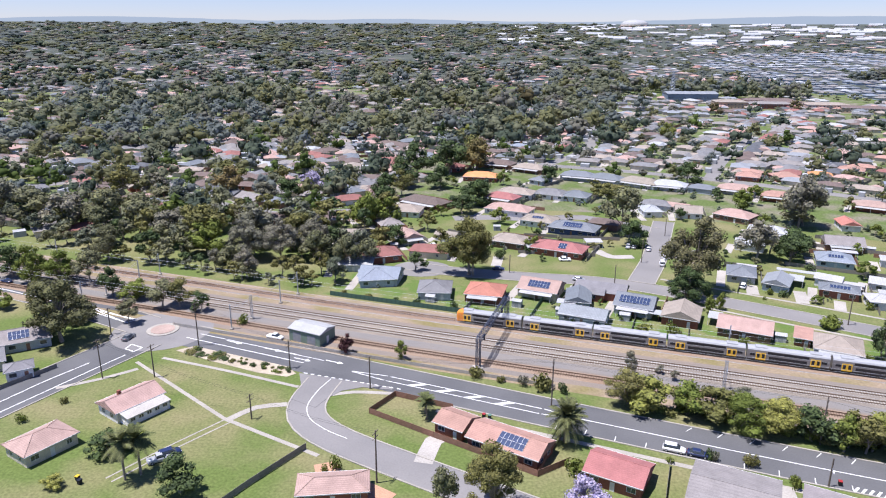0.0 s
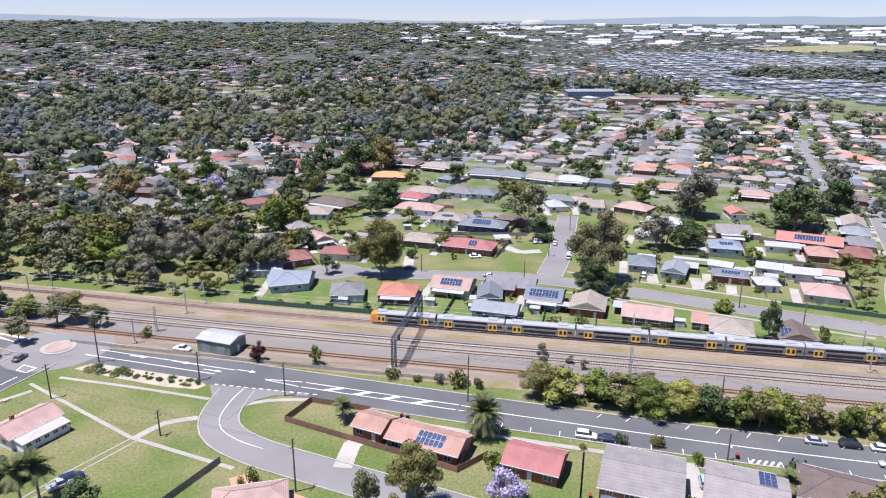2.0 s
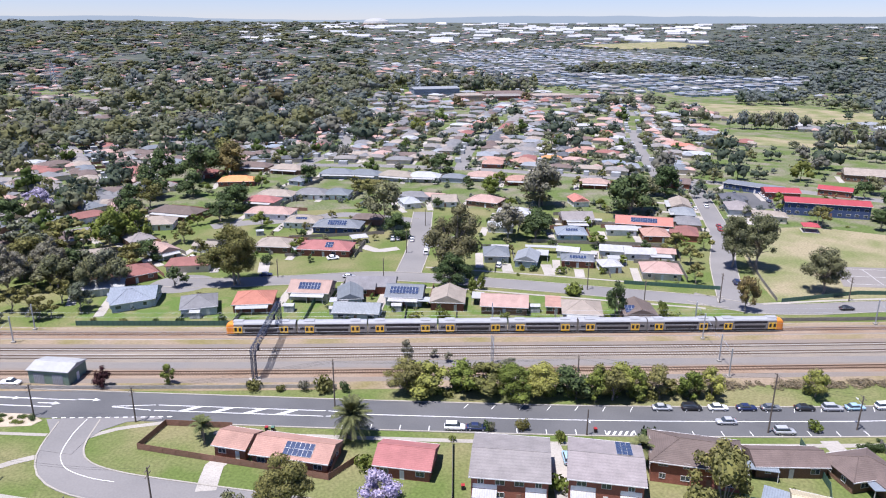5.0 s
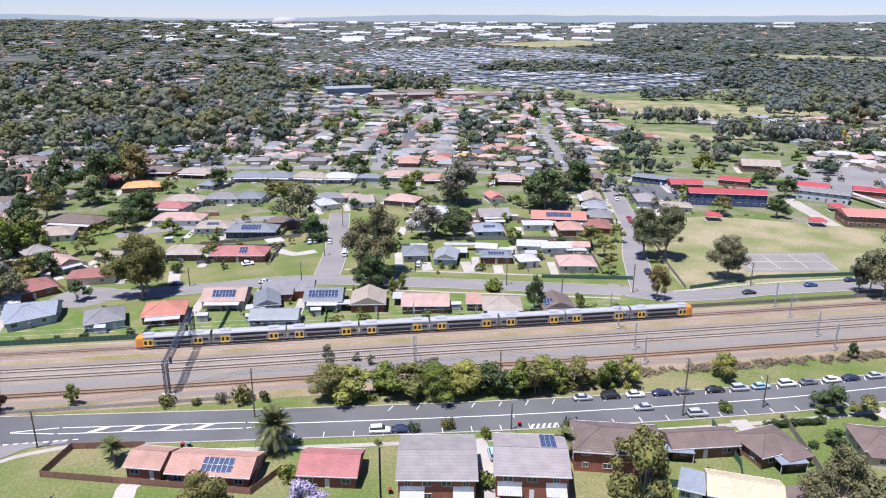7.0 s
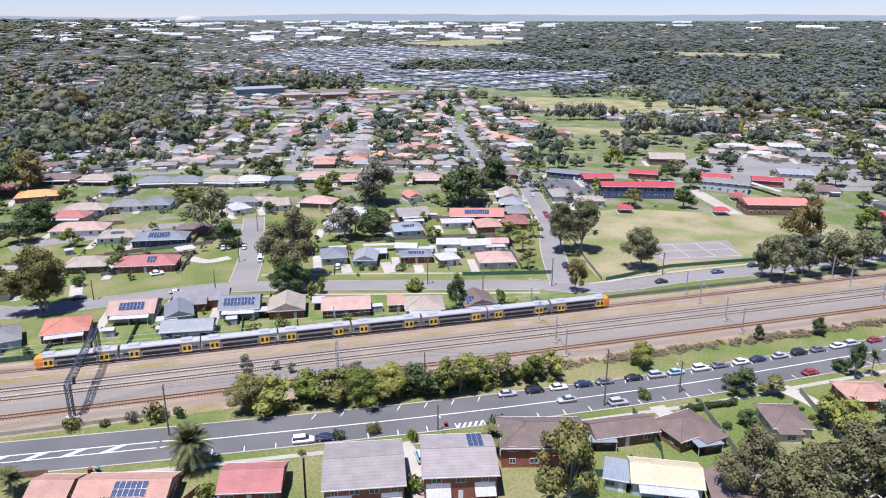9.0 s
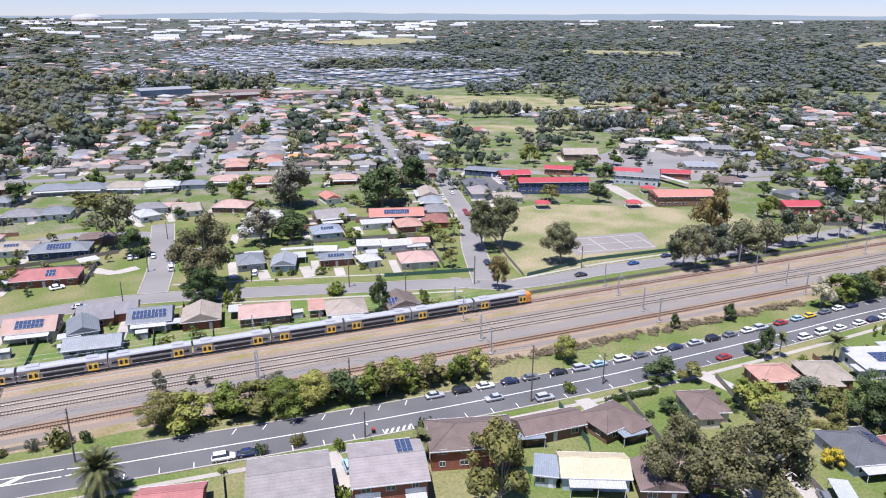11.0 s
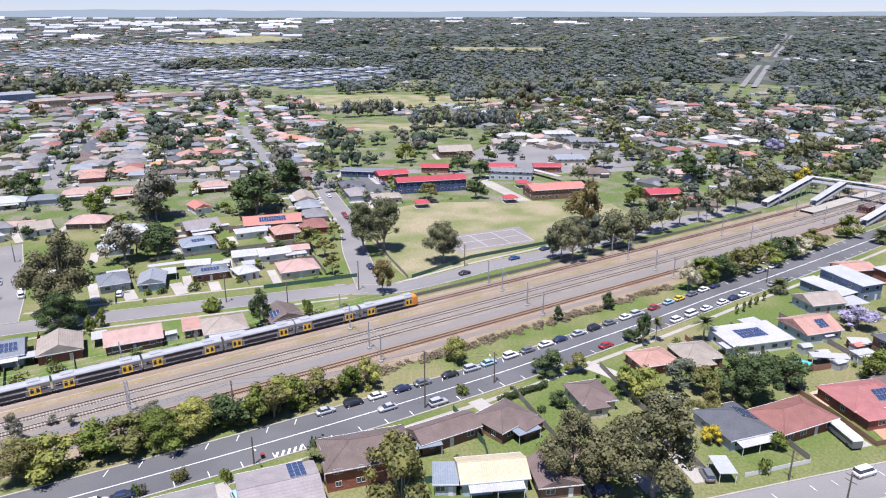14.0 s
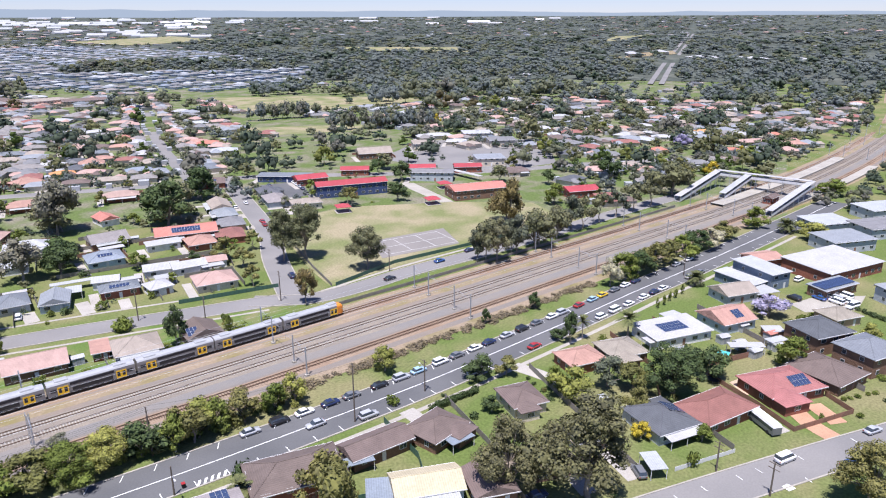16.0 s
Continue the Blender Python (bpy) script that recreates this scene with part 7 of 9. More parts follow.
tree(204.2, 12.6, 2.6, 3.6, "lime", "near")
tree(160.9, 55.6, 8.0, 8.0, "olive", "near")
path("driveway", [(164, 12.5), (167.5, 17.6), (172.5, 21.5)], 4.6, PAVER, "pink paved driveway", 0.062)
slab("patio", [(177.7, 36.6), (173.0, 31.8), (178.4, 29.3), (182.8, 34.0)], 0.0, 0.045, mat("sand_pavers", (0.45, 0.33, 0.23), 0.9, 0.15, 3.0, 0.2, 0.2, coords="World"), "sandy paved back patio", "patio")
for a, b in (((143.2, 24.9), (142.3, 23.3)), ((138.8, 27.7), (137.9, 26.3)), ((131.5, 32.7), (130.7, 31.3)), ((165.6, 9.6), (164.5, 8.2)), ((145.2, 16.1), (144.2, 14.7)), ((152.3, 18.2), (151.5, 17.0)), ((126, 36.4), (125.1, 35.0)), ((120, 40.5), (119.1, 39.1))):
    mark([(a[0], a[1]), (a[0] + 0.12, a[1] - 0.08), (b[0] + 0.12, b[1] - 0.08), (b[0], b[1])], main_road, 0.115)
mark([(139.8, 19.5), (141.3, 18.7), (140.6, 17.1), (139.0, 18.1)], main_road, 0.115)


# ---- the suburb beyond: houses along the streets, then trees between them ----
ROOFS = ("terracotta", "pink", "pink", "brown", "brown", "brown", "mauve", "mauve", "mauve", "grey", "grey", "grey", "dark", "dark", "tan", "tan", "steel", "steel", "pale", "slate", "red", "white")
WALLS = ("redbrick", "brownbrick", "cream", "white", "greyboard", "tanbrick")


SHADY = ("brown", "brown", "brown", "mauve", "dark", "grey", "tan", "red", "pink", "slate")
FAR_LOTS = []


def azimuth(x, y):
    return math.degrees(math.atan2(x, y))


def houses_along(points, half, lot=17.0, start=6.0, setback=9.5):
    line = arc(points, 1.0)
    nn = normals(line)
    d, last = 0.0, start - lot
    for i in range(1, len(line)):
        d += (line[i] - line[i - 1]).length
        if d - last < lot:
            continue
        last = d
        for sg in (1, -1):
            w, dep = RNG.uniform(12, 17), RNG.uniform(8.5, 11.0)
            c = line[i] + nn[i] * sg * (half + setback + RNG.uniform(-1, 1.5))
            if not free(c.x, c.y, 5.6) or settled(c.x, c.y):
                continue
            t = line[min(i + 3, len(line) - 1)] - line[max(i - 3, 0)]
            ang = math.degrees(math.atan2(t.y, t.x)) + (180 if sg > 0 else 0)
            far = math.hypot(c.x, c.y) > 430
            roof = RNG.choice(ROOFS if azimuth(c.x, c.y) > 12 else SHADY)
            if far:
                FAR_LOTS.append((c.x, c.y, radians(ang), w, dep, roof))
                take(c.x, c.y, 7.0)
                continue
            house(c.x, c.y, w, dep, ang, roof, RNG.choice(WALLS), RNG.choice(("hip", "hip", "gable")), detail=1, awning=RNG.random() < 0.25, wing=(RNG.uniform(-0.2, 0.2) * w, w * 0.42, RNG.uniform(1.5, 3.5)) if RNG.random() < 0.5 else None, panels=(RNG.randint(3, 6), 1, RNG.choice(("front", "back")), 0) if RNG.random() < 0.15 and not far else None)


def inside(x, y, poly):
    c = False
    for (x0, y0), (x1, y1) in zip(poly, poly[1:] + poly[:1]):
        if (y0 > y) != (y1 > y) and x < (x1 - x0) * (y - y0) / (y1 - y0) + x0:
            c = not c
    return c


# blocks whose houses and trees are set one by one
SET_BLOCKS = [[(-21, 470), (-17, 278), (32, 237), (71, 227), (161, 186), (262, 332), (144, 442)], [(262, 297), (354, 402), (436, 440), (486, 376), (434, 277), (444, 229), (372, 210), (340, 140), (257, 215)]]


def settled(x, y):
    return any(inside(x, y, q) for q in SET_BLOCKS)


# houses that fill the blocks beyond the railway
def filler(x, y, w, turn, roof, wall):
    if free(x, y, 1.5):
        house(x, y, w, min(max(w * 0.6, 5.5), 11.0), turn, roof, wall, "hip" if w > 12 else "gable", detail=1, awning=w > 15)


filler(31, 355, 16.8, -33, "rose", "cream")
filler(81, 412, 19.6, -24, "slate", "greyboard")
filler(96, 404, 19.4, -35, "slate", "greyboard")
filler(55, 436, 20.5, -35, "tan", "brownbrick")
filler(73, 304, 13.0, -28, "brown", "brownbrick")
filler(-9, 345, 24, -36, "brown", "brownbrick")
filler(2, 284, 9.3, -30, "tan", "white")
filler(36, 451, 21.1, -27, "brown", "brownbrick")
filler(113, 394, 21.6, -38, "tan", "white")
filler(127, 386, 19.0, -26, "pale", "white")
filler(107, 340, 14.7, -29, "grey", "white")
filler(116, 335, 10.4, -34, "pink", "white")
filler(153, 225, 11.4, -32, "white", "white")
filler(160, 219, 11.3, -25, "white", "white")
filler(169, 216, 8.2, -31, "pink", "white")
filler(135, 230, 8.0, -37, "white", "white")
filler(121, 335, 16.8, -37, "tan", "white")
filler(111, 338, 10.4, -35, "tan", "white")
filler(161, 376, 19.1, -31, "pink", "white")
filler(176, 359, 16.4, -28, "terracotta", "redbrick")
filler(143, 377, 14.2, -34, "slate", "greyboard")
filler(128, 382, 14.1, -30, "steel", "blueboard")
filler(213, 338, 16.3, -32, "pink", "redbrick")
filler(141, 292, 15.3, -29, "pale", "white")
filler(125, 272, 10.7, -29, "pale", "white")


def plot(x, y, w, turn, roof):
    """One house of the suburb, with its wing; those far off are drawn together."""
    if not free(x, y, 3.0) or settled(x, y):
        return
    d = min(max(w * 0.62, 8.0), 11.5)
    if math.hypot(x, y) > 430:
        FAR_LOTS.append((x, y, radians(turn), w, d, roof))
        take(x, y, 7.0)
    else:
        house(x, y, w, d, turn, roof, RNG.choice(WALLS), RNG.choice(("hip", "hip", "gable")), detail=1, wing=(RNG.uniform(-0.2, 0.2) * w, w * 0.42, 2.5) if RNG.random() < 0.5 else None)


# houses picked out one by one
plot(5, 427, 19.1, -38, "red")
plot(276, 424, 15, -43, "red")
plot(535, 225, 19.5, -62, "red")
plot(509, 175, 18.1, -62, "red")
plot(-263, 517, 19.4, -2, "red")
plot(-205, 393, 16.6, 6, "red")
plot(21, 409, 19.1, -42, "orange")
plot(228, 417, 12.4, -22, "orange")
plot(589, 139, 13, -47, "orange")
plot(-269, 575, 16.5, -3, "orange")
plot(-14, 657, 14.6, -34, "pale")
plot(12, 624, 13.8, -40, "pale")
plot(127, 380, 17.9, -31, "pale")
plot(233, 594, 21.2, -35, "pale")
plot(164, 533, 12.4, -28, "pale")
plot(359, 645, 16.3, -44, "pale")
plot(415, 529, 17.4, -37, "pale")
plot(332, 719, 17.5, -18, "pale")
plot(332, 399, 17.2, -40, "pale")
plot(712, 461, 15.6, -37, "pale")
plot(438, 311, 13.1, -57, "pale")
plot(659, 387, 14, -65, "pale")
plot(514, 233, 9.5, -55, "pale")
plot(622, 274, 14.5, -68, "pale")
plot(720, 220, 16.1, -57, "pale")
plot(573, 142, 12.7, -48, "pale")
plot(-118, 447, 19, -17, "pale")
plot(-96, 507, 11.5, 0, "pale")
plot(-113, 673, 12.6, 5, "pale")
plot(-18, 594, 13.2, -43, "brown")
plot(-42, 536, 20.9, -34, "brown")
plot(-27, 524, 17.5, -19, "brown")
plot(-10, 343, 19.3, -39, "brown")
plot(39, 457, 15.4, -19, "brown")
plot(-6, 707, 13.1, -31, "brown")
plot(196, 381, 11.2, -30, "brown")
plot(140, 459, 17.8, -32, "brown")
plot(222, 686, 18.6, -43, "brown")
plot(175, 584, 18, -38, "brown")
plot(296, 485, 10.5, -25, "brown")
plot(-219, 412, 13.9, -19, "brown")
plot(-141, 410, 16.2, -2, "brown")
plot(-199, 596, 14, -2, "brown")
plot(-220, 629, 12.3, -19, "brown")
plot(-107, 381, 10.4, -15, "brown")
plot(-177, 753, 17.2, 2, "brown")
plot(11, 380, 15.6, -22, "pink")
plot(79, 566, 10.6, -39, "pink")
plot(39, 360, 13.6, -21, "pink")
plot(36, 326, 16, -42, "pink")
plot(139, 544, 12.5, -26, "pink")
plot(179, 1008, 26, -19, "pink")
plot(-43, 1080, 19.9, -29, "pink")
plot(-16, 1071, 23.6, -36, "pink")
plot(239, 406, 14, -44, "pink")
plot(216, 341, 13.5, -37, "pink")
plot(381, 589, 18.1, -40, "pink")
plot(328, 626, 20.9, -32, "pink")
plot(350, 459, 12.8, -44, "pink")
plot(433, 522, 15, -23, "pink")
plot(584, 322, 16.3, -47, "pink")
plot(718, 264, 18.7, -62, "pink")
plot(714, 165, 15.7, -63, "pink")
plot(561, 96, 20.9, -44, "pink")
plot(-312, 728, 17.6, -6, "pink")
plot(-314, 671, 11, -2, "pink")
plot(-169, 552, 25.7, -19, "pink")
plot(-62, 288, 11.2, 4, "pink")
plot(2, 364, 15, -23, "tan")
plot(-17, 326, 22.1, -30, "tan")
plot(89, 547, 12.3, -42, "tan")
plot(55, 436, 19.6, -22, "tan")
plot(59, 372, 15.5, -39, "tan")
plot(73, 369, 15.5, -36, "tan")
plot(109, 474, 16.3, -28, "tan")
plot(192, 894, 16.8, -20, "tan")
plot(113, 391, 16.7, -21, "tan")
plot(180, 517, 12.2, -29, "tan")
plot(351, 338, 9.5, -37, "tan")
plot(604, 373, 18.3, -44, "tan")
plot(510, 274, 10.6, -57, "tan")
plot(552, 337, 11.8, -41, "tan")
plot(651, 237, 19.1, -45, "tan")
plot(555, 182, 12.5, -65, "tan")
plot(428, 145, 12.5, -41, "tan")
plot(718, 148, 15.7, -43, "tan")
plot(545, 240, 12.7, -50, "tan")
plot(-249, 459, 23.3, -13, "tan")
plot(-157, 426, 15.3, 6, "tan")
plot(-218, 665, 23.3, 4, "tan")
plot(-189, 718, 19.2, -16, "tan")
plot(-170, 712, 19, -3, "tan")
plot(59, 522, 17.5, -37, "blue")
plot(258, 388, 13.9, -27, "blue")
plot(76, 508, 10.5, -40, "grey")
plot(93, 399, 15.3, -24, "grey")
plot(145, 742, 16.7, -29, "grey")
plot(144, 376, 12, -33, "grey")
plot(205, 553, 15.3, -36, "grey")
plot(285, 680, 19, -42, "grey")
plot(445, 580, 16.2, -18, "grey")
plot(296, 575, 16.7, -33, "grey")
plot(428, 261, 14.8, -39, "grey")
plot(512, 474, 15.4, -34, "grey")
plot(640, 446, 17.2, -35, "grey")
plot(535, 328, 13.9, -35, "grey")
plot(407, 246, 13.1, -67, "grey")
plot(521, 480, 19.4, -57, "grey")
plot(754, 305, 12.4, -57, "grey")
plot(717, 115, 24.5, -44, "grey")
plot(-164, 637, 17.1, -5, "grey")
plot(-150, 457, 12.6, -17, "grey")
plot(71, 424, 11.2, -22, "mauve")
plot(117, 459, 10.6, -31, "mauve")
plot(161, 376, 16.8, -28, "mauve")
plot(155, 458, 16.2, -35, "mauve")
plot(168, 489, 13.4, -17, "mauve")
plot(204, 452, 16.6, -39, "mauve")
plot(226, 454, 20.7, -33, "mauve")
plot(269, 522, 15.2, -37, "mauve")
plot(220, 568, 20.3, -24, "mauve")
plot(261, 657, 18.3, -19, "mauve")
plot(321, 409, 13.5, -18, "mauve")
plot(300, 605, 14.9, -27, "mauve")
plot(636, 360, 15.6, -68, "mauve")
plot(695, 268, 15.9, -44, "mauve")
plot(510, 189, 13.3, -44, "mauve")
plot(639, 131, 22, -66, "mauve")
plot(-70, 361, 11.1, -21, "mauve")
plot(-73, 420, 9.6, 5, "mauve")
plot(53, 393, 11.8, -22, "dark")
plot(16, 688, 17.8, -40, "dark")
plot(255, 447, 11.4, -20, "dark")
plot(427, 578, 15.9, -23, "dark")
plot(537, 311, 13.3, -50, "dark")
plot(-191, 440, 10.7, -20, "dark")
plot(-275, 710, 14.1, 1, "dark")
plot(82, 410, 17.1, -27, "slate")
plot(244, 510, 23, -39, "slate")
plot(140, 502, 11.6, -23, "slate")
plot(677, 192, 19.4, -44, "slate")
plot(415, 117, 10.6, -46, "slate")
plot(30, 350, 14.5, -20, "rose")
plot(159, 939, 26, -42, "terracotta")
plot(99, 946, 24.5, -21, "terracotta")
plot(174, 357, 11.9, -33, "terracotta")
plot(188, 425, 15.5, -40, "terracotta")
plot(209, 415, 13.8, -36, "terracotta")
plot(304, 474, 14.6, -38, "terracotta")
plot(375, 490, 18.2, -18, "terracotta")
plot(346, 445, 16.7, -24, "terracotta")
plot(622, 446, 16.9, -18, "terracotta")
plot(634, 337, 17.5, -65, "terracotta")
plot(714, 426, 17.8, -55, "terracotta")
plot(764, 324, 20.3, -68, "terracotta")
plot(575, 202, 20.5, -62, "terracotta")
plot(418, 131, 12.1, -53, "terracotta")
plot(126, 1098, 24.4, -19, "white")
plot(401, 284, 16.3, -22, "white")
plot(430, 322, 17.8, -32, "white")
plot(463, 312, 26, -41, "white")
plot(449, 280, 17.8, -63, "white")
plot(438, 256, 14, -67, "white")
plot(580, 303, 10, -62, "white")
plot(626, 245, 18.5, -55, "white")
plot(599, 192, 17.3, -63, "white")
plot(546, 159, 13.9, -67, "white")
plot(-239, 429, 16.5, 5, "white")
plot(-125, 456, 10.6, 6, "white")
plot(248, 485, 16.1, -27, "steel")
plot(557, 308, 17.5, -64, "steel")
plot(633, 190, 16.2, -50, "steel")
plot(330, 511, 11.2, -35, "salmon")
plot(347, 432, 16.3, -43, "coral")
plot(489, 145, 9.5, -43, "coral")
plot(512, 103, 14.4, -55, "coral")
plot(602, 89, 11.2, -59, "coral")
plot(-243, 547, 20, 2, "coral")

for pts, half in (([(-14, 251), (62, 231), (131, 189), (160, 170)], 4.5), ([(161, 168), (209, 229), (262, 312)], 4.5), ([(70, 232), (90, 280), (103, 315)], 4.5), ([(95, 300), (66, 322), (22, 322), (5, 320)], 4), ([(389, 201), (355, 236), (310, 295), (246, 349), (210, 376), (172, 405), (126, 432), (80, 452), (20, 470)], 4.5), ([(262, 345), (321, 451), (397, 571), (470, 680)], 4.5), ([(160, 412), (201, 493), (292, 639), (360, 740)], 4.5), ([(60, 450), (95, 498), (117, 554), (121, 614), (124, 700), (120, 860)], 4.5), ([(-20, 345), (-78, 326), (-130, 360), (-182, 418), (-233, 391)], 4.5), ([(120, 290), (160, 300), (240, 300)], 3.0), ([(240, 560), (330, 545), (400, 530)], 3.0), ([(222, 480), (290, 445), (320, 430)], 3.0), ([(210, 395), (260, 480), (345, 620)], 3.0), ([(110, 470), (160, 560), (240, 690)], 3.0), ([(60, 520), (60, 640), (40, 760)], 3.0), ([(-40, 420), (-60, 520), (-90, 640)], 3.0), ([(-120, 430), (-150, 540), (-190, 660)], 3.0)):
    houses_along(pts, half)


def joined(name, verts, faces, places, material, label, category, smooth=False):
    """One mesh of many alike far pieces; places: x, y, z, turn, sx, sy, sz."""
    v0, f0 = np.array(verts, float), np.array(faces, int)
    P = np.array(places, float)
    c, s = np.cos(P[:, 3]), np.sin(P[:, 3])
    X = v0[None, :, 0] * P[:, 4:5]
    Y = v0[None, :, 1] * P[:, 5:6]
    V = np.stack([X * c[:, None] - Y * s[:, None] + P[:, 0:1], X * s[:, None] + Y * c[:, None] + P[:, 1:2], v0[None, :, 2] * P[:, 6:7] + P[:, 2:3]], 2).reshape(-1, 3)
    F = (f0[None] + (np.arange(len(P)) * len(v0))[:, None, None]).reshape(-1, f0.shape[1])
    me = bpy.data.meshes.new(name)
    me.from_pydata(V.tolist(), [], F.tolist())
    me.materials.append(material)
    if smooth:
        me.polygons.foreach_set("use_smooth", [True] * len(me.polygons))
    me.update()
    return tagged(new(name, me), label, category, "", "stuff")


def clump(seed, sprays, size, n=7):
    """A far tree of unit height: uneven tufts of leaves with loose sprays over them, on a few limbs."""
    rng, c = random.Random(seed), Shell()
    for i in range(n):
        a, k = i * 2.4 + rng.uniform(-0.3, 0.3), 0.27 * (i > 0) * rng.uniform(0.75, 1.25)
        o, r = Vector((math.cos(a) * k, math.sin(a) * k, rng.uniform(0.27, 0.62) if i else 0.72)), rng.uniform(0.15, 0.26)
        leaf_mass(c, rng, o, r * 0.84, 0.9)
        for j in range(sprays):
            z = 1 - 1.45 * (j + 0.5) / sprays
            t = j * 2.4 + rng.uniform(-0.4, 0.4)
            d = Vector((math.cos(t) * math.sqrt(1 - z * z), math.sin(t) * math.sqrt(1 - z * z), z))
            m = (d + 0.22 * Vector((rng.gauss(0, 1), rng.gauss(0, 1), rng.gauss(0, 1)))).normalized()
            u = m.cross(Vector((rng.gauss(0, 1), rng.gauss(0, 1), rng.gauss(0, 1)))).normalized() * size * rng.uniform(0.7, 1.3)
            w = m.cross(u) * rng.uniform(0.55, 0.9)
            p = o + d * r * rng.uniform(0.88, 1.2)
            c.add((p - u, p - w, p + u, p + w), [(0, 1, 2), (0, 2, 3)])
    for i in range(2):
        a = i * 1.57
        c.add(((-0.02 * math.cos(a), -0.02 * math.sin(a), 0), (0.02 * math.cos(a), 0.02 * math.sin(a), 0), (0, 0, 0.6)), [(0, 1, 2)])
    return c.v, c.f


HOUSE_V = [(-.5, -.5, 0), (.5, -.5, 0), (.5, .5, 0), (-.5, .5, 0), (-.5, -.5, .62), (.5, -.5, .62), (.5, .5, .62), (-.5, .5, .62)]
HOUSE_F = [(0, 1, 5, 4), (1, 2, 6, 5), (2, 3, 7, 6), (3, 0, 4, 7)]
ROOF_V = [(-.55, -.56, .6), (.55, -.56, .6), (.55, .56, .6), (-.55, .56, .6), (-.2, 0, .96), (.2, 0, .96)]
ROOF_F = [(0, 1, 5, 4), (2, 3, 4, 5), (1, 2, 5, 5), (3, 0, 4, 4)]


ESTATE = [(505, 1120), (466, 934), (625, 700), (760, 725), (950, 890), (1085, 1320), (985, 1740), (722, 1760), (490, 1430)]
ESTATE_GAP = [(610, 1110), (800, 960), (890, 870), (1030, 1000), (900, 1110), (780, 1260)]


# open paddocks and a pale depot yard among the trees
PADDOCKS = [[(561, 692), (644, 589), (687, 481), (632, 448), (489, 562)], [(1082, 1886), (1472, 1958), (1431, 1665), (1131, 1659)], [(1382, 1236), (1534, 942), (1400, 834), (1312, 1074)], [(1886, 713), (2184, 771), (2281, 696), (2042, 639)], [(1452, 525), (1627, 446), (1536, 410), (1372, 485)]]
for k, poly in enumerate(PADDOCKS):
    s, cx, cy = Shell(), sum(q[0] for q in poly) / len(poly), sum(q[1] for q in poly) / len(poly)
    for (x0, y0), (x1, y1) in zip(poly, poly[1:] + poly[:1]):
        grid, m = {}, 8
        for i in range(m + 1):
            for j in range(i + 1):
                u, v = i / m, (j / i if i else 0)
                bulge = 1 + 0.12 * noise.noise(Vector((x0 + (x1 - x0) * v, y0 + (y1 - y0) * v, 0)) * 0.02) * u
                x, y = cx + (x0 + (x1 - x0) * v - cx) * u * bulge, cy + (y0 + (y1 - y0) * v - cy) * u * bulge
                grid[i, j] = len(s.v)
                s.v.append((x, y, lift(x, y) + (0.25 if k == 0 else 1.8)))
        for i in range(m):
            for j in range(i + 1):
                s.f.append((grid[i, j], grid[i + 1, j], grid[i + 1, j + 1]))
                if j < i:
                    s.f.append((grid[i, j], grid[i + 1, j + 1], grid[i, j + 1]))
    tagged(part("paddock", s, DIRT if k == 4 else PLAYING), "pale depot yard beside the highway" if k == 4 else "open dry grass paddock among trees", "paddock", "", "structure")


HIGHWAY = arc([(965, 287), (1321, 368), (1875, 487), (2400, 600)], 25.0)
for k in (-1, 1):
    s = Shell()
    for p in HIGHWAY:
        s.v += [(p.x - k * 1.5 + e * 0.8, p.y + k * 7.0 - e * 3.6, lift(p.x, p.y) + 1.4) for e in (1, -1)]
    s.f += [(2 * i, 2 * i + 2, 2 * i + 3, 2 * i + 1) for i in range(len(HIGHWAY) - 1)]
    tagged(part("far_highway", s, ASPHALT_OLD), "long pale carriageway through the forest", "road", "", "structure")


def wooded(x, y):
    """How thickly trees stand: 0 none, 1 forest."""
    a, r = azimuth(x, y), math.hypot(x, y)
    if inside(x, y, ESTATE_GAP):
        return 1.0
    if inside(x, y, ESTATE):
        return 0.04
    n = 0.5 + 0.9 * noise.noise(Vector((x, y, 3.0)) * 0.006)
    if r > 2300:
        return 0.55 * n if 4 < a < 40 else 0.55 * n + 0.1 if a <= 4 else 0.85
    if 14 < a < 30 and 700 < r < 955:
        return 0.07
    if 8 < a < 27 and 880 < r < 1090:
        return 0.95
    if a < 14 and r < 560:
        return 0.05 + 0.15 * n
    if a < 14 or (a < 22 and r > 620):
        return (0.55 if n > 0.5 else 0.13) if r < 1300 else 0.5 if n > 0.55 else 0.12
    if 26 <= a < 42 and 640 < r < 980:
        return 0.16
    if a > 38 and 820 < r < 2200:
        return 0.95 if n > 0.25 else 0.35
    if r < 700:
        return 0.16 + 0.2 * n if r < 350 else 0.3 + 0.36 * n
    return 0.45 * n + 0.1


far_rng = random.Random(21)
mid_trees = []
lots = {}
trees_far = {k + n: [] for k in FARLEAF for n in ("", " near")}


def single_tree(x, y, w, key):
    """A tree that stands out among the houses, unless one stands there already."""
    if any((x - a) ** 2 + (y - b) ** 2 < (0.3 * (w + c)) ** 2 for a, b, c in CROWNS):
        return
    h = w * far_rng.uniform(0.85, 1.1)
    if math.hypot(x, y) < 430:
        tree(x, y, h, w, key, "mid")
    else:
        trees_far[key + " near"].append((x, y, lift(x, y) - 0.3, far_rng.uniform(0, 6.28), w * 1.05, w * 1.05, h))
        CROWNS.append((x, y, w))
    take(x, y, 0.3 * w)


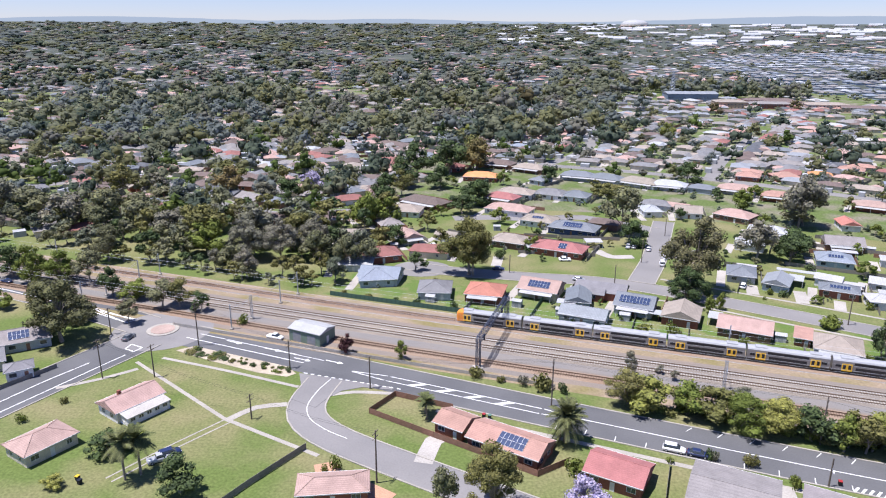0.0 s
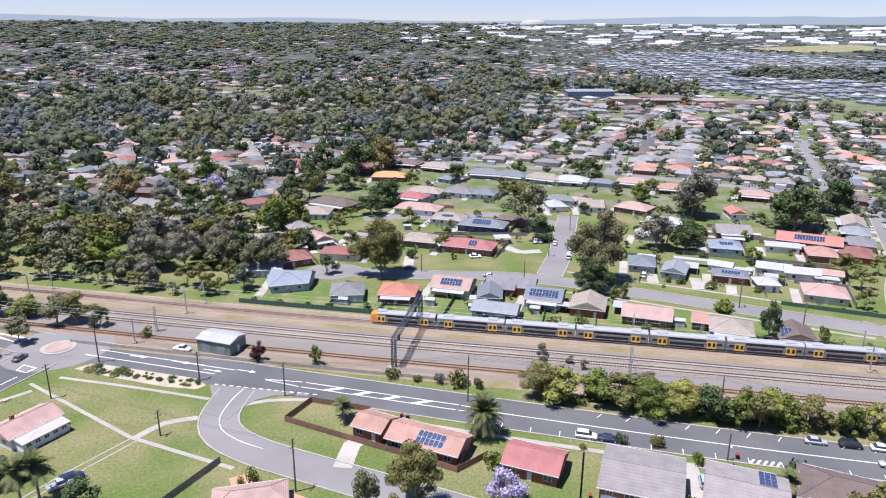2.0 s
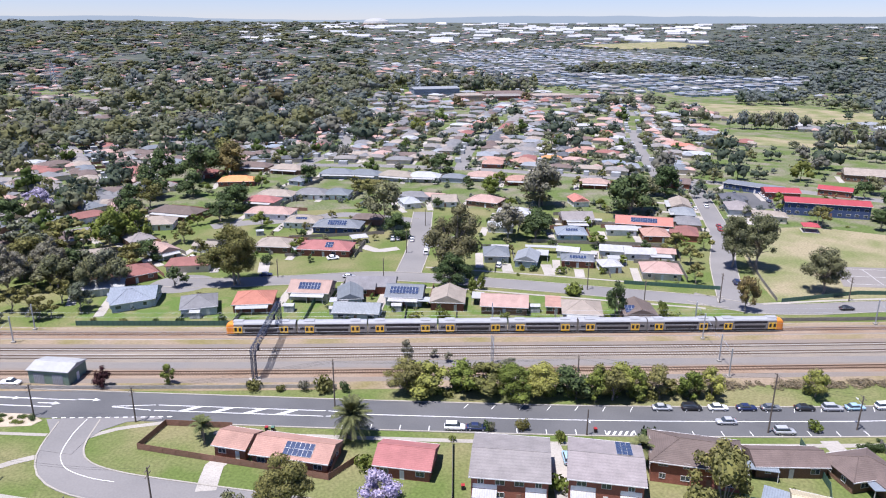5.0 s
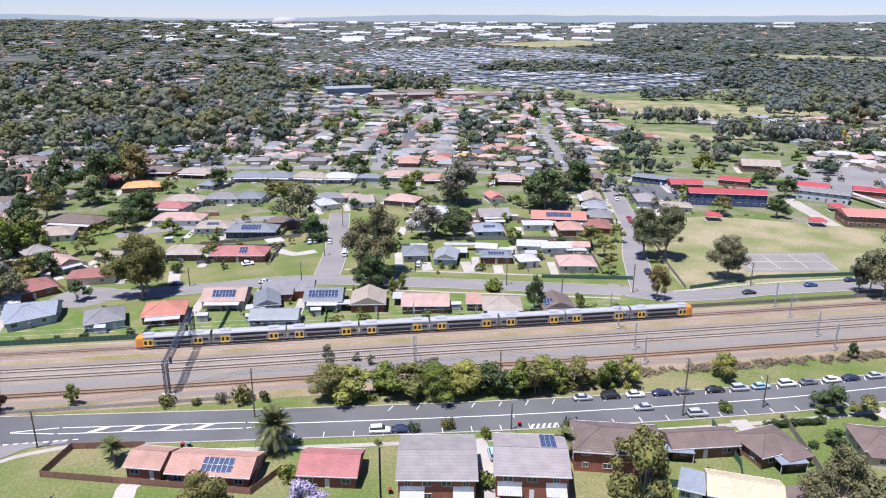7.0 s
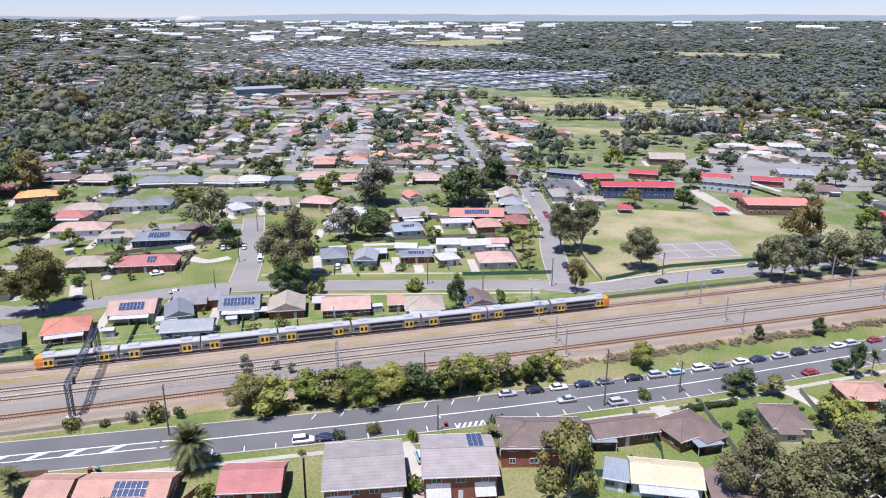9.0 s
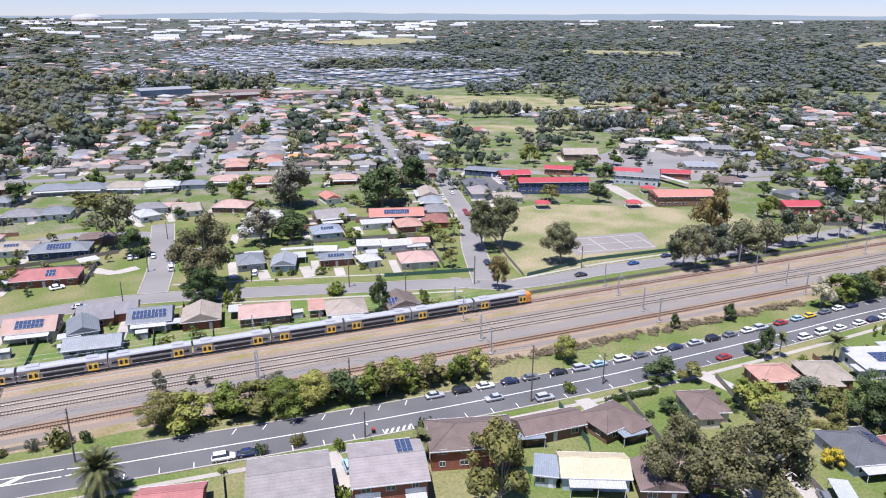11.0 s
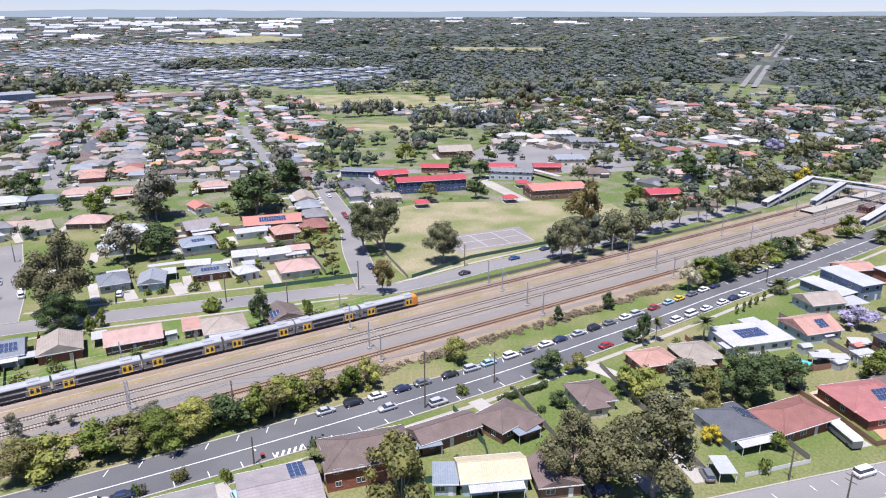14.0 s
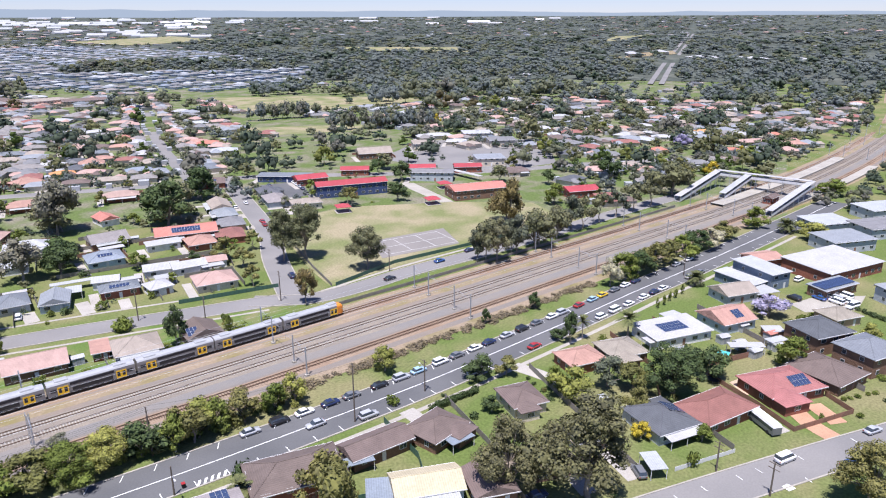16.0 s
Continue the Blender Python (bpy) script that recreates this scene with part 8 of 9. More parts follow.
# trees in the yards of the blocks beyond the railway
single_tree(81, 303, 22.2, "olive")
single_tree(26, 311, 9.2, "green")
single_tree(34, 391, 10.3, "green")
single_tree(15, 344, 14.2, "dark")
single_tree(78, 277, 12.0, "dark")
single_tree(4, 424, 24.7, "dark")
single_tree(19, 429, 22.5, "rust")
single_tree(36, 270, 6.8, "green")
single_tree(-10, 245, 7.4, "dark")
single_tree(-1, 276, 7.4, "olive")
single_tree(21, 348, 9.2, "dark")
single_tree(-2, 386, 15.8, "dark")
single_tree(82, 363, 8.7, "olive")
single_tree(-7, 299, 8.9, "olive")
single_tree(142, 399, 14.8, "dark")
single_tree(79, 208, 13.5, "dark")
single_tree(133, 254, 13.6, "dark")
single_tree(122, 259, 16.1, "grey")
single_tree(151, 236, 8.0, "green")
single_tree(175, 217, 10.0, "olive")
single_tree(174, 206, 8.8, "olive")
single_tree(162, 188, 7.4, "olive")
single_tree(145, 363, 6.4, "dark")
single_tree(158, 348, 10.1, "green")
single_tree(149, 214, 4.4, "green")
single_tree(120, 174, 6.2, "bluegum")
single_tree(133, 168, 3.6, "olive")
single_tree(235, 304, 19.1, "dark")
single_tree(194, 276, 22.8, "dark")
single_tree(170, 314, 19.9, "euc")
single_tree(122, 213, 3.7, "green")
single_tree(112, 318, 6.0, "dark")
single_tree(146, 306, 7.0, "green")
single_tree(188, 292, 7.1, "green")
# trees picked out one by one
single_tree(23, 440, 26.5, "rust")
single_tree(86, 786, 28.1, "rust")
single_tree(280, 728, 15.5, "rust")
single_tree(376, 757, 15.1, "rust")
single_tree(620, 406, 23.5, "rust")
single_tree(644, 383, 14.8, "rust")
single_tree(-114, 364, 18.6, "rust")
single_tree(-156, 315, 15.8, "rust")
single_tree(-100, 283, 22.2, "rust")
single_tree(0, 584, 10.5, "dark")
single_tree(-23, 390, 17.3, "dark")
single_tree(-31, 364, 14, "dark")
single_tree(-16, 424, 20.5, "dark")
single_tree(-39, 433, 15.7, "dark")
single_tree(50, 538, 23.7, "dark")
single_tree(19, 355, 12.2, "dark")
single_tree(9, 328, 14.6, "dark")
single_tree(61, 400, 11.4, "dark")
single_tree(45, 476, 9.6, "dark")
single_tree(132, 902, 16.3, "dark")
single_tree(199, 478, 13.5, "dark")
single_tree(235, 555, 18, "dark")
single_tree(311, 650, 18.6, "dark")
single_tree(204, 585, 12.4, "dark")
single_tree(164, 408, 4.9, "dark")
single_tree(143, 356, 5.9, "dark")
single_tree(265, 456, 20, "dark")
single_tree(291, 519, 20.2, "dark")
single_tree(310, 502, 17.7, "dark")
single_tree(390, 635, 16.3, "dark")
single_tree(327, 745, 16.2, "dark")
single_tree(172, 627, 22, "dark")
single_tree(245, 318, 16.2, "dark")
single_tree(314, 578, 18.4, "dark")
single_tree(345, 522, 13.7, "dark")
single_tree(286, 217, 10.1, "dark")
single_tree(382, 335, 20.3, "dark")
single_tree(373, 372, 12.6, "dark")
single_tree(303, 326, 15.1, "dark")
single_tree(330, 362, 19.5, "dark")
single_tree(299, 350, 12.9, "dark")
single_tree(367, 412, 17.6, "dark")
single_tree(402, 275, 14.6, "dark")
single_tree(497, 315, 17.5, "dark")
single_tree(332, 265, 10.2, "dark")
single_tree(610, 519, 9.5, "dark")
single_tree(318, 325, 10, "dark")
single_tree(467, 580, 17.7, "dark")
single_tree(434, 342, 11, "dark")
single_tree(411, 279, 12.3, "dark")
single_tree(382, 260, 5.3, "dark")
single_tree(506, 319, 13.8, "dark")
single_tree(649, 346, 17, "dark")
single_tree(596, 281, 18.5, "dark")
single_tree(730, 406, 13.8, "dark")
single_tree(360, 168, 9.2, "dark")
single_tree(624, 530, 8.6, "dark")
single_tree(392, 145, 15.2, "dark")
single_tree(442, 140, 16.9, "dark")
single_tree(677, 222, 17.6, "dark")
single_tree(528, 140, 18.1, "dark")
single_tree(477, 79, 14.4, "dark")
single_tree(625, 145, 21.2, "dark")
single_tree(684, 148, 16.2, "dark")
single_tree(589, 98, 17.8, "dark")
single_tree(735, 135, 14.8, "dark")
single_tree(639, 281, 18.4, "dark")
single_tree(460, 207, 10, "dark")
single_tree(750, 209, 12.9, "dark")
single_tree(761, 266, 13.3, "dark")
single_tree(627, 153, 12.8, "dark")
single_tree(518, 77, 13.9, "dark")
single_tree(-168, 468, 20, "dark")
single_tree(-145, 395, 10.2, "dark")
single_tree(-267, 551, 19.6, "dark")
single_tree(-326, 651, 26.2, "dark")
single_tree(-230, 608, 20.8, "dark")
single_tree(-127, 474, 19.7, "dark")
single_tree(-79, 348, 14.5, "dark")
single_tree(-124, 296, 15.8, "dark")
single_tree(-205, 406, 11, "dark")
single_tree(-191, 606, 12.7, "dark")
single_tree(33, 398, 10.4, "green")
single_tree(44, 511, 12.3, "green")
single_tree(66, 479, 8.7, "green")
single_tree(25, 309, 10.7, "green")
single_tree(-1, 325, 5.9, "green")
single_tree(104, 420, 12.2, "green")
single_tree(-8, 387, 9.4, "green")
single_tree(5, 394, 6.4, "green")
single_tree(137, 766, 15.5, "green")
single_tree(299, 443, 11.8, "green")
single_tree(399, 591, 17, "green")
single_tree(167, 364, 7.3, "green")
single_tree(147, 335, 11.8, "green")
single_tree(150, 498, 10.4, "green")
single_tree(198, 499, 9.7, "green")
single_tree(267, 546, 14.5, "green")
single_tree(229, 640, 16.2, "green")
single_tree(381, 534, 11.8, "green")
single_tree(259, 465, 12.8, "green")
single_tree(323, 245, 15.4, "green")
single_tree(373, 272, 11.1, "green")
single_tree(319, 372, 9.8, "green")
single_tree(269, 260, 9, "green")
single_tree(425, 314, 8.4, "green")
single_tree(376, 275, 10.7, "green")
single_tree(668, 382, 12.7, "green")
single_tree(433, 165, 13.8, "green")
single_tree(435, 138, 9.1, "green")
single_tree(458, 100, 10.1, "green")
single_tree(737, 224, 15.3, "green")
single_tree(602, 179, 10.4, "green")
single_tree(648, 167, 13.3, "green")
single_tree(458, 93, 9.3, "green")
single_tree(-141, 535, 17.7, "green")
single_tree(-69, 336, 7, "green")
single_tree(3, 474, 15.2, "grey")
single_tree(63, 725, 28.1, "grey")
single_tree(119, 695, 22.5, "grey")
single_tree(9, 993, 28.1, "grey")
single_tree(97, 466, 11.4, "grey")
single_tree(295, 426, 9.3, "grey")
single_tree(267, 348, 17.6, "grey")
single_tree(120, 416, 7, "grey")
single_tree(364, 324, 12.6, "grey")
single_tree(391, 363, 12.8, "grey")
single_tree(729, 469, 22.9, "grey")
single_tree(400, 178, 10.1, "grey")
single_tree(572, 161, 19.7, "grey")
single_tree(577, 239, 12.4, "grey")
single_tree(-93, 354, 13.4, "grey")
single_tree(-155, 372, 13, "grey")
single_tree(-77, 275, 17.7, "grey")
single_tree(-289, 516, 16.6, "grey")
single_tree(20, 564, 16.9, "lime")
single_tree(183, 572, 15.6, "lime")
single_tree(337, 312, 15.6, "lime")
single_tree(650, 359, 17.1, "lime")
single_tree(446, 210, 13, "lime")
single_tree(450, 154, 11.8, "lime")
single_tree(448, 132, 9.3, "lime")
single_tree(561, 211, 11.9, "lime")
single_tree(89, 598, 27.7, "olive")
single_tree(128, 593, 23, "olive")
single_tree(-49, 590, 26, "olive")
single_tree(-36, 593, 23.7, "olive")
single_tree(11, 769, 28.1, "olive")
single_tree(-52, 816, 28.1, "olive")
single_tree(60, 823, 28.1, "olive")
single_tree(85, 352, 11.7, "olive")
single_tree(-4, 379, 9.2, "olive")
single_tree(-22, 366, 13.4, "olive")
single_tree(84, 378, 7, "olive")
single_tree(234, 439, 12, "olive")
single_tree(210, 714, 14.8, "olive")
single_tree(201, 336, 7.1, "olive")
single_tree(138, 413, 10.5, "olive")
single_tree(154, 435, 9.2, "olive")
single_tree(228, 354, 7.1, "olive")
single_tree(244, 515, 15.9, "olive")
single_tree(256, 578, 15.1, "olive")
single_tree(340, 567, 15.8, "olive")
single_tree(265, 230, 9.9, "olive")
single_tree(285, 325, 10.4, "olive")
single_tree(358, 375, 10.3, "olive")
single_tree(487, 239, 21.5, "olive")
single_tree(378, 200, 9.9, "olive")
single_tree(423, 179, 12.1, "olive")
single_tree(647, 222, 15.8, "olive")
single_tree(487, 117, 14.9, "olive")
single_tree(458, 85, 13.9, "olive")
single_tree(719, 111, 14.4, "olive")
single_tree(399, 109, 16.5, "olive")
single_tree(511, 113, 19.1, "olive")
single_tree(536, 105, 14.5, "olive")
single_tree(535, 208, 13.3, "olive")
single_tree(504, 151, 10.4, "olive")
single_tree(626, 116, 12.6, "olive")
single_tree(623, 200, 13, "olive")
single_tree(441, 69, 13.3, "olive")
single_tree(-197, 420, 20.6, "olive")
single_tree(-170, 578, 26.6, "olive")
single_tree(-118, 578, 28.1, "olive")
single_tree(-110, 482, 11.9, "olive")
single_tree(-126, 422, 16, "olive")
single_tree(-170, 364, 16.3, "olive")
single_tree(-96, 465, 17.2, "olive")
single_tree(-92, 390, 13, "olive")
single_tree(-207, 840, 28.1, "olive")
single_tree(-93, 523, 17.1, "olive")
single_tree(-52, 289, 9.7, "olive")
single_tree(28, 785, 28.1, "euc")
single_tree(-7, 776, 28.1, "euc")
single_tree(44, 658, 28.1, "euc")
single_tree(233, 1076, 28.1, "euc")
single_tree(255, 1044, 28.1, "euc")
single_tree(-30, 844, 28.1, "euc")
single_tree(-66, 777, 28.1, "euc")
single_tree(44, 947, 28.1, "euc")
single_tree(-25, 1004, 28.1, "euc")
single_tree(-15, 367, 10.4, "euc")
single_tree(84, 1042, 28.1, "euc")
single_tree(-79, 958, 28.1, "euc")
single_tree(483, 623, 17.3, "euc")
single_tree(488, 672, 18.2, "euc")
single_tree(456, 662, 17.6, "euc")
single_tree(448, 685, 19.5, "euc")
single_tree(453, 543, 19.6, "euc")
single_tree(642, 466, 22, "euc")
single_tree(602, 405, 21.5, "euc")
single_tree(653, 412, 17.8, "euc")
single_tree(619, 319, 18.4, "euc")
single_tree(644, 323, 21.4, "euc")
single_tree(399, 203, 13.3, "euc")
single_tree(403, 198, 13.4, "euc")
single_tree(352, 194, 10.6, "euc")
single_tree(435, 199, 12.6, "euc")
single_tree(696, 492, 25.3, "euc")
single_tree(718, 480, 25.6, "euc")
single_tree(763, 359, 27.8, "euc")
single_tree(760, 406, 25.6, "euc")
single_tree(762, 465, 20.6, "euc")
single_tree(772, 131, 23.3, "euc")
single_tree(-203, 497, 21.6, "euc")
single_tree(-337, 754, 28.1, "euc")
single_tree(-162, 405, 12.3, "euc")
single_tree(-175, 310, 18.8, "euc")
single_tree(-138, 313, 16.7, "euc")
single_tree(-160, 297, 13.8, "euc")
single_tree(-310, 580, 26.3, "euc")
single_tree(-361, 649, 26.7, "euc")
single_tree(-249, 784, 28.1, "euc")
single_tree(-229, 811, 28.1, "euc")
single_tree(-173, 787, 28.1, "euc")
single_tree(-241, 693, 26.4, "euc")
single_tree(-131, 740, 28.1, "euc")
single_tree(-328, 892, 28.1, "euc")
single_tree(76, 665, 21.3, "bluegum")
single_tree(165, 837, 20.4, "bluegum")
single_tree(167, 1054, 28.1, "bluegum")
single_tree(-64, 1052, 28.1, "bluegum")
single_tree(109, 860, 27.6, "bluegum")
single_tree(213, 768, 19, "bluegum")
single_tree(445, 702, 16.5, "bluegum")
single_tree(611, 482, 24.7, "bluegum")
single_tree(630, 474, 21.9, "bluegum")
single_tree(629, 413, 19.8, "bluegum")
single_tree(638, 504, 21.4, "bluegum")
single_tree(648, 494, 18.8, "bluegum")
single_tree(756, 432, 23, "bluegum")
single_tree(-182, 462, 12, "bluegum")
single_tree(-266, 600, 21, "bluegum")
single_tree(-260, 621, 24.2, "bluegum")
single_tree(-204, 571, 21.9, "bluegum")
single_tree(-125, 325, 15.6, "bluegum")
single_tree(-333, 832, 28.1, "bluegum")
single_tree(-408, 798, 28.1, "bluegum")
single_tree(-403, 854, 28.1, "bluegum")
single_tree(535, 356, 11.5, "gold")
single_tree(429, 98, 9.5, "gold")
single_tree(508, 95, 8.6, "gold")
single_tree(504, 111, 10.3, "jacaranda")
single_tree(514, 135, 14.1, "jacaranda")
single_tree(-73, 382, 11.8, "jacaranda")
stands = set()
for _ in range(30000):
    a = far_rng.uniform(-40, 96)
    r = 255 * (4300 / 255) ** (far_rng.random() ** 0.85)
    x, y = r * math.sin(radians(a)), r * math.cos(radians(a))
    pick = far_rng.random()
    dens = wooded(x, y)
    rail = min((abs((p - Vector((x, y, 0))).length) for p in RAIL_LINE[::6]), default=99) if r < 900 else 99
    if rail < 30 or (r < 900 and y < 230 - 0.32 * x):
        continue
    if inside(x, y, [(170, 165), (186, 190), (222, 245), (300, 250), (420, 200), (330, 130), (238, 145)]) or inside(x, y, [(430, 530), (400, 435), (470, 380), (535, 430), (505, 555)]):
        continue
    if r < 640 and settled(x, y) and (pick > 0.12 or not free(x, y, 0.5)):
        continue
    if pick < dens:
        if r < 560:
            if free(x, y, -1.0 if r > 300 else 1.6) and len(mid_trees) < 1100:
                mid_trees.append((x, y))
                take(x, y, 1.8)
        else:
            cell = 20.0 if a < 14 and r < 1300 else 12.0 if r < 1400 else 22.0 if a > 36 else 27.0
            if (r < 1000 and not free(x, y, -1.0)) or (x > 900 and abs(y - 270 - (x - 900) * 0.22) < 17):
                continue
            spot = (round(x / cell), round(y / cell))
            if spot in stands or any(inside(x, y, q) for q in PADDOCKS):
                continue
            stands.add(spot)
            tall = dens > 0.85 or a < 14
            h = far_rng.uniform(12, 21) if a < 14 else far_rng.uniform(10, 17) if tall else far_rng.uniform(5.5, 11)
            if 8 < a < 27 and 880 < r < 1090:
                h = far_rng.uniform(16, 24)
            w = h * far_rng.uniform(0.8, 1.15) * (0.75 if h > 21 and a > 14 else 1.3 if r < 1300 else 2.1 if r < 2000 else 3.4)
            # the forest far off takes mostly bluegum, the haze-tinted leaf colour
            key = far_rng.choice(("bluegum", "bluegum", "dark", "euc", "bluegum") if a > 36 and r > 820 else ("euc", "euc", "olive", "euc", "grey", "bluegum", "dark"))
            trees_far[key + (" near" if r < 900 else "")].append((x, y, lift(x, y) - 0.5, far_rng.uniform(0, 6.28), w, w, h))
    elif r > 330 and not (a > 36 and 850 < r < 2300 and pick > dens + 0.008):
        step = 18.0 if r < 1500 else (30.0 if r < 2300 else 75.0)
        key = (round(x / step), round(y / step))
        if key not in lots and (r > 800 or free(x, y, 7.0)):
            lots[key] = (x, y, r, a)
mid_trees.sort(key=lambda p: p[0] ** 2 + p[1] ** 2)
leafy = {}
for i, (x, y) in enumerate(mid_trees):
    k = RNG.choice(("euc", "dark", "olive", "green", "dark", "bluegum"))
    h = RNG.uniform(3.0, 8.0) if azimuth(x, y) > 12 else RNG.uniform(8, 17)
    if settled(x, y):
        h = RNG.uniform(2.5, 5.0)
    w = h * RNG.uniform(0.75, 1.15)
    if i < 30:
        tree(x, y, h, w, k, "mid")
    elif math.hypot(x, y) > 340:
        trees_far[k + " near"].append((x, y, lift(x, y) - 0.3, RNG.uniform(0, 6.28), w, w, h))
    else:
        leafy.setdefault(k, []).append((x, y, lift(x, y), RNG.uniform(0, 6.28), w / 8, w / 8, h / 10))
for i in range(64):
    x = far_rng.uniform(-330, -45)
    p = rail_at(max(-300, x), far_rng.uniform(7.5, 14) if i % 2 else far_rng.uniform(14, 60))
    k, h = far_rng.choice(("euc", "olive", "dark", "bluegum", "euc")), far_rng.uniform(4, 8) if i % 2 else far_rng.uniform(8, 14)
    leafy.setdefault(k, []).append((p.x, p.y, lift(p.x, p.y), far_rng.uniform(0, 6.28), h / 8, h / 8, h / 10))
for k, rows in leafy.items():
    me = tree_kind(k, 4, "mid")[1][1]
    joined("tree_crowns", [tuple(v.co) for v in me.vertices], [tuple(p.vertices) for p in me.polygons], rows, LEAF[k], "leafy crowns of trees between the houses", "trees")
    me = tree_kind(k, 4, "mid")[1][0]
    joined("tree_trunks", [tuple(v.co) for v in me.vertices], [tuple(p.vertices) for p in me.polygons if len(p.vertices) == 4], rows, BARK, "trunks and limbs of trees between houses", "trees")
for i in range(420):
    p = rail_at(far_rng.uniform(395, 960), far_rng.choice((far_rng.uniform(9, 70), far_rng.uniform(-75, -36))))
    h = far_rng.uniform(4, 9)
    trees_far[far_rng.choice(("euc", "bluegum", "dark", "grey")) + " near"].append((p.x, p.y, lift(p.x, p.y) - 0.3, far_rng.uniform(0, 6.28), h, h, h))
for (x0, y0), (x1, y1), n, tall in (((462, 510), (510, 482), 16, 20), ((454, 409), (486, 380), 13, 19), ((486, 380), (512, 345), 14, 19)):
    for i in range(n):
        u = (i + far_rng.uniform(-0.4, 0.4)) / (n - 1)
        x, y, h = x0 + (x1 - x0) * u + far_rng.uniform(-4, 4), y0 + (y1 - y0) * u + far_rng.uniform(-4, 4), tall * far_rng.uniform(0.7, 1.05)
        trees_far[far_rng.choice(("euc", "grey", "bluegum")) + " near"].append((x, y, lift(x, y) - 0.3, far_rng.uniform(0, 6.28), h * 0.6, h * 0.6, h))
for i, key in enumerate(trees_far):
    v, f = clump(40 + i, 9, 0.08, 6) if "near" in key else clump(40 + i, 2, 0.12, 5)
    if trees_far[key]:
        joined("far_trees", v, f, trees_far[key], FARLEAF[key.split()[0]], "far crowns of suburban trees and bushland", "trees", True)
far_roofs = {}
far_walls, estate_walls, warehouses = [], [], []
for x, y, t, w, d, key in FAR_LOTS:
    row = (x, y, lift(x, y), t, w, d, 4.6)
    far_roofs.setdefault(key, []).append(row)
    far_walls.append(row)
for i in range(60):
    for j in range(66):
        x, y = 420 + i * 18.0, 680 + j * 20.0 + (i % 3)
        if inside(x, y, ESTATE) and not inside(x, y, ESTATE_GAP) and i % 6 != 3 and j % 3 != 2:
            key = far_rng.choice(("slate", "steel", "grey", "blue", "grey", "pale", "mauve"))
            row = (x + far_rng.uniform(-1, 1), y + far_rng.uniform(-1, 1), lift(x, y), far_rng.choice((0.1, 1.67)), far_rng.uniform(11, 14), far_rng.uniform(10, 13), far_rng.uniform(4.0, 5.6))
            far_roofs.setdefault(key, []).append(row)
            estate_walls.append(row)
for x, y, r, a in lots.values():
    if inside(x, y, ESTATE) or any(inside(x, y, q) for q in PADDOCKS[:4]):
        continue
    t = far_rng.choice((0.6, 0.6 + math.pi / 2, -0.3, 1.27)) + far_rng.uniform(-0.1, 0.1)
    if r > 2200:
        big = 4 < a < 42 and r > 2300 and far_rng.random() < 0.28
        key, size = (far_rng.choice(("bright", "white", "pale", "white", "steel")), (far_rng.uniform(40, 85), far_rng.uniform(22, 38), far_rng.uniform(7, 11))) if big else (far_rng.choice(ROOFS), (far_rng.uniform(14, 26), far_rng.uniform(12, 20), 6))
    else:
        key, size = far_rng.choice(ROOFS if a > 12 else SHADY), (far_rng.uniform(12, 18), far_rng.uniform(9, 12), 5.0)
    row = (x, y, lift(x, y), t, *size)
    if r > 2200 and size[0] > 39:
        warehouses.append((x, y, lift(x, y), -radians(a) + far_rng.uniform(-0.4, 0.4), size[0], size[1], size[2]))
        continue
    far_roofs.setdefault(key, []).append(row)
    far_walls.append(row)
for i in range(45):
    a, r = radians(far_rng.uniform(6, 66)), far_rng.uniform(3300, 4250)
    x, y = r * math.sin(a), r * math.cos(a)
    warehouses.append((x, y, lift(x, y), -a + far_rng.uniform(-0.3, 0.3), far_rng.uniform(40, 120), far_rng.uniform(25, 40), far_rng.uniform(8, 12)))
for x, y, t, w in ((1404, 330, 1.5, 55), (1408, 250, 1.5, 60), (1414, 175, 1.5, 50), (1460, 480, 0.45, 70), (1530, 445, 0.45, 60)):
    far_roofs.setdefault("white", []).append((x, y, lift(x, y) + 1, t, w, 24, 9))
    far_walls.append(far_roofs["white"][-1])
sheds = []
for x, y, z, t, w, d, h in list(far_walls):
    if math.hypot(x, y) < 1100:
        key = next(q for q, rows in far_roofs.items() if (x, y, z, t, w, d, h) in rows) if far_rng.random() < 0.02 else far_rng.choice(("grey", "mauve", "brown", "pink", "tan", "steel"))
        e = far_rng.choice((-0.3, 0.3)) * w
        row = (x + math.cos(t) * e + math.sin(t) * d * 0.55, y + math.sin(t) * e - math.cos(t) * d * 0.55, z, t + 1.57, w * 0.5, w * 0.4, h * 0.92)
        far_roofs.setdefault(key, []).append(row)
        far_walls.append(row)
        if far_rng.random() < 0.7:
            b = far_rng.uniform(8, 11)
            sheds.append((x - math.sin(t) * b, y + math.cos(t) * b, z, t, far_rng.uniform(3, 8), far_rng.uniform(3, 5), far_rng.uniform(2.2, 2.8)))
WARE_V = [(-.5, -.5, 0), (.5, -.5, 0), (.5, .5, 0), (-.5, .5, 0), (-.5, -.5, .4), (.5, -.5, .4), (.5, .5, .4), (-.5, .5, .4), (-.49, .05, 1), (.49, .05, 1)]
SHED_V = [(-.5, -.5, 0), (.5, -.5, 0), (.5, .5, 0), (-.5, .5, 0), (-.5, -.5, 1), (.5, -.5, 1), (.5, .5, 1), (-.5, .5, 1)]
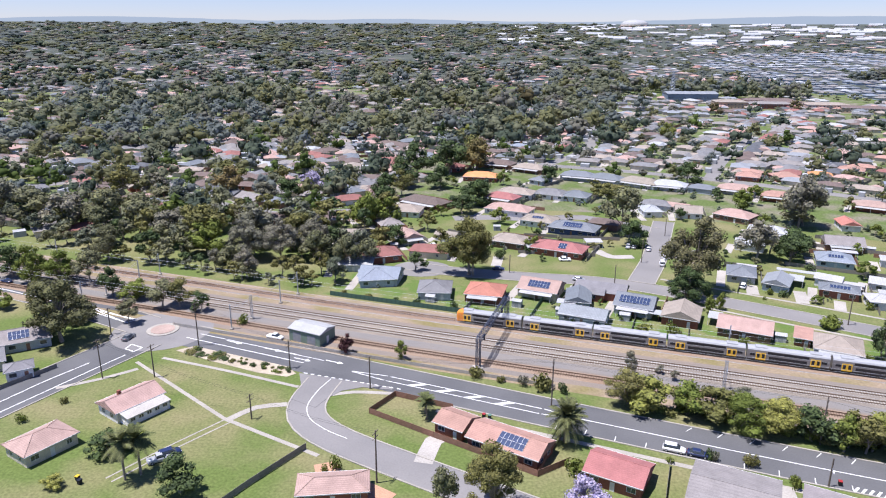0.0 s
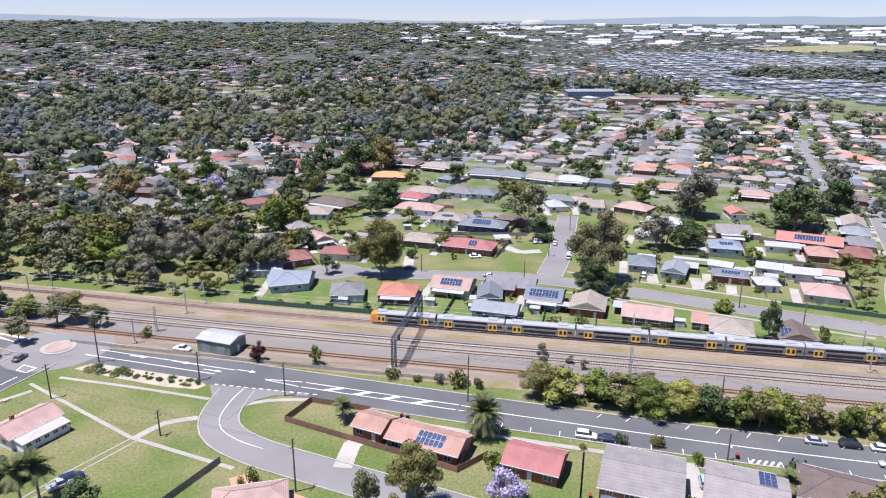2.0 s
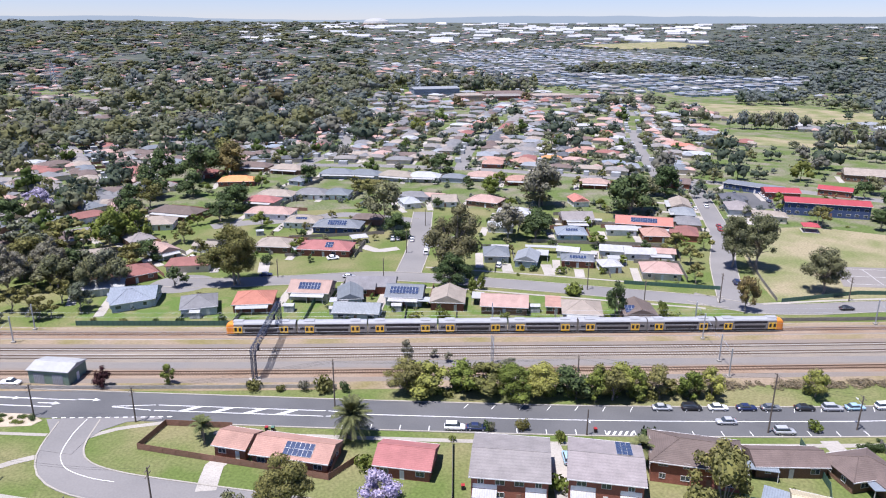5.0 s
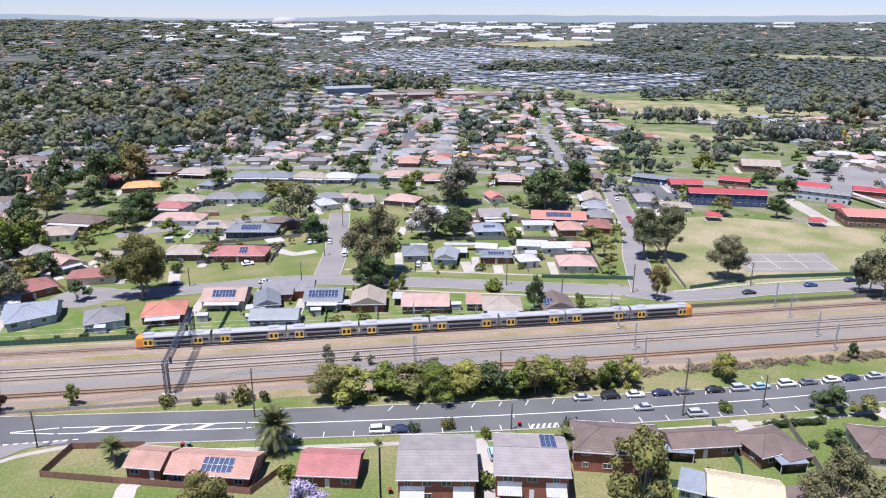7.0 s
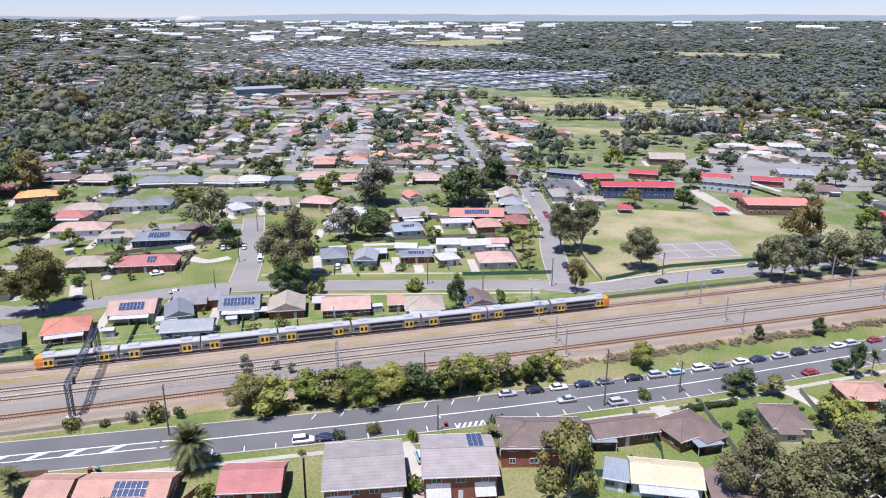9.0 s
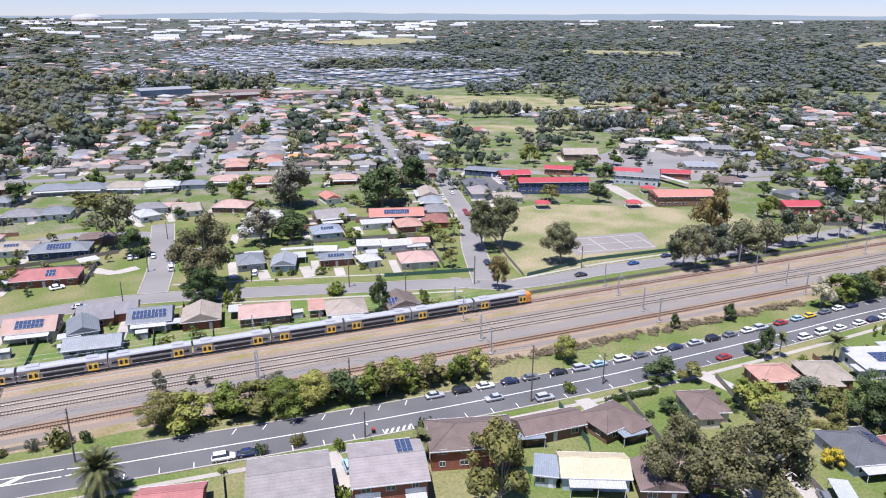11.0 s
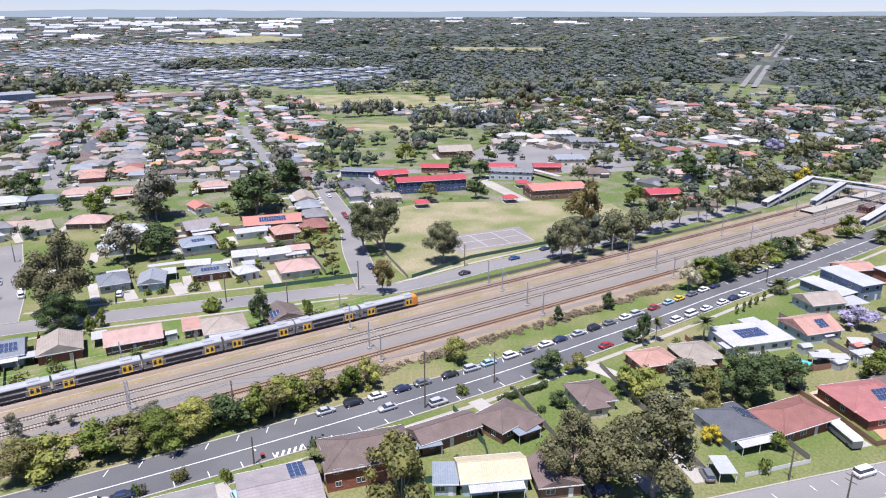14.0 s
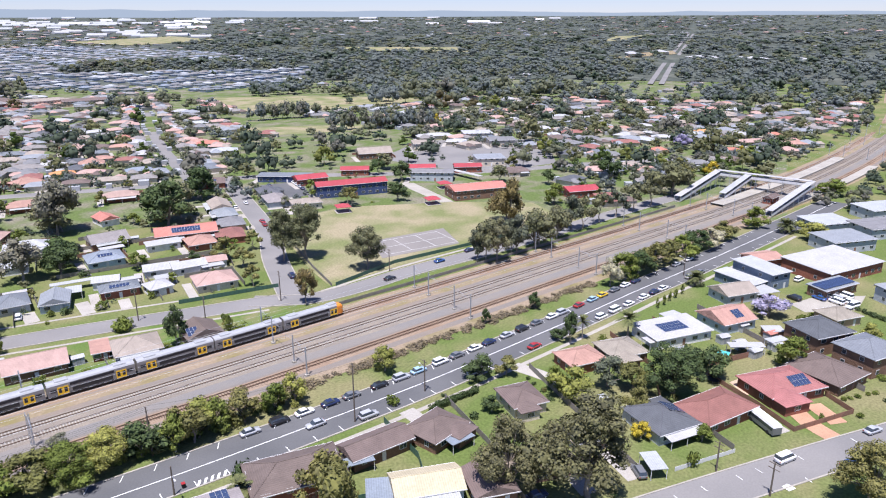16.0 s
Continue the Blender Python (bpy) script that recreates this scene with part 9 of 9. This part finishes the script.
for k, key in enumerate(("white", "pale", "bright")):
    joined("far_warehouses", WARE_V, HOUSE_F + [(4, 5, 9, 8), (6, 7, 8, 9), (5, 6, 9, 9), (7, 4, 8, 8)], warehouses[k::3] if k < 2 else warehouses[2::6], SHEET[key], "%s warehouses of a far industrial estate" % ("dull white", "pale grey", "bright white")[k], "warehouses")
joined("far_sheds", SHED_V, HOUSE_F + [(4, 5, 6, 7)], sheds, SHEET["pale"], "pale sheds and carports of far houses", "sheds")
joined("far_house_walls", HOUSE_V, HOUSE_F, estate_walls, WALL["greyboard"], "grey walls of the new housing estate", "houses")
joined("far_house_walls", HOUSE_V, HOUSE_F, far_walls, WALL["cream"], "pale walls of far houses", "houses")
for key, rows in far_roofs.items():
    joined("far_roofs", ROOF_V, ROOF_F, rows, TILE[key] if key in TILE else SHEET[key], "%s roofs of far houses" % ROOF_WORDS[key], "roofs")


# yards of the houses beyond the railway: boundary fences, driveways and shrubs
def yards():
    rng = random.Random(52)
    plots = [q for q in HOMES if math.hypot(q[0], q[1]) > 195 and q[1] > 226 - 0.32 * q[0] and q[3] > 8] + [(x, y, t, w, d) for x, y, t, w, d, k in FAR_LOTS]
    brown, grey, drives, shrubs, patios = [], [], [], [], []
    for x, y, t, w, d in plots:
        c, s = math.cos(t), math.sin(t)

        def at(u, v):
            return x + u * c - v * s, y + u * s + v * c

        def clear(px, py, r):
            return all((px - a) ** 2 + (py - b) ** 2 > (r + h) ** 2 for a, b, h in ROADWAY) and not inside(px, py, [(170, 165), (186, 190), (222, 245), (300, 250), (420, 200), (330, 130), (238, 145)])

        runs = brown if rng.random() < 0.45 else grey
        for u, v, turn, length in ((w / 2 + 2.2, 4.0, math.pi / 2, d + 8), (0.8, d / 2 + 7.5, 0.0, w + 4)):
            px, py = at(u, v)
            if clear(px, py, length * 0.5):
                runs.append((px, py, lift(px, py), t + turn, length, 0.1, rng.uniform(1.5, 1.8)))
        px, py = at(-w / 2 - 1.9, -2.5)
        if clear(px, py, 1.0):
            drives.append((px, py, lift(px, py) + 0.05, t, 3.0, d + 7, 0.06))
        if rng.random() < 0.5:
            px, py = at(rng.uniform(-0.3, 0.3) * w, d / 2 + 2.2)
            patios.append((px, py, lift(px, py) + 0.05, t, rng.uniform(4, 8), 4.0, 0.08))
        for k in range(rng.randint(2, 4)):
            side = rng.choice((-1, 1))
            px, py = at(rng.uniform(-0.6, 0.6) * w, side * (d / 2 + rng.uniform(1.5, 6.5)))
            if clear(px, py, 0.8):
                size = rng.uniform(1.0, 3.4)
                shrubs.append((px, py, lift(px, py) - 0.15 * size, rng.uniform(0, 6.28), size, size, size * rng.uniform(0.8, 1.3)))
    joined("yard_fences", SHED_V, HOUSE_F + [(4, 5, 6, 7)], brown, FENCE, "brown timber fences between back yards", "fences")
    joined("yard_fences", SHED_V, HOUSE_F + [(4, 5, 6, 7)], grey, GREYFENCE, "weathered grey fences between back yards", "fences")
    joined("yard_driveways", SHED_V, HOUSE_F + [(4, 5, 6, 7)], drives, DRIVE, "pale concrete driveways beside houses", "driveways")
    joined("yard_paving", SHED_V, HOUSE_F + [(4, 5, 6, 7)], patios, CONCRETE, "concrete paving in back yards", "paving")
    for k, key in enumerate(("dark", "green", "olive")):
        v, f = clump(90 + k, 5, 0.11, 3)
        joined("yard_shrubs", v, f, shrubs[k::3], FARLEAF[key], "rounded shrubs in house yards", "shrubs")


yards()

# staff car park and covered ways of the school
slab("car_park", [(274, 303), (294, 291), (272, 264), (252, 268)], 0.0, 0.05, ASPHALT, "dark asphalt school car park", "car park")
for x, y, turn, color in ((275, 297, 62, "grey"), (270, 289, 62, "silver"), (264, 281, 62, "white"), (288, 291, 62, "white"), (285, 286, 62, "white"), (282, 281, 62, "silver"), (279, 276, 62, "navy")):
    car(x, y, turn, color, "sedan", "%s sedan car in the school car park" % CAR_WORDS[color], 0.055)
slab("school_path", [(318, 241), (324, 234), (299, 192), (294, 197)], 0.0, 0.06, CONCRETE, "pale concrete path between school buildings", "path")
carport(352, 217, 3.5, 26, -18, 2.8, "white")


# bushland along the railway and dry scrub on its bank
belt = random.Random(33)
for i in range(58):
    x = belt.uniform(-330, -38)
    v = belt.uniform(9, 62) if x < -75 else belt.uniform(9, 40)
    p = rail_at(max(-300, x), v)
    h = belt.uniform(8, 15)
    if i % 5:
        tree(p.x, p.y, h, h * belt.uniform(0.7, 1.0), belt.choice(("euc", "grey", "olive", "grey", "euc", "bluegum")), "mid" if p.length > 290 else "near")
for i in range(22):
    p = rail_at(belt.uniform(-190, -75), belt.uniform(-44, -34))
    h = belt.uniform(5, 9)
    tree(p.x, p.y, h, h * belt.uniform(0.8, 1.1), belt.choice(("dark", "green", "olive", "euc")), "near")
rows = []
for i in range(190):
    p = rail_at(belt.uniform(100, 236), belt.uniform(-34.8, -31.8))
    size = belt.uniform(1.8, 4.0)
    rows.append((p.x, p.y, lift(p.x, p.y) - 0.05, belt.uniform(0, 6.28), size / 2, size / 2, belt.uniform(0.5, 1.1) / 1.2))
tuft = Shell()
for i in range(4):
    leaf_quads(tuft, belt, (math.cos(i * 1.6) * 0.45, math.sin(i * 1.6) * 0.45, belt.uniform(0.4, 0.7)), belt.uniform(0.45, 0.65), 32, 0.19, 0.8)
joined("scrub", tuft.v, tuft.f, rows, LEAF["scrub"], "dry brown scrub along the railway bank", "scrub")
for i in range(45):
    x, y = belt.uniform(-30, 320), belt.uniform(190, 330)
    if free(x, y, 1.2) and y > 222 - 0.32 * x:
        bush(x, y, belt.uniform(1.2, 3.0), belt.uniform(0.8, 2.0), belt.choice(("green", "dark", "olive", "green", "lime")))
for i in range(75):
    x, y = belt.uniform(20, 230), belt.uniform(0, 120)
    if free(x, y, 1.2) and y < 128 - 0.33 * x:
        bush(x, y, belt.uniform(1.0, 2.8), belt.uniform(0.8, 1.9), belt.choice(("green", "dark", "olive", "green")))


# pylons far over the suburb, and the white arena on the skyline
def pylon(x, y, h):
    ob = thing("transmission_tower", pose(x, y, lift(x, y)), "grey steel lattice transmission tower", "pylon", "transmission towers")
    s = Shell()
    for a in range(4):
        c, d = (1 if a in (0, 3) else -1), (1 if a < 2 else -1)
        s.tube((c * h * 0.1, d * h * 0.1, 0), (c * h * 0.02, d * h * 0.02, h), 0.3, 0.2, 4)
    for i in range(9):
        z = h * i / 9
        w = h * (0.1 - 0.08 * i / 9)
        for p, q in (((-w, -w), (w, w)), ((-w, w), (w, -w)), ((-w, -w), (w, -w)), ((-w, w), (w, w))):
            s.tube((p[0], p[1], z), (q[0], q[1], z + h / 9), 0.15, 0.15, 3)
    part("lattice", s, STEEL, ob)
    for z in (0.72, 0.84, 0.96):
        part("crossarm", Shell().box(-h * 0.16, h * 0.16, -0.5, 0.5, h * z, h * z + 0.6), STEEL, ob)


pylon(-169, 1101, 36)
pylon(284, 887, 34)
pylon(-494, 1209, 32)
arena = thing("arena", pose(1058, 4066, lift(1058, 4066)), "large white domed arena on the skyline", "arena")
s = Shell()
for i in range(5):
    for j in range(24):
        a, e = j * math.pi / 12, i * math.pi / 8
        s.v.append((75 * math.cos(e) * math.cos(a), 75 * math.cos(e) * math.sin(a), 8 + 26 * math.sin(e)))
s.f += [(i * 24 + j, i * 24 + (j + 1) % 24, (i + 1) * 24 + (j + 1) % 24, (i + 1) * 24 + j) for i in range(4) for j in range(24)]
part("dome", s, SHEET["white"], arena)
part("wall", Shell().tube((0, 0, 0), (0, 0, 8), 75, 75, 24), WALL["cream"], arena)


# ---- the far skyline: low hills at the edge of sight, a backdrop glowing haze blue ----
def skyline():
    s = Shell()
    n = 220
    for i in range(n + 1):
        a = radians(-60 + 180 * i / n)
        h = 146 + 30 * noise.noise(Vector((i * 0.05, 0.3, 0))) + 7 * noise.noise(Vector((i * 0.31, 4.0, 0)))
        x, y = 4500 * math.sin(a), 4500 * math.cos(a)
        s.v += [(x, y, 60.0), (x, y, h)]
    s.f += [(2 * i, 2 * i + 2, 2 * i + 3, 2 * i + 1) for i in range(n)]
    m = bpy.data.materials.new("far_hills_glow")
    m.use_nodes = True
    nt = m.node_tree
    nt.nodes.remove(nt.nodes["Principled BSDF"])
    # the hills emit: haze and daylight are put into this glow
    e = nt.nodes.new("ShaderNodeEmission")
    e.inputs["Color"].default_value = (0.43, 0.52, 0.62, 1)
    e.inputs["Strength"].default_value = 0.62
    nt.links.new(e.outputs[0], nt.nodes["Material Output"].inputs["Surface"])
    tagged(part("backdrop", s, m), "low skyline hills, haze put in as a blue-grey glow", "hills", "", "structure")


skyline()
